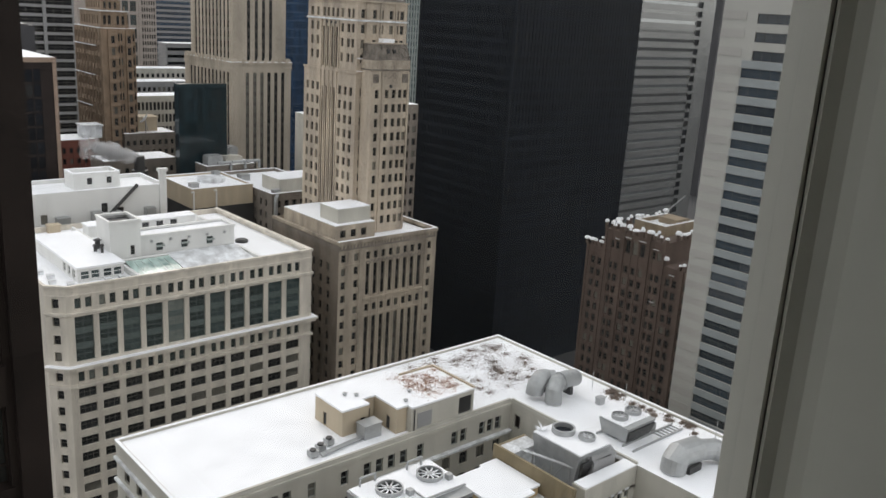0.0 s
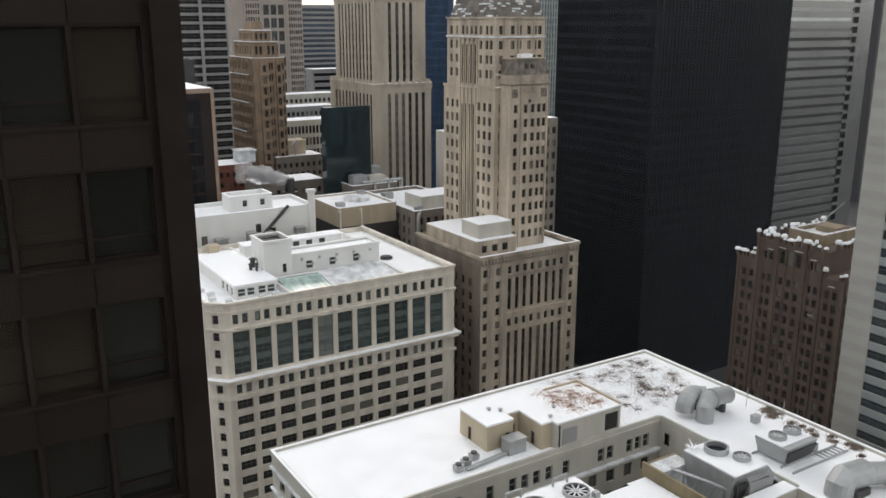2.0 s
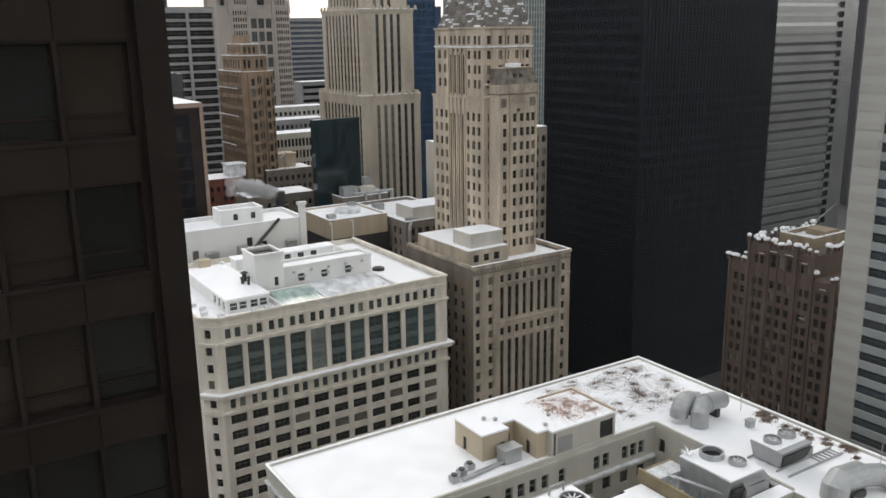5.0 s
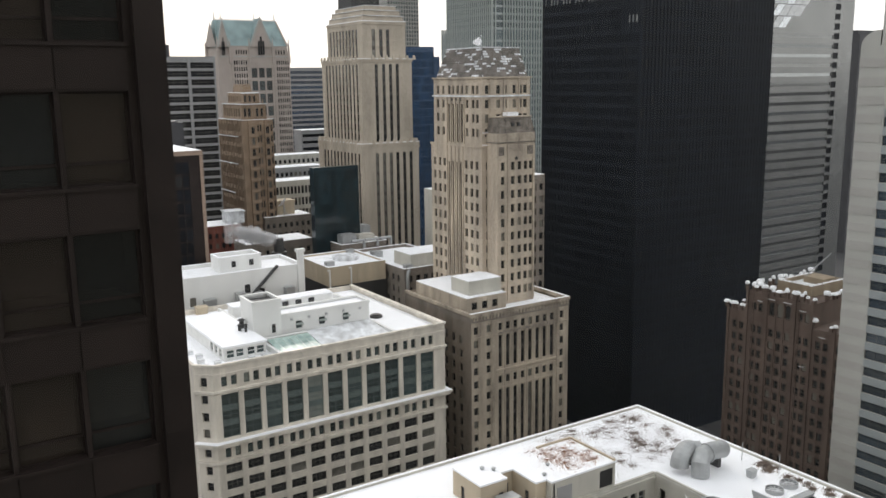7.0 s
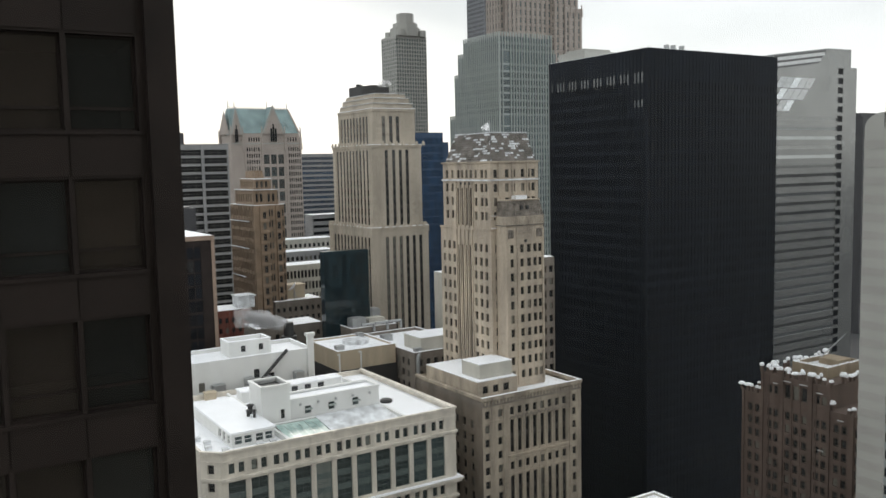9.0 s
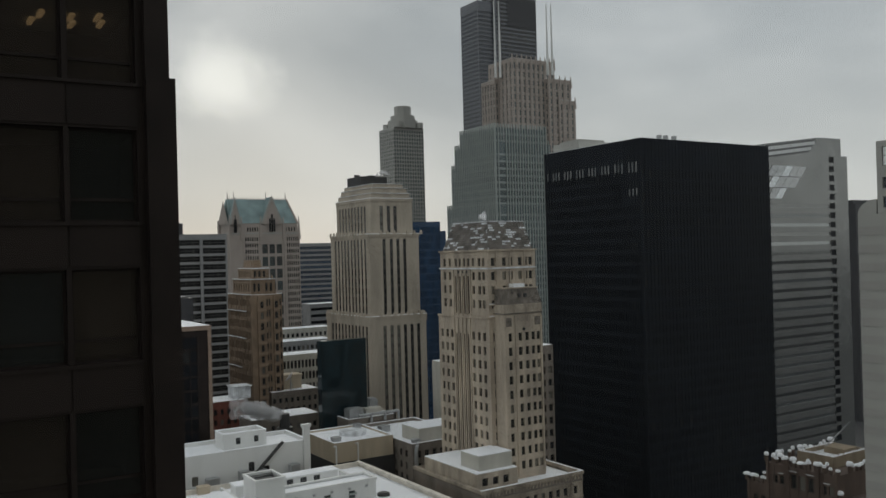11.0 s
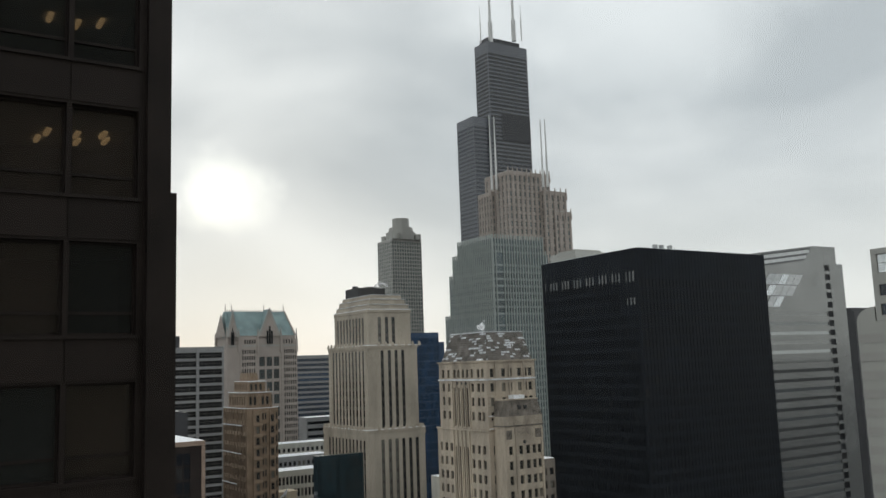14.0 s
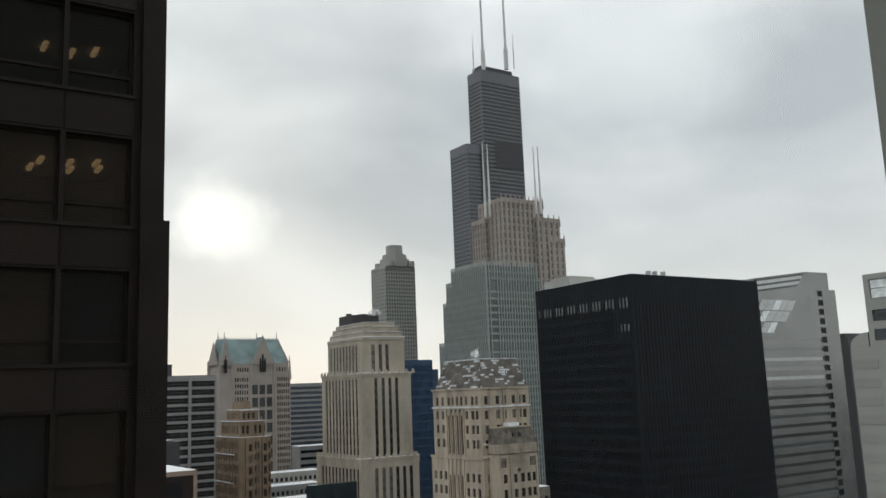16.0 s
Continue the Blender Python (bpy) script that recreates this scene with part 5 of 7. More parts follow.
s.face([(x1, y0, 0), (x1, y1, 0), (x1, y1, z1), (x1, y0, z1)]).face([(x1, y1, 0), (x0, y1, 0), (x0, y1, z1), (x1, y1, z1)]).face([(x0, y0, z1), (x1, y0, z1), (x1, y1, z1), (x0, y1, z1)])
part("wall", s, PINK_STONE, gab)
windows(gab, (x0, y0), (x1, y0), small_g, 0.5, frame_w=0, mats=[SASH, PANE], limit=180)
windows(gab, (x0, y0), (x1, y0), bays_g, 0.5, 2, 2, 0.25, [DARK_SPANDREL, PANE_MIST], 0.8)
windows(gab, (x0, y1), (x0, y0), side_g, 0.5, frame_w=0, mats=[SASH, PANE])
attic_g = grid([10.2 + 1.5 * i for i in range(5)] + [34.5 + 1.7 * i for i in range(4)], 0.9, [z1 + 1.0], 2.4)
s = Shape().facade((x0 + 0.8, y0 + 0.8), (x1 - 0.8, y0 + 0.8), z1 + 0.01, 146.8, attic_g, 0.4).facade((x0 + 0.8, y1 - 0.8), (x0 + 0.8, y0 + 0.8), z1 + 0.01, 146.8).face([(x1 - 0.8, y0 + 0.8, z1), (x1 - 0.8, y1 - 0.8, z1), (x1 - 0.8, y1 - 0.8, 146.8), (x1 - 0.8, y0 + 0.8, 146.8)])
part("attic_wall", s, PINK_STONE, gab)
windows(gab, (x0 + 0.8, y0 + 0.8), (x1 - 0.8, y0 + 0.8), attic_g, 0.4, frame_w=0, mats=[SASH, PANE])
part("copper_roof", Shape().prism([(x0 + 0.6, y0 + 0.6), (x1 - 0.6, y0 + 0.6), (x1 - 0.6, y1 - 0.6), (x0 + 0.6, y1 - 0.6)], 146.81, 161.6, [(x0 + 2.0, y0 + 9), (x1 - 4.4, y0 + 9), (x1 - 4.4, y0 + 12), (x0 + 2.0, y0 + 12)]), COPPER, gab, "streaked green copper roof")


def gable(parent, cx, y, half, z0, z1, ridge_y, name="gable"):
    """A steep stone gable with a coped edge, a traceried window and copper slopes running back."""
    s = Shape().face([(cx - half, y, z0), (cx + half, y, z0), (cx, y, z1)]).face([(cx - half, y, z0), (cx, y, z1), (cx, ridge_y, z1), (cx - half, ridge_y, z0)], 1).face([(cx + half, y, z0), (cx + half, ridge_y, z0), (cx, ridge_y, z1), (cx, y, z1)], 1)
    part(name, s, [PINK_STONE, COPPER], parent, "stone gable with copper slopes")
    for k in (-1, 1):
        part("gable_coping", Shape().face([(cx + k * (half + 0.5), y - 0.25, z0), (cx + k * (half - 0.7), y - 0.25, z0), (cx, y - 0.25, z1 - 1.8), (cx, y - 0.25, z1 + 0.9)]).face([(cx + k * (half + 0.5), y - 0.25, z0), (cx, y - 0.25, z1 + 0.9), (cx, y + 0.4, z1 + 0.9), (cx + k * (half + 0.5), y + 0.4, z0)]), PALE_GRANITE, parent, "pale stone coping")
    w = half * 0.3
    for x in (cx - w * 0.68, cx, cx + w * 0.68):
        part("gable_window", Shape().box(x - w * 0.27, x + w * 0.27, y - 0.2, y - 0.02, z0 - 4.6, z0 + (z1 - z0) * (0.36 if x == cx else 0.2)), PANE, parent)


gable(gab, 191.8, y0 - 0.3, 6.8, 146.4, 162.6, y0 + 10)
gable(gab, x0 + 3.5, y0 - 0.3, 3.3, 146.0, 161.2, y0 + 9)
part("side_gable", Shape().face([(x0 - 0.2, y1 - 0.5, 146.4), (x0 - 0.2, y0 + 1.2, 146.4), (x0 - 0.2, y0 + 10, 160.6)]).prism([(x0 - 0.3, y1 - 2), (x0 + 0.6, y1 - 2), (x0 + 0.6, y1), (x0 - 0.3, y1)], z1, 149), PINK_STONE, gab, "stone gable end")
part("hip_coping", Shape().prism([(x1 - 1.4, y0 + 0.2), (x1 - 0.3, y0 + 0.2), (x1 - 0.3, y0 + 0.9), (x1 - 1.4, y0 + 0.9)], 146.82, 161.9, [(x1 - 4.9, y0 + 8.6), (x1 - 4.1, y0 + 8.6), (x1 - 4.1, y0 + 9.2), (x1 - 4.9, y0 + 9.2)]), PINK_STONE, gab)
for x, zt in ((x0, 152), (x0 + 7.3, 151), (184.6, 151), (199.0, 151), (x1 - 0.4, 151)):
    part("pinnacle", Shape().prism([(x - 0.8, y0 - 0.9), (x + 0.8, y0 - 0.9), (x + 0.8, y0 + 0.7), (x - 0.8, y0 + 0.7)], z1 - 4, zt, [(x - 0.15, y0 - 0.25), (x + 0.15, y0 - 0.25), (x + 0.15, y0 + 0.05), (x - 0.15, y0 + 0.05)]), PINK_STONE, gab)
for i in range(30):
    x = x0 + 2.4 + i * (x1 - x0 - 7.2) / 29
    part("ridge_crest", Shape().prism([(x - 0.28, y0 + 9.4), (x + 0.28, y0 + 9.4), (x + 0.28, y0 + 10), (x - 0.28, y0 + 10)], 161.6, 166.2 if i in (0, 3, 19, 29) else 162.8, [(x - 0.08, y0 + 9.6), (x + 0.08, y0 + 9.6), (x + 0.08, y0 + 9.8), (x - 0.08, y0 + 9.8)]), PINK_STONE, gab)
for x in (174.0, 184.3, 199.6):
    part("pier", Shape().box(x - 0.5, x + 0.5, y0 - 0.4, y0 - 0.01, 30, z1 + 0.5), PINK_STONE, gab)
part("cornice", Shape().box(x0 - 0.3, x1 + 0.3, y0 - 0.35, y0 - 0.01, z1 - 0.6, z1 + 0.2).box(x0 - 0.35, x0 - 0.01, y0, y1, z1 - 0.6, z1 + 0.2), PALE_GRANITE, gab)

# ochre terracotta tower
x0, x1, y0, y1 = 112.0, 124.1, 310.2, 336.5
orn_rows = [107.6 - 4.1 * k for k in range(15)]
orn_front = grid([5.95, 6.95], 0.6, orn_rows, 2.6) + grid([11.2], 0.6, orn_rows, 2.6)
orn_side = grid([1.6 + 3.05 * i for i in range(8)], 1.5, orn_rows, 2.7)
orn = tower("ornate_tower", "ochre terracotta tower with snowy ledges and an ornate crown", x0, x1, y0, y1, 0, 111.9, ORANGE_BRICK, orn_front, orn_side, [DARK_SPANDREL, PANE], parapet=0, frame_w=0.12)
up_f, up_s = grid([0.9, 2.6, 5.6, 7.4], 1.0, [113.2], 3.0), grid([1.4 + 2.6 * i for i in range(7)], 1.2, [113.2], 3.0)
tower("", "", x0 + 0.2, x0 + 9.7, y0 + 0.3, y0 + 20.5, 112.11, 117.6, ORANGE_BRICK, up_f, up_s, [DARK_SPANDREL, PANE], parapet=0, frame_w=0.12, parent=orn, wall_name="upper_wall")
tower("", "", x0 + 1.2, x0 + 7.9, y0 + 1.8, y0 + 17.0, 117.82, 121.8, ORANGE_BRICK, grid([0.8, 2.6, 4.4], 0.9, [118.6], 2.2), grid([1.2 + 2.3 * i for i in range(6)], 1.0, [118.6], 2.2), [DARK_SPANDREL, PANE], parapet=0, frame_w=0.1, parent=orn, wall_name="crown_wall")
part("crown", Shape().prism([(x0 + 2.2, y0 + 3), (x0 + 5.6, y0 + 3), (x0 + 5.6, y0 + 14), (x0 + 2.2, y0 + 14)], 122.01, 125.0, [(x0 + 2.5, y0 + 3.4), (x0 + 5.3, y0 + 3.4), (x0 + 5.3, y0 + 13.6), (x0 + 2.5, y0 + 13.6)]), ORANGE_BRICK, orn, "set-back crown storey")
for xa, xb, name in ((2.2, 5.6, "bay_wall"), (8.5, 10.6, "bay_wall")):
    ops = grid([(xb - xa) / 2 - 0.62], 1.25, [106.9 - 4.1 * k for k in range(15)], 2.5)
    bx0, bx1, by = x0 + xa, x0 + xb, y0 - 0.9
    part(name, Shape().facade((bx0, by), (bx1, by), 0, 111.5, ops, 0.25).face([(bx1, by, 0), (bx1, y0 - 0.01, 0), (bx1, y0 - 0.01, 111.5), (bx1, by, 111.5)]).face([(bx0, y0 - 0.01, 0), (bx0, by, 0), (bx0, by, 111.5), (bx0, y0 - 0.01, 111.5)]).face([(bx0, by, 111.5), (bx1, by, 111.5), (bx1, y0 - 0.01, 111.5), (bx0, y0 - 0.01, 111.5)]), ORANGE_BRICK, orn, "ornate projecting bay")
    windows(orn, (bx0, by), (bx1, by), ops, 0.25, 1, 1, 0.12, [DARK_SPANDREL, PANE])
    for k in range(15):
        z = 105.7 - 4.1 * k
        part("bay_sill", Shape().prism([(bx0 - 0.2, by - 0.35), (bx1 + 0.2, by - 0.35), (bx1 + 0.2, by - 0.01), (bx0 - 0.2, by - 0.01)], z, z + 0.9, [(bx0 - 0.1, by - 0.15), (bx1 + 0.1, by - 0.15), (bx1 + 0.1, by - 0.01), (bx0 - 0.1, by - 0.01)]), ORANGE_BRICK, orn)
for i in range(9):
    y = y1 - 0.85 - 3.05 * i
    part("rib", Shape().box(x0 - 0.3, x0 - 0.01, y - 0.25, y + 0.25, 40, 111.6), ORANGE_BRICK, orn)
for ya, yb, z in ((y0, y1 - 2, 111.9), (y0 + 4, y1, 105.6), (y0 + 6, y1, 95.3), (y0 + 10, y1, 84.0)):
    part("snow_line", Shape().box(x0 - 0.55, x0 - 0.02, ya, yb, z, z + 0.3), SNOW_THIN, orn, "snow lying on a ledge")
part("snow_line", Shape().box(x0 - 0.3, x0 + 10, y0 - 0.3, y0 + 0.25, 117.6, 117.95).box(x0 - 0.3, x0 + 0.15, y0 + 0.26, y0 + 20, 117.6, 117.95), SNOW_THIN, orn, "snow lying on the upper cornice")
part("snow_line", Shape().box(x0 + 10.7, x1 + 0.2, y0 - 0.4, y0 + 0.3, 112.12, 112.35).box(x0 + 1.0, x0 + 8.1, y0 + 1.5, y0 + 1.79, 121.6, 121.9), SNOW_THIN, orn, "snow lying on a ledge")
part("spire", Shape().tube((x0 + 8.8, y0 + 1.0, 117.9), (x0 + 8.8, y0 + 1.0, 119.4), 0.5, 8, 0.12).tube((x1 - 2.5, y0 + 0.3, 112.1), (x1 - 2.5, y0 + 0.3, 114.0), 0.6, 8, 0.15), ORANGE_BRICK, orn)

band_t = far_tower("banded_office_block", "dark office slab crossed by pale grey bands", 13, 13.2, 18.44, 420, 1.75, GREY_BAND, 1, 0, 26, 3.9, 1, 2.75, PANE_BLACK, roof=DARK_BAND, ribbons=True, frame_w=0.3)
part("pier", Shape().box(122.9, 124.3, 408.4, 408.85, 20, height(1.75, 420)), GREY_BAND, band_t[0])
solo("roof_plant", Shape().box(100, 116, 412, 425, height(1.75, 420) + 0.15, height(1.75, 420) + 5.5), DARK_BAND, "dark plant storey on the banded slab", "roof unit")
solo("dark_distant_block", Shape().box(60, 300 * math.tan(radians(16.25)), 300, 330, 0, height(-2.3, 300 / math.cos(radians(16)))).box(61, 86, 301, 329, height(-2.3, 312) + 0.01, height(-2.3, 312) + 0.4), DARK_BAND, "small dark block with a snowed roof", "building")
brz = thing("bronze_office_block", "bronze glass block with a buff stone edge", "building", (55, 240, 0))
RX = 240 * math.tan(radians(17.27))
bz = grid([0.6 + 2.05 * i for i in range(6)], 1.8, [40 + 3.8 * k for k in range(17)], 3.2)
s = Shape().facade((58, 240), (RX - 0.9, 240), 0, 106.6, bz, 0.15).face([(RX, 240, 0), (RX, 268, 0), (RX, 268, 106.6), (RX, 240, 106.6)]).face([(RX, 268, 0), (58, 268, 0), (58, 268, 106.6), (RX, 268, 106.6)]).face([(58, 268, 0), (58, 240, 0), (58, 240, 106.6), (58, 268, 106.6)])
part("wall", s, BRONZE, brz)
part("edge_pier", Shape().box(RX - 0.9, RX + 0.05, 239.7, 241, 0, 107.0), PIER, brz, "buff stone edge pier")
part("fascia", Shape().box(58, RX - 0.91, 239.7, 240.5, 105.8, 107.0), PIER, brz)
part("roof", Shape().box(58, RX, 240.6, 268, 106.61, 107.1), SNOW, brz)
windows(brz, (58, 240), (RX - 0.9, 240), bz, 0.15, frame_w=0, mats=[SASH, PANE_BLACK])
far_tower("red_brick_building", "old red brick building with a snowed roof", 17.1, 17.25, 19.3, 300, -9.0, RED_BRICK, 5, 0, 5, 3.5, 1.2, 1.8)
solo("water_tank", Shape().box(97, 103, 288, 294, 77.63, 81.5).box(96.6, 103.4, 287.6, 294.4, 81.51, 81.9), SNOW_THIN, "snowy roof hut on the red building", "roof house")
far_tower("distant_slab", "distant pale slab with blue ribbon windows", 22.9, 23.0, 25.25, 700, 1.0, GREY_BAND, 1, 0, 26, 3.9, 1, 2.3, PANE_BLUE, ribbons=True, frame_w=0.3)
far_tower("low_concrete_block", "low grey concrete block with ribbon windows", 23.5, 23.6, 26, 560, -3.0, GREY_BAND, 1, 0, 8, 4.2, 1, 1.8, PANE_BLACK, ribbons=True)
for a0, a1, dist, el, mat in ((21.4, 25.0, 470, -4.6, CREAM_BRICK), (21.5, 25, 430, -5.4, GREY_BAND)):
    far_tower("low_roofed_block", "low block under deep snow beyond the towers", a0, a0, a1, dist, el, mat, 12, 0, 3, 3.8, 1.5, 2.0)
far_tower("colonnaded_building", "pale stone building with tall upper windows and a snowed roof", 21.2, 21.3, 25, 385, -6.3, CREAM_BRICK, 16, 0, 4, 5.2, 1.2, 3.4)
shed_t, (x0, x1, y0, y1, z1) = far_tower("small_flat_building", "small dark brick building with a snowed roof", 20.9, 21.0, 24.0, 330, -8.6, SOOTY, 8, 0, 3, 3.6, 1.2, 1.8)
solo("roof_hut", Shape().box(124, 132, 312, 318, z1 + 0.15, z1 + 5).box(123.6, 132.4, 311.6, 318.4, z1 + 5.01, z1 + 5.5), BUFF_PAINT, "buff roof hut with snow on it", "roof house")
dish = thing("satellite_dish", "white snow-dusted satellite dish aimed at the sky", "satellite dish", (126, 308, z1))
dish_ring = [[(r * math.cos(2 * math.pi * i / 16), r * math.sin(2 * math.pi * i / 16), h) for i in range(16)] for r, h in ((0.1, 0.0), (1.0, 0.18), (1.7, 0.5), (2.2, 0.95))]
turn_d = Euler((radians(-20), radians(-48), 0)).to_matrix()
s = Shape()
for ra, rb2 in zip(dish_ring, dish_ring[1:]):
    for i in range(16):
        q = [turn_d @ Vector(c) + Vector((126, 308, z1 + 5.0)) for c in (ra[i], ra[(i + 1) % 16], rb2[(i + 1) % 16], rb2[i])]
        s.face(q)
part("bowl", s, SNOW, dish, "white dish bowl")
part("stand", Shape().tube((126, 308, z1 + 0.2), (126, 308, z1 + 5.0), 0.22, 8).tube((127.2, 308, z1 + 0.2), (126.1, 308, z1 + 3.6), 0.12, 6), STEEL, dish)
part("feed_arm", Shape().tube(tuple(turn_d @ Vector((0, 0, 0)) + Vector((126, 308, z1 + 5.0))), tuple(turn_d @ Vector((0, 0, 1.9)) + Vector((126, 308, z1 + 5.0))), 0.1, 6), STEEL, dish)
far_tower("low_brick_block", "low sooty brick block behind the white wing", 19.6, 19.7, 24.0, 285, -10.3, SOOTY, 8, 0, 3, 3.6, 1.2, 1.8)
solo("chimney", Shape().tube((100.0, 250, 0), (100.0, 250, 73.6), 2.6, 14, 2.4).tube((100.0, 250, 73.61), (100.0, 250, 77.8), 1.6, 14, 1.45), DARK_STEEL, "dark steel chimney stack", "chimney")

# blue glass tower
blu, (x0, x1, y0, y1, z1) = far_tower("blue_glass_tower", "deep blue glass tower with pale floor lines", 29.9, 30.0, 32.32, 420, 2.25, BLUE_METAL, 14, 0, 34, 3.9, 1.3, 3.2, PANE_BLUE, roof=DARK_BAND, depth=0.1)
part("lower_block", Shape().box(x1 + 0.01, x1 + 4.5, y0 + 2, y1, 0, z1 - 4.5), BLUE_METAL, blu)
far_tower("narrow_office_block", "narrow pale block glimpsed beside the limestone tower", 32.75, 32.8, 34.0, 285, -7.2, CREAM_BRICK, 3, 0, 12, 3.6, 1.6, 2.2)
far_tower("terraced_block", "pale terraced block glimpsed behind the limestone tower", 38.0, 38.2, 39.55, 245, -6.2, SOOTY, 3, 0, 10, 3.6, 1.4, 1.9)

# distant granite tower with octagonal crown, paler stone and panes standing in for haze
oct_t, (x0, x1, y0, y1, z1) = far_tower("octagonal_tower", "distant granite tower with an octagonal glass crown", 28.45, 29.4, 31.38, 900, 8.5, PALE_GRANITE, 12, 8, 40, 4.0, 1.8, 2.6, PANE_MIST)
cx, cy = (x0 + x1) / 2, (y0 + y1) / 2 - 4
for r, za, zb in ((16, z1, z1 + 9), (13, z1 + 9.01, z1 + 14), (9, z1 + 14.01, z1 + 24)):
    part("crown_drum", Shape().prism([(cx + r * math.cos(radians(22.5 + 45 * i)), cy + r * math.sin(radians(22.5 + 45 * i))) for i in range(8)], za, zb), PALE_GRANITE, oct_t)
for dx, dy in ((-1, -1), (1, -1), (-1, 1), (1, 1)):
    part("corner_turret", Shape().prism([(cx + dx * 13 + 3.6 * math.cos(radians(22.5 + 45 * i)), cy + dy * 13 + 3.6 * math.sin(radians(22.5 + 45 * i))) for i in range(8)], z1, z1 + 6), PALE_GRANITE, oct_t)

# grey-green curtain tower stepping up
curt = thing("stepped_curtain_tower", "grey green curtain-wall tower stepping up with close fins", "building", (282.8, 387.8, 0))
CX0, CY0 = 480 * math.sin(radians(36.1)), 480 * math.cos(radians(36.1))
for k, (la, ra, el) in enumerate(((32.88, 39.95, 3.25), (33.14, 39.9, 6.04), (33.42, 39.85, 7.4), (33.72, 39.6, 8.35))):
    y1, x1, z1 = CX0 / math.tan(radians(la)), CY0 * math.tan(radians(ra)), height(el, 480)
    z0 = 0 if k == 0 else height((0, 3.25, 6.04, 7.4)[k], 480)
    o = 0.25 * k
    part("glass_stage", Shape().box(CX0 + o, x1 - o, CY0 + o, y1, z0 + 0.01 * k, z1), PANE_MIST, curt)
    for i in range(int((z1 - max(z0, 60)) / 3.9)):
        z = max(z0, 60) + 3.9 * i
        part("floor_band", Shape().box(CX0 + o - 0.1, x1 - o, CY0 + o - 0.1, CY0 + o - 0.01, z, z + 1.2).box(CX0 + o - 0.1, CX0 + o - 0.01, CY0 + o, y1, z, z + 1.2), GREEN_METAL, curt)
    zb = max(z0, 55)
    fin = Shape().box(-0.28, 0.28, -0.7, 0, 0, z1 - zb + 2.2).mesh("fin", [PALE_FIN])
    n = int((x1 - CX0 - 2 * o) / 1.9)
    for i in range(n + 1):
        if 1 < i < 4 and k < 3:
            continue
        f = new("fin", fin)
        f.parent, f.location = curt, (CX0 + o + 1.9 * i - 282.8, CY0 + o - 387.8, zb)
    n = int((y1 - CY0 - o) / 1.9)
    for i in range(n + 1):
        f = new("fin", fin)
        f.parent, f.location, f.rotation_euler = curt, (CX0 + o - 282.8, CY0 + o + 1.9 * i - 387.8, zb), (0, 0, radians(-90))

# rose granite tower with spires
spr = thing("spired_tower", "rose granite tower with vertical strips and white spires", "building", (387, 521, 0))


def spire_stage(left, corner, right, dist, el, strips, side_strips, z0, floors):
    x0, x1, y0, y1 = az_corner(left, corner, right, dist)
    z1 = height(el, dist)
    w = 1.9
    strip_tower(spr, x0, x1, y0, y1, z0, z1, PINK_STONE, [(i + 0.5) * (x1 - x0) / strips - w / 2 for i in range(strips)], [(i + 0.5) * (y1 - y0) / side_strips - w / 2 for i in range(side_strips)], w, floors, PANE_MIST, 2.0, 2, 3.0, 0.2, 0.6, SNOW_THIN, PINK_STONE)
    for i in range(strips + 1):
        x = x0 + i * (x1 - x0) / strips
        part("pinnacle", Shape().prism([(x - 0.7, y0 - 0.6), (x + 0.7, y0 - 0.6), (x + 0.7, y0 + 0.8), (x - 0.7, y0 + 0.8)], z1 - 6, z1 + 3.0, [(x - 0.2, y0 - 0.1), (x + 0.2, y0 - 0.1), (x + 0.2, y0 + 0.3), (x - 0.2, y0 + 0.3)]), PINK_STONE, spr)
    return x0, x1, y0, y1, z1


a = spire_stage(35.8, 37.4, 40.15, 640, 12.75, 9, 6, 150, 20)
spire_stage(35.3, 36.2, 38.6, 652, 11.4, 8, 5, 150, 18)
b = spire_stage(39.7, 39.75, 41.2, 655, 11.3, 4, 2, 150, 18)
spire_stage(40.3, 40.4, 41.45, 660, 9.9, 3, 2, 150, 16)
part("base", Shape().box(a[0], b[1], a[2] + 8, a[3], 0, 149.9), PINK_STONE, spr)
for az, el in ((36.28, 16.4), (36.6, 16.3), (39.72, 15.9), (40.02, 15.9)):
    p = (648 * math.sin(radians(az)), 648 * math.cos(radians(az)))
    part("spire", Shape().tube((*p, height(11.5, 648)), (*p, height(el, 648)), 1.0, 8, 0.35), WHITE_PAINT, spr, "white steel spire")

# the tallest tower, its black metal and glass painted paler as haze
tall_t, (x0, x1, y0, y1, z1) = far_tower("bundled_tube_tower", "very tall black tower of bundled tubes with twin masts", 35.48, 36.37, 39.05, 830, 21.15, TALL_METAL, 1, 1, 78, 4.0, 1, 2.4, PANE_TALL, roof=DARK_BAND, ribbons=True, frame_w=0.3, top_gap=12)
lx0, lx1, ly0, ly1 = az_corner(34.06, 35.19, 37.0, 822)
lz = height(16.4, 822)
ro = [(0.8, lx1 - lx0 - 0.8, lz - 12 - 4 * k, lz - 9.6 - 4 * k) for k in range(45)]
so = [(0.8, ly1 - ly0 - 0.8, lz - 12 - 4 * k, lz - 9.6 - 4 * k) for k in range(45)]
s = Shape().facade((lx0, ly0), (lx1, ly0), 0, lz, ro, 0.4).facade((lx0, ly1), (lx0, ly0), 0, lz, so, 0.4).face([(lx1, ly0, 0), (lx1, ly1, 0), (lx1, ly1, lz), (lx1, ly0, lz)]).face([(lx0, ly0, lz), (lx1, ly0, lz), (lx1, ly1, lz), (lx0, ly1, lz)])
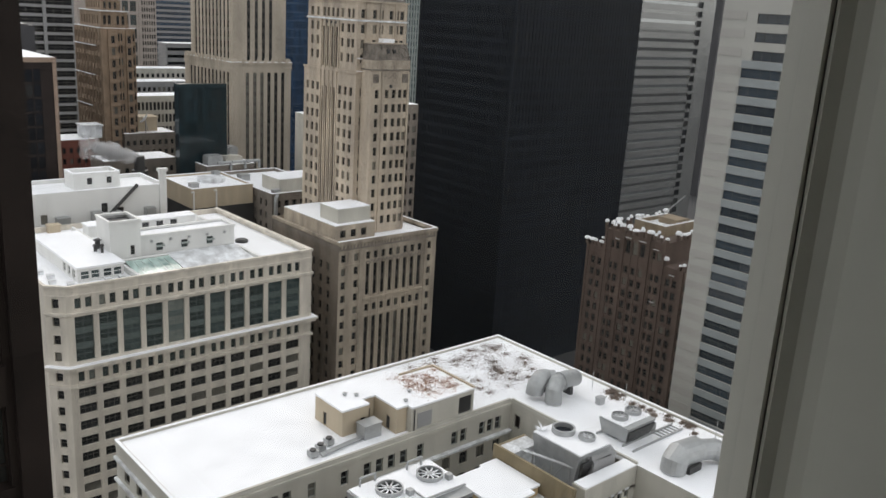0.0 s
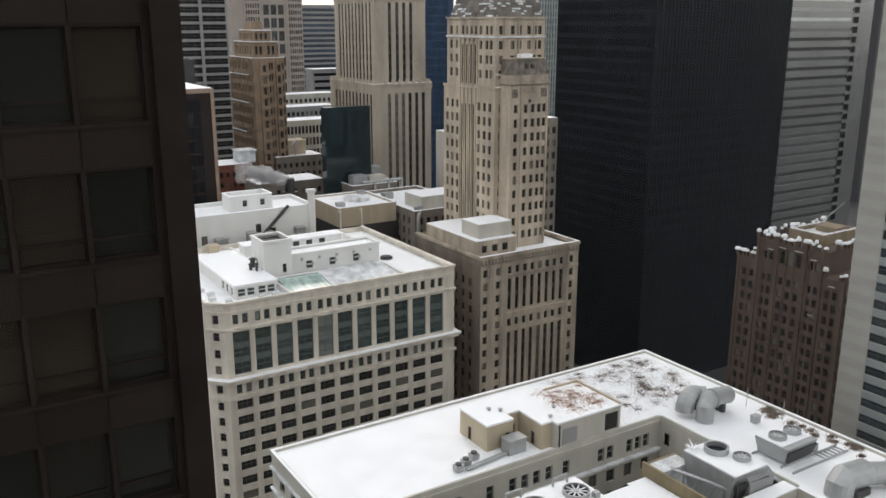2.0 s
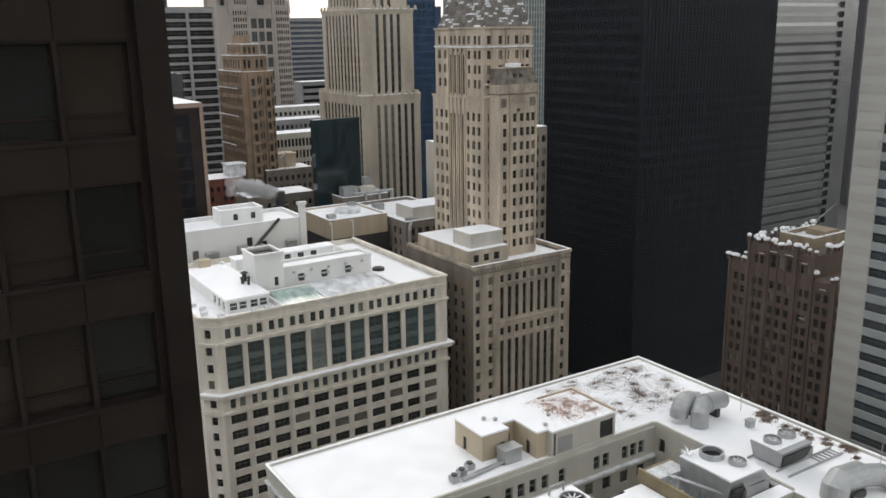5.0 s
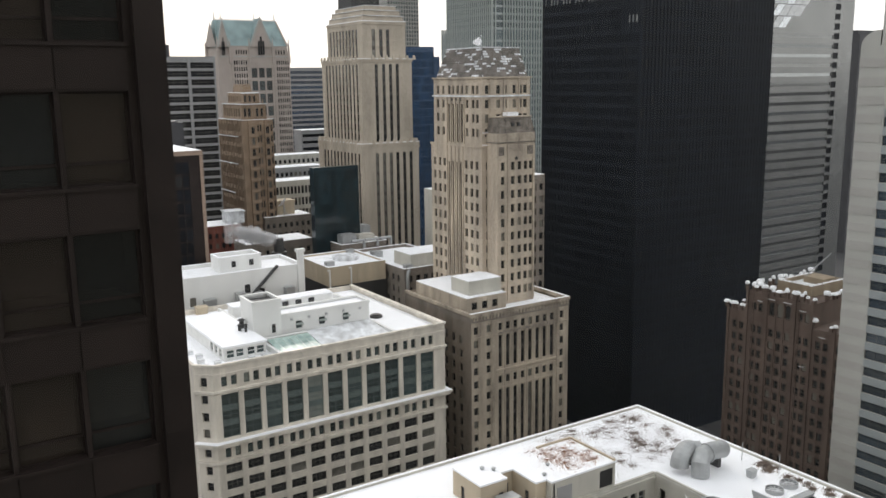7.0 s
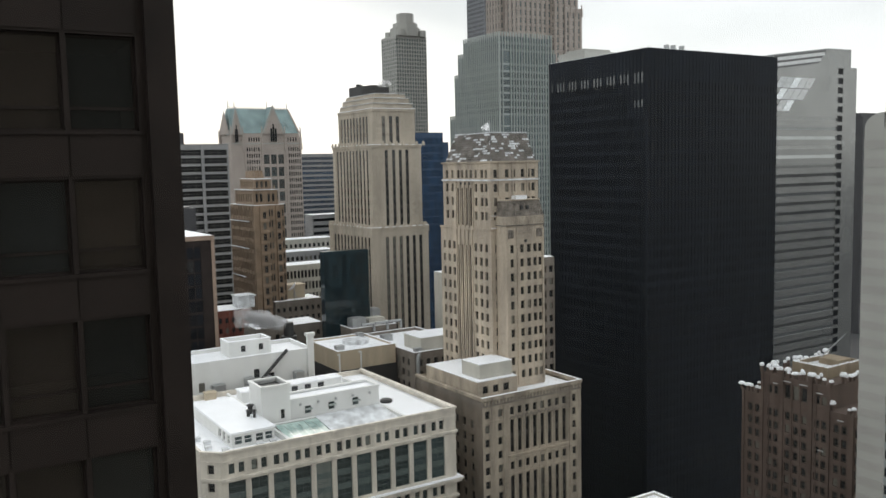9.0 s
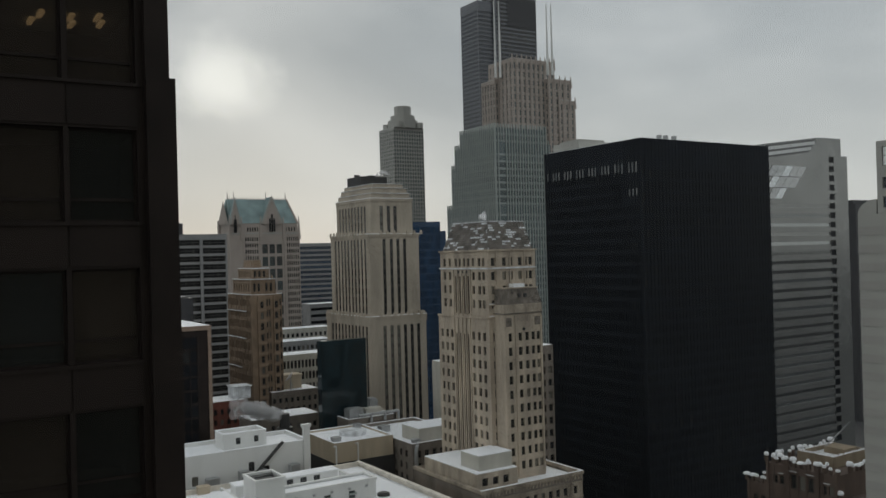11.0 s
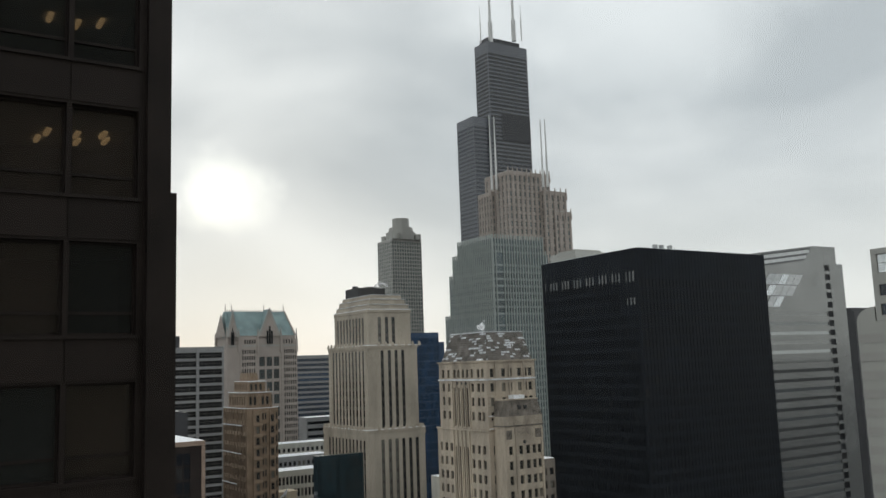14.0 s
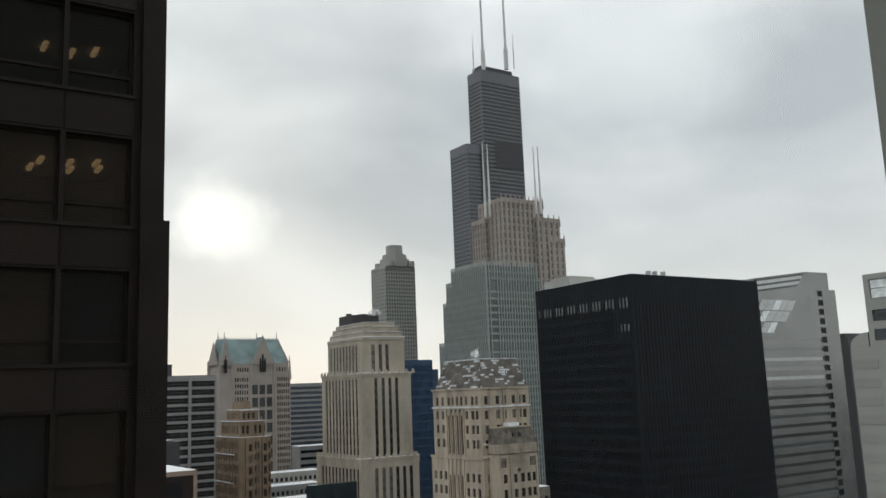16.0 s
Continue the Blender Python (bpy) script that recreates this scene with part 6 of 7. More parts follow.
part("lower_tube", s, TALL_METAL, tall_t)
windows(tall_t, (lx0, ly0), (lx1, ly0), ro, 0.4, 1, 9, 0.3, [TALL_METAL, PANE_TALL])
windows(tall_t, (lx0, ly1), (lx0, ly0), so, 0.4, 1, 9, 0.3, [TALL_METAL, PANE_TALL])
part("louvre_band", Shape().box(x0 + 14, x1 - 0.05, y0 - 0.12, y0 - 0.02, height(14.9, 830), height(16.6, 830)), DARK_BAND, tall_t, "black louvred plant floors")
part("roof_plant", Shape().box(x0 + 4, x1 - 6, y0 + 4, y1 - 4, z1 + 0.2, z1 + 6), DARK_BAND, tall_t)
for az, el, r in ((36.63, 28.0, 2.2), (38.22, 28.0, 2.2), (35.95, 23.2, 0.6), (38.75, 23.2, 0.6)):
    p = (836 * math.sin(radians(az)), 836 * math.cos(radians(az)))
    part("mast", Shape().tube((*p, z1), (*p, height(22.3, 836)), r, 10).tube((*p, height(22.3, 836)), (*p, height(el, 836)), r * 0.62, 10, r * 0.3), WHITE_PAINT, tall_t, "white antenna mast")


# ---- courtyard building in front ----
NX0, NX1, NY1 = 40.0, 116.3, 112.3
near = thing("courtyard_building", "cream brick block with a deep-snowed roof round a light court", "building", (NX0, 64, 0))
RN = 63.0
court_top = grid([6 + 2.0 * i for i in range(3)] + [14, 19.5, 23.5, 25.7, 27.9, 30.2, 33.5, 40.5, 42.4, 46.5, 48.3, 50.1], 1.3, [58.6], 2.3)
court_low = grid([5.5 + 3.7 * i for i in range(13)], 1.7, [54.6], 2.1) + grid([5.5 + 3.7 * i for i in range(13)], 1.7, [50.8], 2.1)
s = Shape().facade((44, 90), (97.6, 90), 0, RN, court_top + court_low, 0.35)
s.facade((97.6, 90), (97.6, 80.5), 0, RN, grid([1.0], 1.3, [58.6], 2.3), 0.35)
left_w = grid([3 + 4.2 * i for i in range(4)], 1.8, [58.2, 54.0], 2.0)
s.facade((NX0, NY1), (NX0, 20), 0, 62.95, left_w, 0.35)
s.face([(NX1, NY1, 0), (NX0, NY1, 0), (NX0, NY1, 62.95), (NX1, NY1, 62.95)]).face([(NX1, 20, 0), (NX1, NY1, 0), (NX1, NY1, 62.95), (NX1, 20, 62.95)])
part("wall", s, CREAM_BRICK, near)
windows(near, (44, 90), (97.6, 90), court_top, 0.35, 1, 0, 0.1, [PALE_SASH, PANE])
windows(near, (44, 90), (97.6, 90), court_low, 0.35, 1, 1, 0.1, [SASH, PANE])
windows(near, (NX0, NY1), (NX0, 20), left_w, 0.35)
part("court_ledge", Shape().box(70, 97.5, 89.2, 89.99, 57.6, 58.0), SNOW_THIN, near, "snowy ledge below the court windows")
part("court_ledge", Shape().box(44, 97.5, 89.7, 89.99, 62.2, 62.7), CREAM_BRICK, near)
part("back_roof", Shape().box(NX0 + 0.4, NX1 - 0.4, 90.02, NY1 - 0.4, RN - 0.6, RN), SNOW, near, "smooth deep snow on the back wing")
part("side_roof", Shape().box(97.62, NX1 - 0.4, 20, 90.01, RN - 0.6, RN - 0.005), SNOW, near, "trodden snow on the side wing")
part("left_roof", Shape().box(NX0 + 0.4, 44, 20, 90.01, RN - 0.6, RN - 0.005), SNOW, near)
part("parapet", Shape().box(NX0 - 0.1, NX1 + 0.1, NY1 - 0.45, NY1 + 0.1, 62.4, 63.3).box(NX0 - 0.1, NX0 + 0.45, 20, NY1 - 0.46, 62.4, 63.3).box(NX1 - 0.45, NX1 + 0.1, 20, NY1 - 0.46, 62.4, 63.3), CREAM_BRICK, near)
part("coping", Shape().box(NX0 - 0.15, NX1 + 0.15, NY1 - 0.3, NY1 + 0.15, 63.31, 63.42).box(NX0 - 0.15, NX0 + 0.3, 20, NY1 - 0.31, 63.31, 63.42).box(NX1 - 0.3, NX1 + 0.15, 20, NY1 - 0.31, 63.31, 63.42), SNOW, near, "snow-capped coping")
part("gutter_pipe", Shape().box(NX1 + 0.16, NX1 + 0.3, 20, NY1, 62.8, 63.0), DARK_STEEL, near)
part("court_kerb", Shape().box(44, 97.55, 90.03, 90.4, RN, RN + 0.35).box(97.65, 98.0, 64.4, 90.02, RN, RN + 0.35), CREAM_BRICK, near)
for z in (60.6, 57.2):
    part("side_ledge", Shape().box(NX0 - 0.45, NX0 - 0.01, 20, NY1, z, z + 0.35), SNOW_THIN, near)
# lower wing with the cooling plant
s = Shape().facade((86, 64.2), (97.55, 64.2), 0, 62.9, grid([1.2 + 1.6 * i for i in range(6)], 1.0, [58.4], 2.4) + grid([1.2 + 1.6 * i for i in range(6)], 1.0, [54.2], 2.4), 0.3)
s.facade((97.6, 64.2), (97.6, 20), 0, RN, grid([6.0, 14, 22], 2.0, [58.2], 2.3), 0.3)
s.face([(97.55, 80.5, 0), (44, 80.5, 0), (44, 80.5, 60), (97.55, 80.5, 60)])
s.face([(44, 64.2, 0), (86, 64.2, 0), (86, 64.2, 60), (44, 64.2, 60)]).face([(44, 80.5, 0), (44, 64.2, 0), (44, 64.2, 60), (44, 80.5, 60)])
s.box(86, 97.58, 64.22, 66.6, 60.01, 62.9)
part("plant_wing_wall", s, CREAM_BRICK, near)
windows(near, (86, 64.2), (97.55, 64.2), grid([1.2 + 1.6 * i for i in range(6)], 1.0, [58.4, 54.2], 2.4), 0.3, 1, 0, 0.1, [PALE_SASH, PANE])
windows(near, (97.6, 64.2), (97.6, 20), grid([6.0, 14, 22], 2.0, [58.2], 2.3), 0.3)
part("plant_wing_roof", Shape().box(44, 97.58, 64.2, 80.5, 59.6, 60.0), SNOW_THIN, near, "trodden snow on the plant roof")
part("plant_snow", Shape().box(86.2, 97.5, 64.3, 66.5, 62.91, 63.1), SNOW, near)
part("court_floor", Shape().box(44, 97.6, 80.5, 90, 30, 30.2), SNOW_THIN, near)

# penthouse on the back wing
def wall_box(t, x0, x1, y0, y1, z0, z1, mat, front=(), side=(), name="wall", depth=0.2, mats=None):
    s = Shape().facade((x0, y0), (x1, y0), z0, z1, front, depth).facade((x0, y1), (x0, y0), z0, z1, side, depth)
    s.face([(x1, y0, z0), (x1, y1, z0), (x1, y1, z1), (x1, y0, z1)]).face([(x1, y1, z0), (x0, y1, z0), (x0, y1, z1), (x1, y1, z1)])
    part(name, s, mat, t)
    if front:
        windows(t, (x0, y0), (x1, y0), front, depth, mats=mats)
    if side:
        windows(t, (x0, y1), (x0, y0), side, depth, mats=mats)


hut = thing("roof_penthouse", "buff stucco penthouse with doors and a wide louvre, snow on top", "penthouse", (67.2, 90.4, RN))
wall_box(hut, 67.2, 72.0, 95.3, 102.6, RN, 67.0, BUFF_PAINT, [(3.3, 4.2, RN + 0.1, RN + 2.2)], [(2.2, 3.1, RN + 0.1, RN + 2.2)], mats=[SASH, DARK_STEEL])
wall_box(hut, 72.02, 74.4, 97.2, 102.6, RN, 67.0, BUFF_PAINT, [(0.9, 1.7, RN + 0.1, RN + 2.2)], mats=[SASH, DARK_STEEL])
wall_box(hut, 74.42, 76.4, 91.6, 102.6, RN, 67.0, BUFF_PAINT, (), [(8.5, 9.4, RN + 0.1, RN + 2.2)], mats=[SASH, DARK_STEEL])
s = Shape().facade((76.42, 90.45), (89.2, 90.45), RN, 67.0, [(9.6, 12.3, RN + 0.5, RN + 3.3)], 0.25).face([(89.2, 90.45, RN), (89.2, 101, RN), (89.2, 101, 67), (89.2, 90.45, 67)]).face([(89.2, 101, RN), (76.42, 101, RN), (76.42, 101, 67), (89.2, 101, 67)]).facade((76.42, 101), (76.42, 90.45), RN, 67.0)
part("wall", s, CREAM_BRICK, hut, "cream brick front")
for i in range(9):
    part("louvre_slat", Shape().prism([(86.05, 90.5), (88.7, 90.5), (88.7, 90.68), (86.05, 90.68)], RN + 0.52 + 0.31 * i, RN + 0.7 + 0.31 * i), DARK_STEEL, hut)
part("louvre_back", Shape().box(86.03, 88.71, 90.69, 90.72, RN + 0.5, RN + 3.3), BLACK_METAL, hut)
part("grey_panel", Shape().box(77.6, 80.4, 90.38, 90.44, RN + 0.5, RN + 3.0), GREY_BAND, hut, "grey painted panel")
part("roof", Shape().box(67.1, 72.0, 95.2, 102.7, 67.01, 67.3).box(72.01, 76.4, 97.1, 102.7, 67.01, 67.3).box(74.41, 76.4, 91.5, 97.09, 67.01, 67.3).box(76.41, 89.3, 90.35, 101.1, 67.01, 67.3), SNOW, hut, "snow on the penthouse roof")
part("kerb", Shape().box(82.0, 89.2, 100.6, 100.9, 67.31, 67.6).box(88.9, 89.25, 90.4, 100.59, 67.31, 67.6), BUFF_PAINT, hut)
part("drain_pipe", Shape().tube((76.9, 90.3, 58), (76.9, 90.3, 66.8), 0.1, 6), DARK_STEEL, hut)
for x, y in ((70.5, 99.6), (71.8, 98.4), (76.9, 92.6), (79.5, 95.0)):
    solo("roof_vent", Shape().tube((x, y, 67.3), (x, y, 67.6), 0.26, 12).tube((x, y, 67.6), (x, y, 67.75), 0.42, 12, 0.2), STEEL, "small grey mushroom vent on the snow", "vent", "vents on the penthouse")


def scrub(name, label, mat, spots, count, seed, size):
    """Dead stems and leaf scraps poking out of the snow in patches."""
    rnd = random.Random(seed)
    s = Shape()
    for x, y, z, r in spots:
        for _ in range(count):
            a, q = rnd.uniform(0, 6.283), r * abs(rnd.gauss(0, 0.75))
            p = Vector((x + q * math.cos(a), y + q * math.sin(a) * 0.8, z - 0.02))
            h = size * rnd.uniform(0.3, 1.0)
            d = Vector((rnd.uniform(-0.6, 0.6), rnd.uniform(-0.6, 0.6), 1)).normalized() * h
            w = Vector((rnd.uniform(-1, 1), rnd.uniform(-1, 1), 0)).normalized() * size * rnd.uniform(0.08, 0.3)
            s.face([p - w * 0.5, p + w * 0.5, p + d * 0.6 + w, p + d])
    return solo(name, s, mat, label, "dry plants", kind="stuff")


rnd = random.Random(11)
spots = [(rnd.uniform(80.5, 88.5), rnd.uniform(92.0, 100.4), 67.3, rnd.uniform(0.9, 2.6)) for _ in range(30)]
scrub("dead_sedum", "rust-brown dead plants through snow on the penthouse roof", RUST, spots, 170, 2, 0.27)
spots = [(rnd.uniform(91, 113), rnd.uniform(94, 110.5), RN, rnd.uniform(1.0, 3.0)) for _ in range(58)] + [(rnd.uniform(80, 92), rnd.uniform(103, 109), RN, rnd.uniform(0.2, 0.7)) for _ in range(9)]
scrub("dry_scrub", "grey-brown dry scrub in patches through the roof snow", SCRUB, spots, 330, 3, 0.25)
spots = [(rnd.uniform(112.5, 115.6), rnd.uniform(48, 84), RN, rnd.uniform(0.4, 1.0)) for _ in range(34)]
scrub("dry_scrub", "dry grey shrubs along the snowy parapet", SCRUB, spots, 240, 4, 0.42)

# condensers and box on the snow
def condenser(x, y):
    t = thing("condenser_unit", "small grey condenser with a top fan on the snow", "air unit", (x, y, RN), "row of small condensers")
    part("casing", Shape().box(x - 0.6, x + 0.6, y - 0.6, y + 0.6, RN + 0.15, RN + 1.0).box(x - 0.5, x - 0.4, y - 0.5, y + 0.5, RN, RN + 0.15).box(x + 0.4, x + 0.5, y - 0.5, y + 0.5, RN, RN + 0.15), STEEL, t)
    part("fan_ring", Shape().tube((x, y, RN + 1.0), (x, y, RN + 1.2), 0.48, 16), DARK_STEEL, t)
    part("snow_cap", Shape().box(x - 0.6, x + 0.6, y + 0.25, y + 0.6, RN + 1.01, RN + 1.15), SNOW, t)


for x, y in ((60.6, 92.9), (62.4, 93.7), (64.4, 94.6)):
    condenser(x, y)
pipes = thing("pipe_run", "snowy insulated pipe run between condensers and a steel box", "pipe", (66, 93, RN))
part("pipe", Shape().tube((61.5, 92.4, RN + 0.35), (69.3, 93.4, RN + 0.35), 0.2, 8).tube((61.5, 92.0, RN + 0.35), (69.3, 93.0, RN + 0.35), 0.2, 8), STEEL, pipes)
solo("steel_cabinet", Shape().box(69.3, 72.4, 92.5, 94.6, RN, RN + 2.1).box(69.2, 72.5, 92.4, 94.7, RN + 2.11, RN + 2.3), STEEL, "grey steel equipment cabinet on the snow", "cabinet")


def fan(t, x, y, z, r, blades=10):
    s = Shape()
    n = 28
    ring = [(math.cos(2 * math.pi * i / n), math.sin(2 * math.pi * i / n)) for i in range(n)]
    for i in range(n):
        a, b2 = ring[i], ring[(i + 1) % n]
        s.face([(x + a[0] * r, y + a[1] * r, z), (x + b2[0] * r, y + b2[1] * r, z), (x + b2[0] * r, y + b2[1] * r, z + 0.55), (x + a[0] * r, y + a[1] * r, z + 0.55)])
        s.face([(x + a[0] * r, y + a[1] * r, z + 0.55), (x + b2[0] * r, y + b2[1] * r, z + 0.55), (x + b2[0] * r * 0.9, y + b2[1] * r * 0.9, z + 0.55), (x + a[0] * r * 0.9, y + a[1] * r * 0.9, z + 0.55)])
        s.face([(x + b2[0] * r * 0.9, y + b2[1] * r * 0.9, z), (x + a[0] * r * 0.9, y + a[1] * r * 0.9, z), (x + a[0] * r * 0.9, y + a[1] * r * 0.9, z + 0.55), (x + b2[0] * r * 0.9, y + b2[1] * r * 0.9, z + 0.55)])
    shroud = part("fan_shroud", s, STEEL, t, "round steel fan shroud")
    part("fan_well", Shape().tube((x, y, z + 0.02), (x, y, z + 0.08), r * 0.88, 24), BLACK_METAL, t)
    for i in range(blades):
        a = 2 * math.pi * i / blades
        c, d = math.cos(a), math.sin(a)
        part("fan_blade", Shape().prism([(x + c * 0.2 * r - d * 0.06 * r, y + d * 0.2 * r + c * 0.06 * r), (x + c * 0.2 * r + d * 0.06 * r, y + d * 0.2 * r - c * 0.06 * r), (x + c * 0.86 * r + d * 0.05 * r, y + d * 0.86 * r - c * 0.05 * r), (x + c * 0.86 * r - d * 0.05 * r, y + d * 0.86 * r + c * 0.05 * r)], z + 0.3, z + 0.4), SNOW_THIN, t, "snow-dusted fan blade")
    part("fan_hub", Shape().tube((x, y, z + 0.2), (x, y, z + 0.5), r * 0.2, 12), STEEL, t)


# big twin-fan cooling tower
ct = thing("cooling_tower", "large steel twin-fan cooling tower under snow", "cooling tower", (56.8, 70, 60))
part("casing", Shape().prism([(57.6, 71.4), (69.4, 71.0), (70.2, 78.8), (57.6, 79.2)], 60.0, 65.7, [(56.8, 69.8), (69.9, 69.6), (70.6, 78.8), (56.8, 79.2)]), STEEL, ct, "tapered galvanised casing")
part("snow_top", Shape().box(57.0, 70.2, 71.4, 79.0, 65.71, 65.95), SNOW, ct, "snow on the deck")
part("louvre", Shape().prism([(57.4, 70.9), (69.6, 70.5), (69.6, 71.0), (57.4, 71.4)], 60.3, 65.0, [(57.0, 69.55), (69.8, 69.35), (69.8, 69.8), (57.0, 70.0)]), DARK_STEEL, ct, "dark intake louvre")
fan(ct, 61.0, 75.8, 65.96, 1.8)
fan(ct, 67.5, 75.6, 65.96, 1.8)
for x, y in ((58.5, 78.7), (66.0, 78.5)):
    part("hoist_frame", Shape().tube((x, y, 65.9), (x, y, 67.1), 0.16, 8).tube((x, y, 67.1), (x + 2.4, y, 67.1), 0.16, 8).tube((x + 2.4, y, 67.1), (x + 2.4, y, 65.9), 0.16, 8), STEEL, ct)
part("deck_pipe", Shape().tube((58, 71.6, 66.1), (69.8, 71.2, 66.1), 0.14, 8).tube((63.4, 71.4, 66.1), (63.4, 74.0, 66.1), 0.12, 8), STEEL, ct)
for x in (62.6, 69.1):
    part("fan_motor", Shape().box(x - 0.4, x + 0.4, 73.2, 74.0, 65.96, 66.7), STEEL, ct)

ochre = thing("stair_house", "ochre stucco stair house under thick snow", "roof house", (73.6, 68.4, 60))
wall_box(ochre, 73.6, 80.0, 68.4, 77.2, 60, 62.4, OCHRE_PAINT)
part("roof", Shape().box(73.4, 80.2, 68.2, 77.4, 62.41, 62.75), SNOW, ochre, "thick snow on the roof")
wall_box(ochre, 80.3, 83.5, 70.5, 79.0, 60, 61.4, OCHRE_PAINT, name="low_wall")
part("low_roof", Shape().box(80.25, 83.7, 70.3, 79.2, 61.41, 61.7), SNOW, ochre)
solo("plank_screen", Shape().box(83.9, 84.3, 64.4, 80.2, 60, 63.6).box(84.31, 90.5, 79.6, 80.2, 60, 63.2), OLIVE_BOARD, "weathered olive plank screen beside the plant", "screen")
solo("snowy_platform", Shape().box(84.6, 90.0, 76.8, 79.5, 60, 63.0).box(84.5, 90.1, 76.7, 79.55, 63.01, 63.3), SNOW_THIN, "steel platform loaded with snow", "platform")

ct2 = thing("cooling_tower", "steel cooling tower with a round outlet and an icy rim", "cooling tower", (88, 67, 60))
part("casing", Shape().prism([(89.2, 69.0), (94.0, 68.6), (94.0, 76.2), (89.2, 76.2)], 60.0, 65.9, [(88.0, 67.4), (94.7, 67.0), (94.7, 76.4), (88.0, 76.4)]), STEEL, ct2)
part("louvre", Shape().prism([(90.0, 68.4), (94.0, 68.2), (94.0, 68.6), (90.0, 68.9)], 60.6, 64.6, [(88.6, 67.0), (94.5, 66.7), (94.5, 67.0), (88.6, 67.4)]), DARK_STEEL, ct2, "dark intake louvre")
part("snow_top", Shape().box(88.1, 94.6, 67.3, 76.3, 65.91, 66.1), SNOW, ct2)
s = Shape()
for i in range(24):
    a, e = 2 * math.pi * i / 24, 2 * math.pi * (i + 1) / 24
    for r0, r1, z0, z1 in ((1.75, 1.75, 66.1, 66.9), (1.75, 1.45, 66.9, 66.9), (1.45, 1.45, 66.9, 66.15)):
        s.face([(91.6 + r0 * math.cos(a), 73.6 + r0 * math.sin(a), z0), (91.6 + r0 * math.cos(e), 73.6 + r0 * math.sin(e), z0), (91.6 + r1 * math.cos(e), 73.6 + r1 * math.sin(e), z1), (91.6 + r1 * math.cos(a), 73.6 + r1 * math.sin(a), z1)])
part("outlet", s, STEEL, ct2)
part("outlet_well", Shape().tube((91.6, 73.6, 66.11), (91.6, 73.6, 66.2), 1.45, 20), BLACK_METAL, ct2)
fan(ct2, 92.9, 70.2, 66.11, 1.25)
rnd = random.Random(4)
for i in range(14):
    a = 2 * math.pi * i / 14
    part("icicle", Shape().tube((89.2, 75.6, 66.2), (89.2 + 1.5 * math.cos(a) * rnd.uniform(0.7, 1.1), 75.6 + 1.3 * math.sin(a), 66.5 + rnd.uniform(0, 0.8)), 0.14, 5, 0.02), SNOW, ct2, "frost spike")
solo("grey_plant_box", Shape().box(90.8, 95.6, 66.8, 68.2, 60.01, 64.4).prism([(90.6, 66.7), (95.8, 66.7), (95.8, 68.3), (90.6, 68.3)], 64.41, 65.2, [(90.8, 67.6), (95.6, 67.6), (95.6, 68.2), (90.8, 68.2)]), GREY_BAND, "grey metal plant box with a sloped lid", "air unit")
cat = thing("catwalk", "steel catwalk of snowy rungs beside the cooling tower", "catwalk", (85, 70, 60))
for y in (69.6, 71.2):
    part("rail", Shape().tube((84.8, y + 4.5, 64.6), (89.0, y - 1.5, 63.2), 0.12, 6), STEEL, cat)
for i in range(9):
    x, y, z = 84.8 + 4.2 * i / 8, 74.1 - 6.0 * i / 8, 64.6 - 1.4 * i / 8
    part("rung", Shape().tube((x, y, z), (x, y + 1.6, z), 0.1, 6), SNOW_THIN, cat)
for x, y, zt in ((85.2, 73.5, 64.4), (87.4, 71.8, 63.6), (88.6, 69.4, 63.3)):
    part("post", Shape().tube((x, y, 60), (x, y, zt), 0.13, 6), STEEL, cat)
    part("brace", Shape().tube((x, y, 60.4), (x + 1.2, y - 1.2, 63.0), 0.08, 6), STEEL, cat)

ch = thing("roof_chiller", "steel roof chiller with two snowy fans on a skid", "air unit", (100.4, 68.4, RN))
part("casing", Shape().prism([(101.2, 69.2), (107.0, 69.2), (107.0, 73.8), (101.2, 73.8)], RN + 0.3, 66.0, [(100.4, 68.4), (107.3, 68.4), (107.3, 74.0), (100.4, 74.0)]), STEEL, ch)
part("louvre", Shape().prism([(101.4, 68.9), (106.9, 68.9), (106.9, 69.3), (101.4, 69.3)], RN + 0.5, 65.4, [(100.8, 68.25), (107.1, 68.25), (107.1, 68.6), (100.8, 68.6)]), DARK_STEEL, ch, "dark intake louvre")
part("snow_top", Shape().box(100.5, 107.2, 69.4, 73.9, 66.01, 66.15), SNOW, ch)
fan(ch, 102.4, 71.6, 66.16, 1.3)
fan(ch, 105.7, 71.6, 66.16, 1.3)
for y in (67.0, 69.0, 74.0):
    part("skid_rail", Shape().box(100.2, 113.0, y - 0.1, y + 0.1, RN, RN + 0.3), STEEL, ch)
for i in range(6):
    part("skid_bar", Shape().box(107.8 + 0.9 * i, 107.95 + 0.9 * i, 67.1, 68.9, RN + 0.1, RN + 0.25), STEEL, ch)
part("valve_box", Shape().box(108.2, 109.2, 69.4, 70.2, RN, RN + 1.3), STEEL, ch)


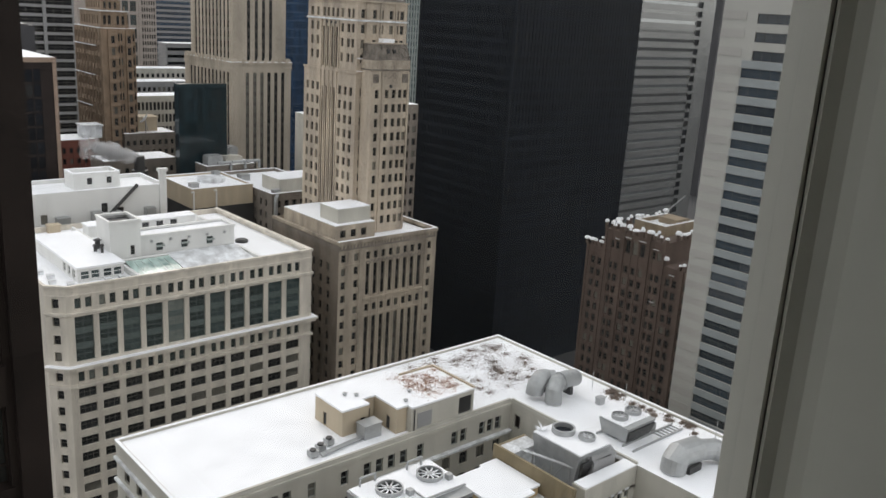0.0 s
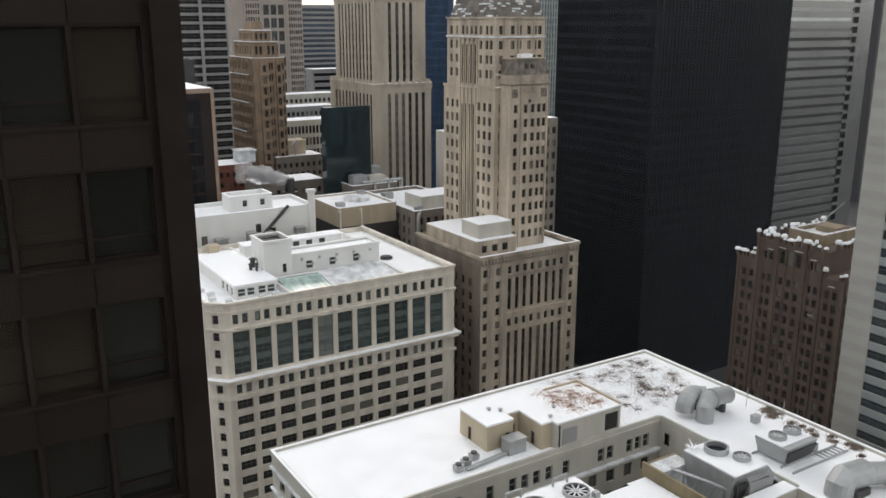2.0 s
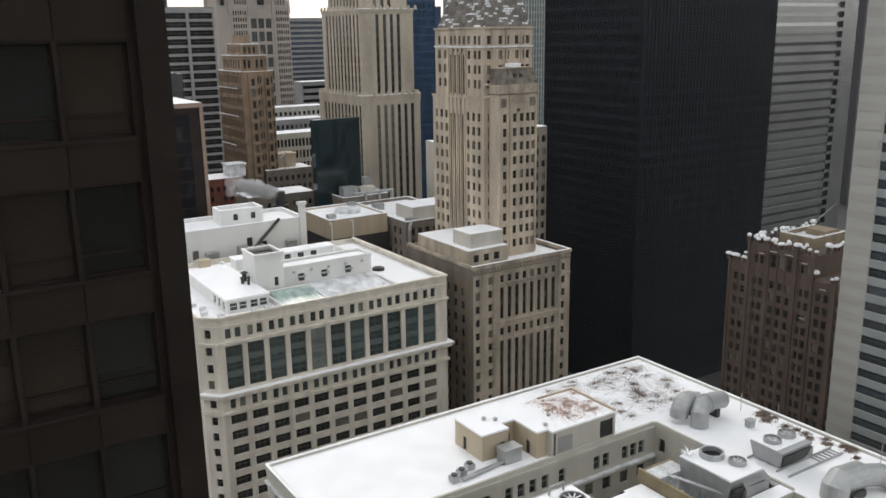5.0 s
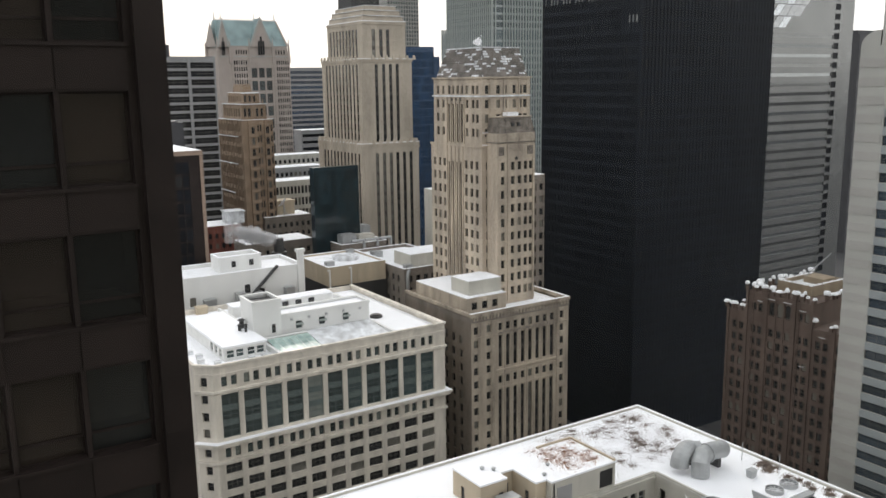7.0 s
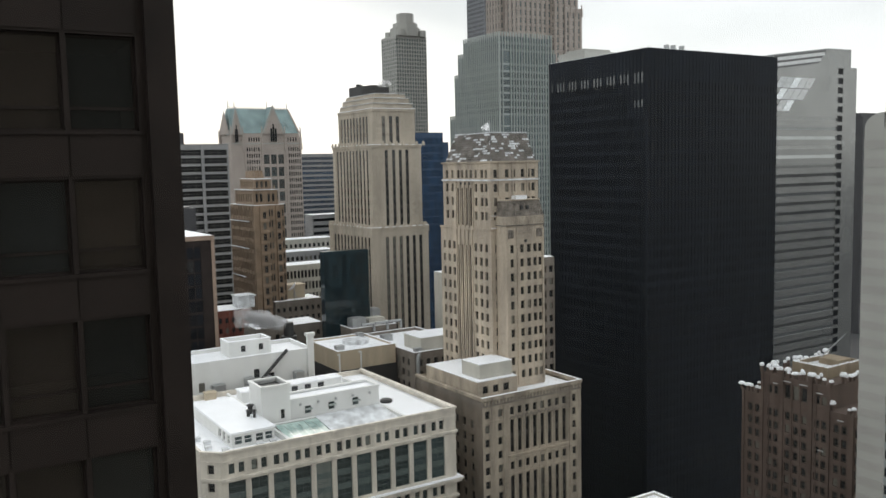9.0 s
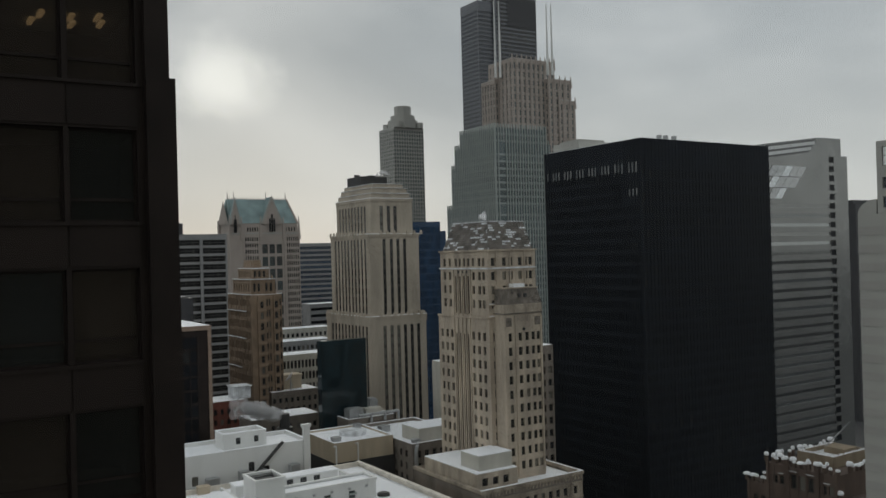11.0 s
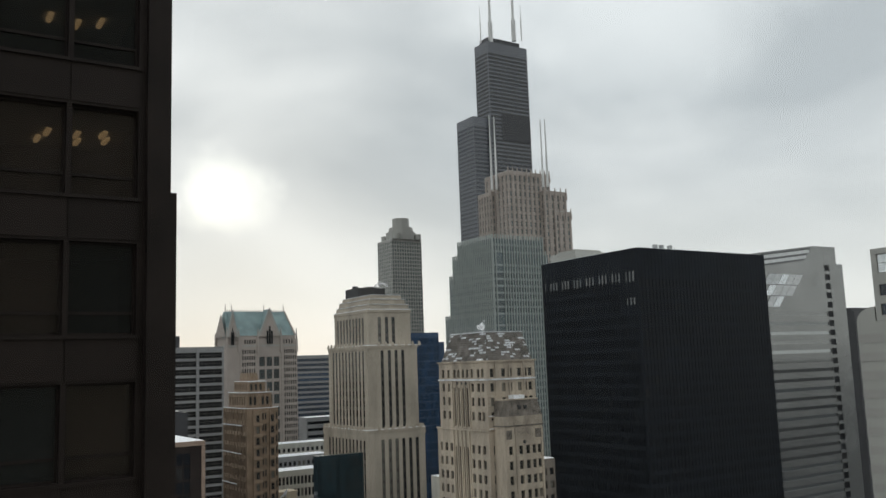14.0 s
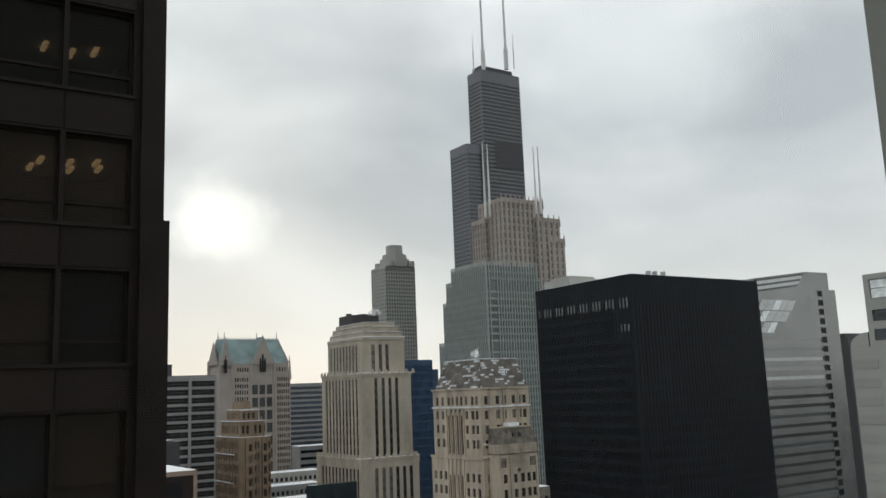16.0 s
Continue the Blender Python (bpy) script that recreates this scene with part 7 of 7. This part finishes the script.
def bend(s, pts, r, n=18):
    """A round duct swept along points, mitred at each bend."""
    pts = [Vector(p) for p in pts]
    k = len(s.v)
    turn = None
    for i, p in enumerate(pts):
        d = (pts[min(i + 1, len(pts) - 1)] - pts[max(i - 1, 0)]).normalized()
        base = Vector((0, 0, 1)).rotation_difference(d) if turn is None else last.rotation_difference(d) @ turn
        turn, last = base, d
        for a in range(n):
            q = 2 * math.pi * a / n
            s.v.append(tuple(p + turn @ Vector((r * math.cos(q), r * math.sin(q), 0))))
    for i in range(len(pts) - 1):
        for a in range(n):
            c = (a + 1) % n
            s.f.append((k + i * n + a, k + i * n + c, k + (i + 1) * n + c, k + (i + 1) * n + a))
            s.m.append(0)
    e = k + (len(pts) - 1) * n
    s.f.append(tuple(k + n - 1 - a for a in range(n)))
    s.f.append(tuple(e + a for a in range(n)))
    s.m.extend([0, 0])
    return s


def arc(c, r, a0, a1, way, n=8):
    """Points on an upright arc round c in the plane of the level direction way."""
    w = Vector((*way, 0)).normalized()
    return [tuple(Vector(c) + w * r * math.cos(radians(a0 + (a1 - a0) * i / n)) + Vector((0, 0, r * math.sin(radians(a0 + (a1 - a0) * i / n))))) for i in range(n + 1)]


dt = thing("roof_duct", "fat galvanised gooseneck ducts on the snowed roof", "duct", (104, 88, RN))
part("duct", bend(Shape(), arc((103.2, 88.6, 64.2), 2.0, 185, 60, (1, 0.15)), 1.5), STEEL, dt, smooth=False)
part("duct", bend(Shape(), [(102.8, 85.4, 63.0), (103.0, 85.6, 65.2), (103.8, 86.0, 66.0), (106.5, 86.4, 66.0), (109.6, 86.8, 65.4)], 1.45), STEEL, dt)
part("duct", bend(Shape(), [(103.6, 89.0, 66.0), (105.4, 87.8, 66.0)], 1.35), STEEL, dt)
part("flange", Shape().tube((105.0, 86.2, 66.0), (105.25, 86.2, 66.0), 1.65, 16), STEEL, dt)
part("support", Shape().box(107.5, 108.2, 85.8, 87.6, RN, 64.6).box(104.6, 105.2, 88.4, 89.6, RN, 64.8), DARK_STEEL, dt)
dt2 = thing("roof_duct", "wide round-topped steel duct at the roof edge", "duct", (103, 60, RN))
part("duct", bend(Shape(), [(100.6, 60.2, RN), (100.8, 60.2, 64.6), (101.6, 60.3, 65.2), (105.5, 59.8, 65.2)], 1.9, 18), STEEL, dt2)
part("duct", bend(Shape(), [(105.5, 59.8, 65.0), (108.0, 58.5, 65.0), (109.0, 56.5, 64.4), (109.0, 56.3, RN)], 1.6, 16), STEEL, dt2)
part("damper", Shape().box(101.5, 104.5, 58.0, 58.6, RN, 64.0), DARK_STEEL, dt2)
solo("vent_box", Shape().box(108.6, 109.9, 80.2, 81.2, RN, 64.1).box(108.5, 110.0, 80.1, 81.3, 64.11, 64.25), STEEL, "small louvred steel vent box on the snow", "vent")
for x, y in ((113.0, 85.5), (113.8, 79.0), (114.5, 62.0)):
    solo("lightning_rod", Shape().tube((x, y, RN), (x, y, 66.2), 0.06, 6), STEEL, "thin steel rod on the snowy roof edge", "rod", "rods on the roof edge")

# ---- dark bronze tower close by ----
DY, DX = 23.0, 6.2
dark = thing("bronze_tower", "dark bronze office tower close by with wide tinted windows", "building", (-24, DY, 0))
tops = [132.0 + 3.56 * k for k in range(-8, 9)]
bays = [24 + 5.42 - 1.77 * (i + 1) + 0.06 for i in range(14)]
dk = [(u, u + 1.65, z - 2.36, z) for z in tops for u in bays]
s = Shape().facade((-24, DY), (DX, DY), 60, 190, dk, 0.3).box(-24, DX, DY + 6.0, 60, 0, 190)
s.face([(-24, DY, 0), (DX, DY, 0), (DX, DY, 60), (-24, DY, 60)]).face([(DX, DY, 0), (DX, 60, 0), (DX, 60, 190), (DX, DY, 190)]).face([(-24, 60, 0), (-24, DY, 0), (-24, DY, 190), (-24, 60, 190)]).face([(-24, DY, 190), (DX, DY, 190), (DX, 60, 190), (-24, 60, 190)])
part("wall", s, BRONZE, dark)
frame_m = Shape().facade((-0.825, -0.05), (0.825, -0.05), 0, 2.36, [(0.06, 1.59, 0.06, 0.52), (0.06, 1.59, 0.60, 2.30)], 0.06).mesh("window", [BRONZE])
pane_m = Shape().face([(-0.825, 0, 0), (0.825, 0, 0), (0.825, 0, 2.36), (-0.825, 0, 2.36)]).mesh("pane", [PANE_BRONZE])
for u, e, z0, z1 in dk:
    ob = new("window", frame_m)
    ob.parent, ob.location = dark, (u + 0.825, 0.3, z0)
    new("pane", pane_m).parent = ob
panel = Shape().box(-0.86, 0.86, -0.03, 0, 0, 1.05).mesh("spandrel_panel", [BRONZE_PANEL])
for z in tops:
    for u in bays:
        ob = new("spandrel_panel", panel)
        ob.parent, ob.location = dark, (u + 0.825, 0, z + 0.075)
    part("sill", Shape().box(-24, 5.42, DY - 0.1, DY - 0.005, z - 2.46, z - 2.37), BRONZE, dark)
    part("floor_slab", Shape().box(-24, DX - 0.3, DY + 0.4, DY + 5.95, z + 0.25, z + 0.8), CEILING_PAINT, dark)
part("corner_column", Shape().box(5.55, DX + 0.10, DY - 0.28, DY - 0.01, 0, 129.8).box(5.55, DX - 0.04, DY - 0.22, DY - 0.01, 129.81, 190), BRONZE_PANEL, dark, "dark corner column cladding")
part("column_cap", Shape().box(DX + 0.001, DX + 0.13, DY, DY + 1.5, 0, 129.8), BRONZE_PANEL, dark)
rnd = random.Random(9)
for k, (x, y) in enumerate(((3.6, 26.5), (3.45, 27.4), (4.4, 26.5), (4.55, 27.3), (5.1, 26.2), (5.3, 26.9), (3.6, 26.6), (4.4, 26.8), (5.0, 26.4))):
    z = 132.0 + (0 if k < 6 else 3.56)
    solo("ceiling_light", Shape().box(x, x + 0.13, y, y + 0.7, z + 0.16, z + 0.249), LAMP, "warm ceiling light strip inside a dark office", "ceiling light", "office ceiling lights")
for k in range(22):
    u = rnd.choice(bays[:5])
    z = rnd.choice(tops[1:7] + tops[10:12])
    solo("window_blind", Shape().box(-24 + u + 0.1, -24 + u + 1.5, DY + 0.42, DY + 0.46, z - rnd.choice((1.0, 1.6, 2.2)), z + 0.2), BLIND, "pale roller blind behind tinted glass", "blind", "blinds in the dark tower")

# ---- the room with the window ----
WZ0, WZ1 = 123.7, 126.6
solo("wall_window", Shape().box(1.62, 3.0, 0.66, 0.85, 123.2, 126.9).box(-3.0, -1.3, 0.62, 0.85, 123.2, 126.9).box(-1.3, 1.62, 0.62, 0.85, 123.2, WZ0).box(-1.3, 1.62, 0.62, 0.85, WZ1, 126.9), WALL_PAINT, "painted wall round the hotel room window", "wall", kind="structure")
solo("wall_reveal", Shape().prism([(1.345, 0.648), (1.37, 0.635), (1.385, 0.615), (1.39, 0.59), (1.385, 0.56), (1.365, 0.48), (1.33, 0.35), (1.30, 0.2), (1.30, -3.0), (1.6, -3.0), (1.6, 0.655), (1.345, 0.655)], 123.2, 126.9), WALL_PAINT, "smooth rounded grey-green wall beside the window", "wall", kind="structure")
solo("wall_left", Shape().box(-3.2, -3.0, -3.0, 0.85, 123.2, 126.9), WALL_PAINT, "painted room wall in shade", "wall", kind="structure")
solo("wall_back", Shape().box(-3.2, 3.0, -3.2, -3.0, 123.2, 126.9), WALL_PAINT, "painted back wall of the room", "wall", kind="structure")
solo("wall_right", Shape().box(3.0, 3.2, -3.2, 0.85, 123.2, 126.9), WALL_PAINT, "painted room wall beyond the reveal", "wall", kind="structure")
solo("floor", Shape().box(-3.2, 3.2, -3.2, 0.85, 123.0, 123.19), CARPET, "grey carpeted room floor", "floor", kind="structure")
solo("ceiling", Shape().box(-3.2, 3.2, -3.2, 0.85, 126.91, 127.1), CEILING_PAINT, "white painted room ceiling", "ceiling", kind="structure")
win = thing("window_1", "fixed window with a pale painted frame", "window", (0, 0.6, WZ0), kind="structure")
part("jamb", Shape().box(1.332, 1.62, 0.658, 0.72, WZ0, WZ1), FRAME_PAINT, win, "pale painted window upright")
part("jamb", Shape().box(-1.30, -1.10, 0.56, 0.72, WZ0, WZ1), FRAME_PAINT, win)
part("sill", Shape().box(-1.10, 1.331, 0.56, 0.72, WZ0, WZ0 + 0.08), FRAME_PAINT, win)
part("head", Shape().box(-1.10, 1.331, 0.56, 0.72, WZ1 - 0.08, WZ1), FRAME_PAINT, win)
# Dark strip stands in for shade in the groove between frame and wall.
part("gasket", Shape().box(1.346, 1.44, 0.6555, 0.6575, WZ0, WZ1), DARK_STEEL, win)
pane_1 = part("pane", Shape().box(-1.10, 1.331, 0.692, 0.698, WZ0 + 0.08, WZ1 - 0.08), CLEAR, win, "clear window glass")
pane_1.visible_shadow = False

def steam(label, at, drift, count, size, seed):
    """A torn plume of many thin puffs that grows and drifts from its outlet."""
    rnd = random.Random(seed)
    plume = thing("steam_plume", label, "steam", at)
    for i in range(count):
        k = (i + 1) / count
        r = size * (0.35 + 0.65 * math.sin(math.pi * min(1, k * 0.8 + 0.1))) * rnd.uniform(0.5, 1.0)
        bm = bmesh.new()
        bmesh.ops.create_icosphere(bm, subdivisions=3, radius=r)
        for v in bm.verts:
            v.co *= 1 + 0.38 * noise.noise(v.co * (1.3 / size) + Vector((i * 3.1, 0, seed))) + 0.16 * noise.noise(v.co * (3.5 / size) + Vector((0, i * 2.3, 0)))
        me = bpy.data.meshes.new("puff")
        bm.to_mesh(me)
        bm.free()
        me.materials.append(STEAM)
        me.polygons.foreach_set("use_smooth", [True] * len(me.polygons))
        ob = new("puff", me)
        ob.parent = plume
        ob.location = tuple(d * k + rnd.uniform(-0.7, 0.7) * size * (0.3 + k * 0.8) for d in drift)


steam("thin white steam drifting from the chimney", (99.5, 250, 77.6), (-15.0, 0, 3.4), 26, 2.7, 21)
steam("thin steam over the slate mansard", (125.5, 180, 133.9), (3.0, 0.6, 1.6), 5, 0.9, 5)
steam("thin steam over the stone crown", (156, 292, 155.7), (5.0, 0, 1.6), 9, 1.3, 8)

# small clutter on the snowed roofs
rnd = random.Random(33)
for x, y in ((48.2, 166.5), (49.0, 170.0), (48.0, 173.5), (50.6, 163.2), (57.5, 162.6), (60.4, 162.8)):
    solo("planter", Shape().box(x, x + 1.3, y, y + 0.9, RZ, RZ + 0.6).box(x - 0.05, x + 1.35, y - 0.05, y + 0.95, RZ + 0.61, RZ + 0.85), SNOW_THIN, "low terrace planter heaped with snow", "planter", "planters on the terrace")
for x, y, r, h in ((60.9, 176, 0.9, 1.8), (59.8, 174.2, 0.6, 1.2), (60.6, 172.6, 0.5, 1.5)):
    solo("roof_exhaust", Shape().tube((x, y, 73.0), (x, y, 73.0 + h), r * 0.6, 10).tube((x, y, 73.0 + h), (x, y, 73.3 + h), r, 10, r * 0.5), DARK_STEEL, "dark steel exhaust cowl on the pavilion roof", "exhaust", "exhausts by the stair tower")
for i in range(5):
    solo("wall_lamp", Shape().box(70.5 + 4.2 * i, 71.0 + 4.2 * i, 171.7, 171.98, 74.0, 74.5), STEEL, "small grey lamp housing on the penthouse wall", "wall lamp", "lamps along the penthouse")
for x, y, z, w, d, h in ((105, 226, 72.3, 2.4, 2.0, 1.0), (118.5, 239, 72.3, 2.0, 2.0, 1.2), (124.5, 214.0, 70.72, 2.4, 1.6, 1.4), (133, 229, 70.72, 3.5, 2.6, 2.0), (126, 236, 70.72, 3.0, 3.0, 1.6)):
    solo("roof_unit", Shape().box(x, x + w, y, y + d, z, z + h).box(x - 0.08, x + w + 0.08, y - 0.08, y + d + 0.08, z + h + 0.01, z + h + 0.22), STEEL, "snow-topped metal unit on an old roof", "roof unit", "units on the old roofs")
solo("bent_flue", bend(Shape(), [(123.6, 211.3, 56), (123.6, 211.3, 69.4), (123.9, 211.5, 70.6), (124.8, 212.4, 71.2), (127.4, 215.9, 71.2)], 0.55, 10), STEEL, "bent galvanised flue climbing the sooty wall", "flue")

# carved bands and ribs of the limestone buildings
part("frieze", Shape().box(BX0 - 0.12, BX1 + 0.12, BY0 - 0.14, BY0 - 0.01, 69.4, 70.5).box(BX0 - 0.14, BX0 - 0.01, BY0, BY1, 69.4, 70.5), SOOTY, bank, "soot-darkened frieze")
for z in (56.0, 52.4):
    part("string_course", Shape().box(117.6, 136.2, 159.85, 159.99, z - 0.35, z - 0.15), TAN_STONE, bank)
for i in range(30):
    x = BX0 + 0.5 + i * 0.985
    part("corbel", Shape().box(x, x + 0.4, BY0 - 0.32, BY0 - 0.15, 69.9, 70.8), LIMESTONE, bank)
for x in (116.3, 136.4):
    part("pilaster", Shape().box(x, x + 0.9, BY0 - 0.16, BY0 - 0.01, 20, 69.2), LIMESTONE, bank)
for c in cols[1:]:
    x = BX0 + c - 0.55
    part("pier", Shape().box(x, x + 0.25, BY0 - 0.14, BY0 - 0.01, 20, 65.2), LIMESTONE, bank)
for u in (7.8, 9.55, 11.35, 13.05, 14.85):
    part("rib", Shape().box(121.22, 121.49, 194 - u - 0.2, 194 - u + 0.2, 72, 108.9), TAN_STONE, ts)
for u in (6.3, 8.15, 10.05, 11.95, 13.9):
    part("rib", Shape().box(121.22, 121.49, 192.4 - u - 0.2, 192.4 - u + 0.2, 109.6, 121.1), TAN_STONE, ts)
for x in (121.3, 123.9, 128.0, 132.5):
    part("rib", Shape().box(x, x + 0.45, 170.75, 170.98, 117.5, 125.5), TAN_STONE, ts)
for x in (123.0, 126.2, 134.0):
    part("rib", Shape().box(x, x + 0.5, 166.78, 166.99, 71, 109.8), TAN_STONE, ts)

# the tower that holds the room
host = thing("wall_host_tower", "plain tower wall below and around the room", "building", (0, -10, 0), kind="structure")
part("lower_wall", Shape().box(-14, 14, -20, 0.845, 0, 122.98), WALL_PAINT, host)
part("upper_wall", Shape().box(-14, 14, -20, 0.845, 127.12, 150), WALL_PAINT, host)
part("side_wall", Shape().box(-14, -3.22, -20, 0.845, 122.99, 127.11), WALL_PAINT, host)
part("side_wall", Shape().box(3.22, 14, -20, 0.845, 122.99, 127.11), WALL_PAINT, host)
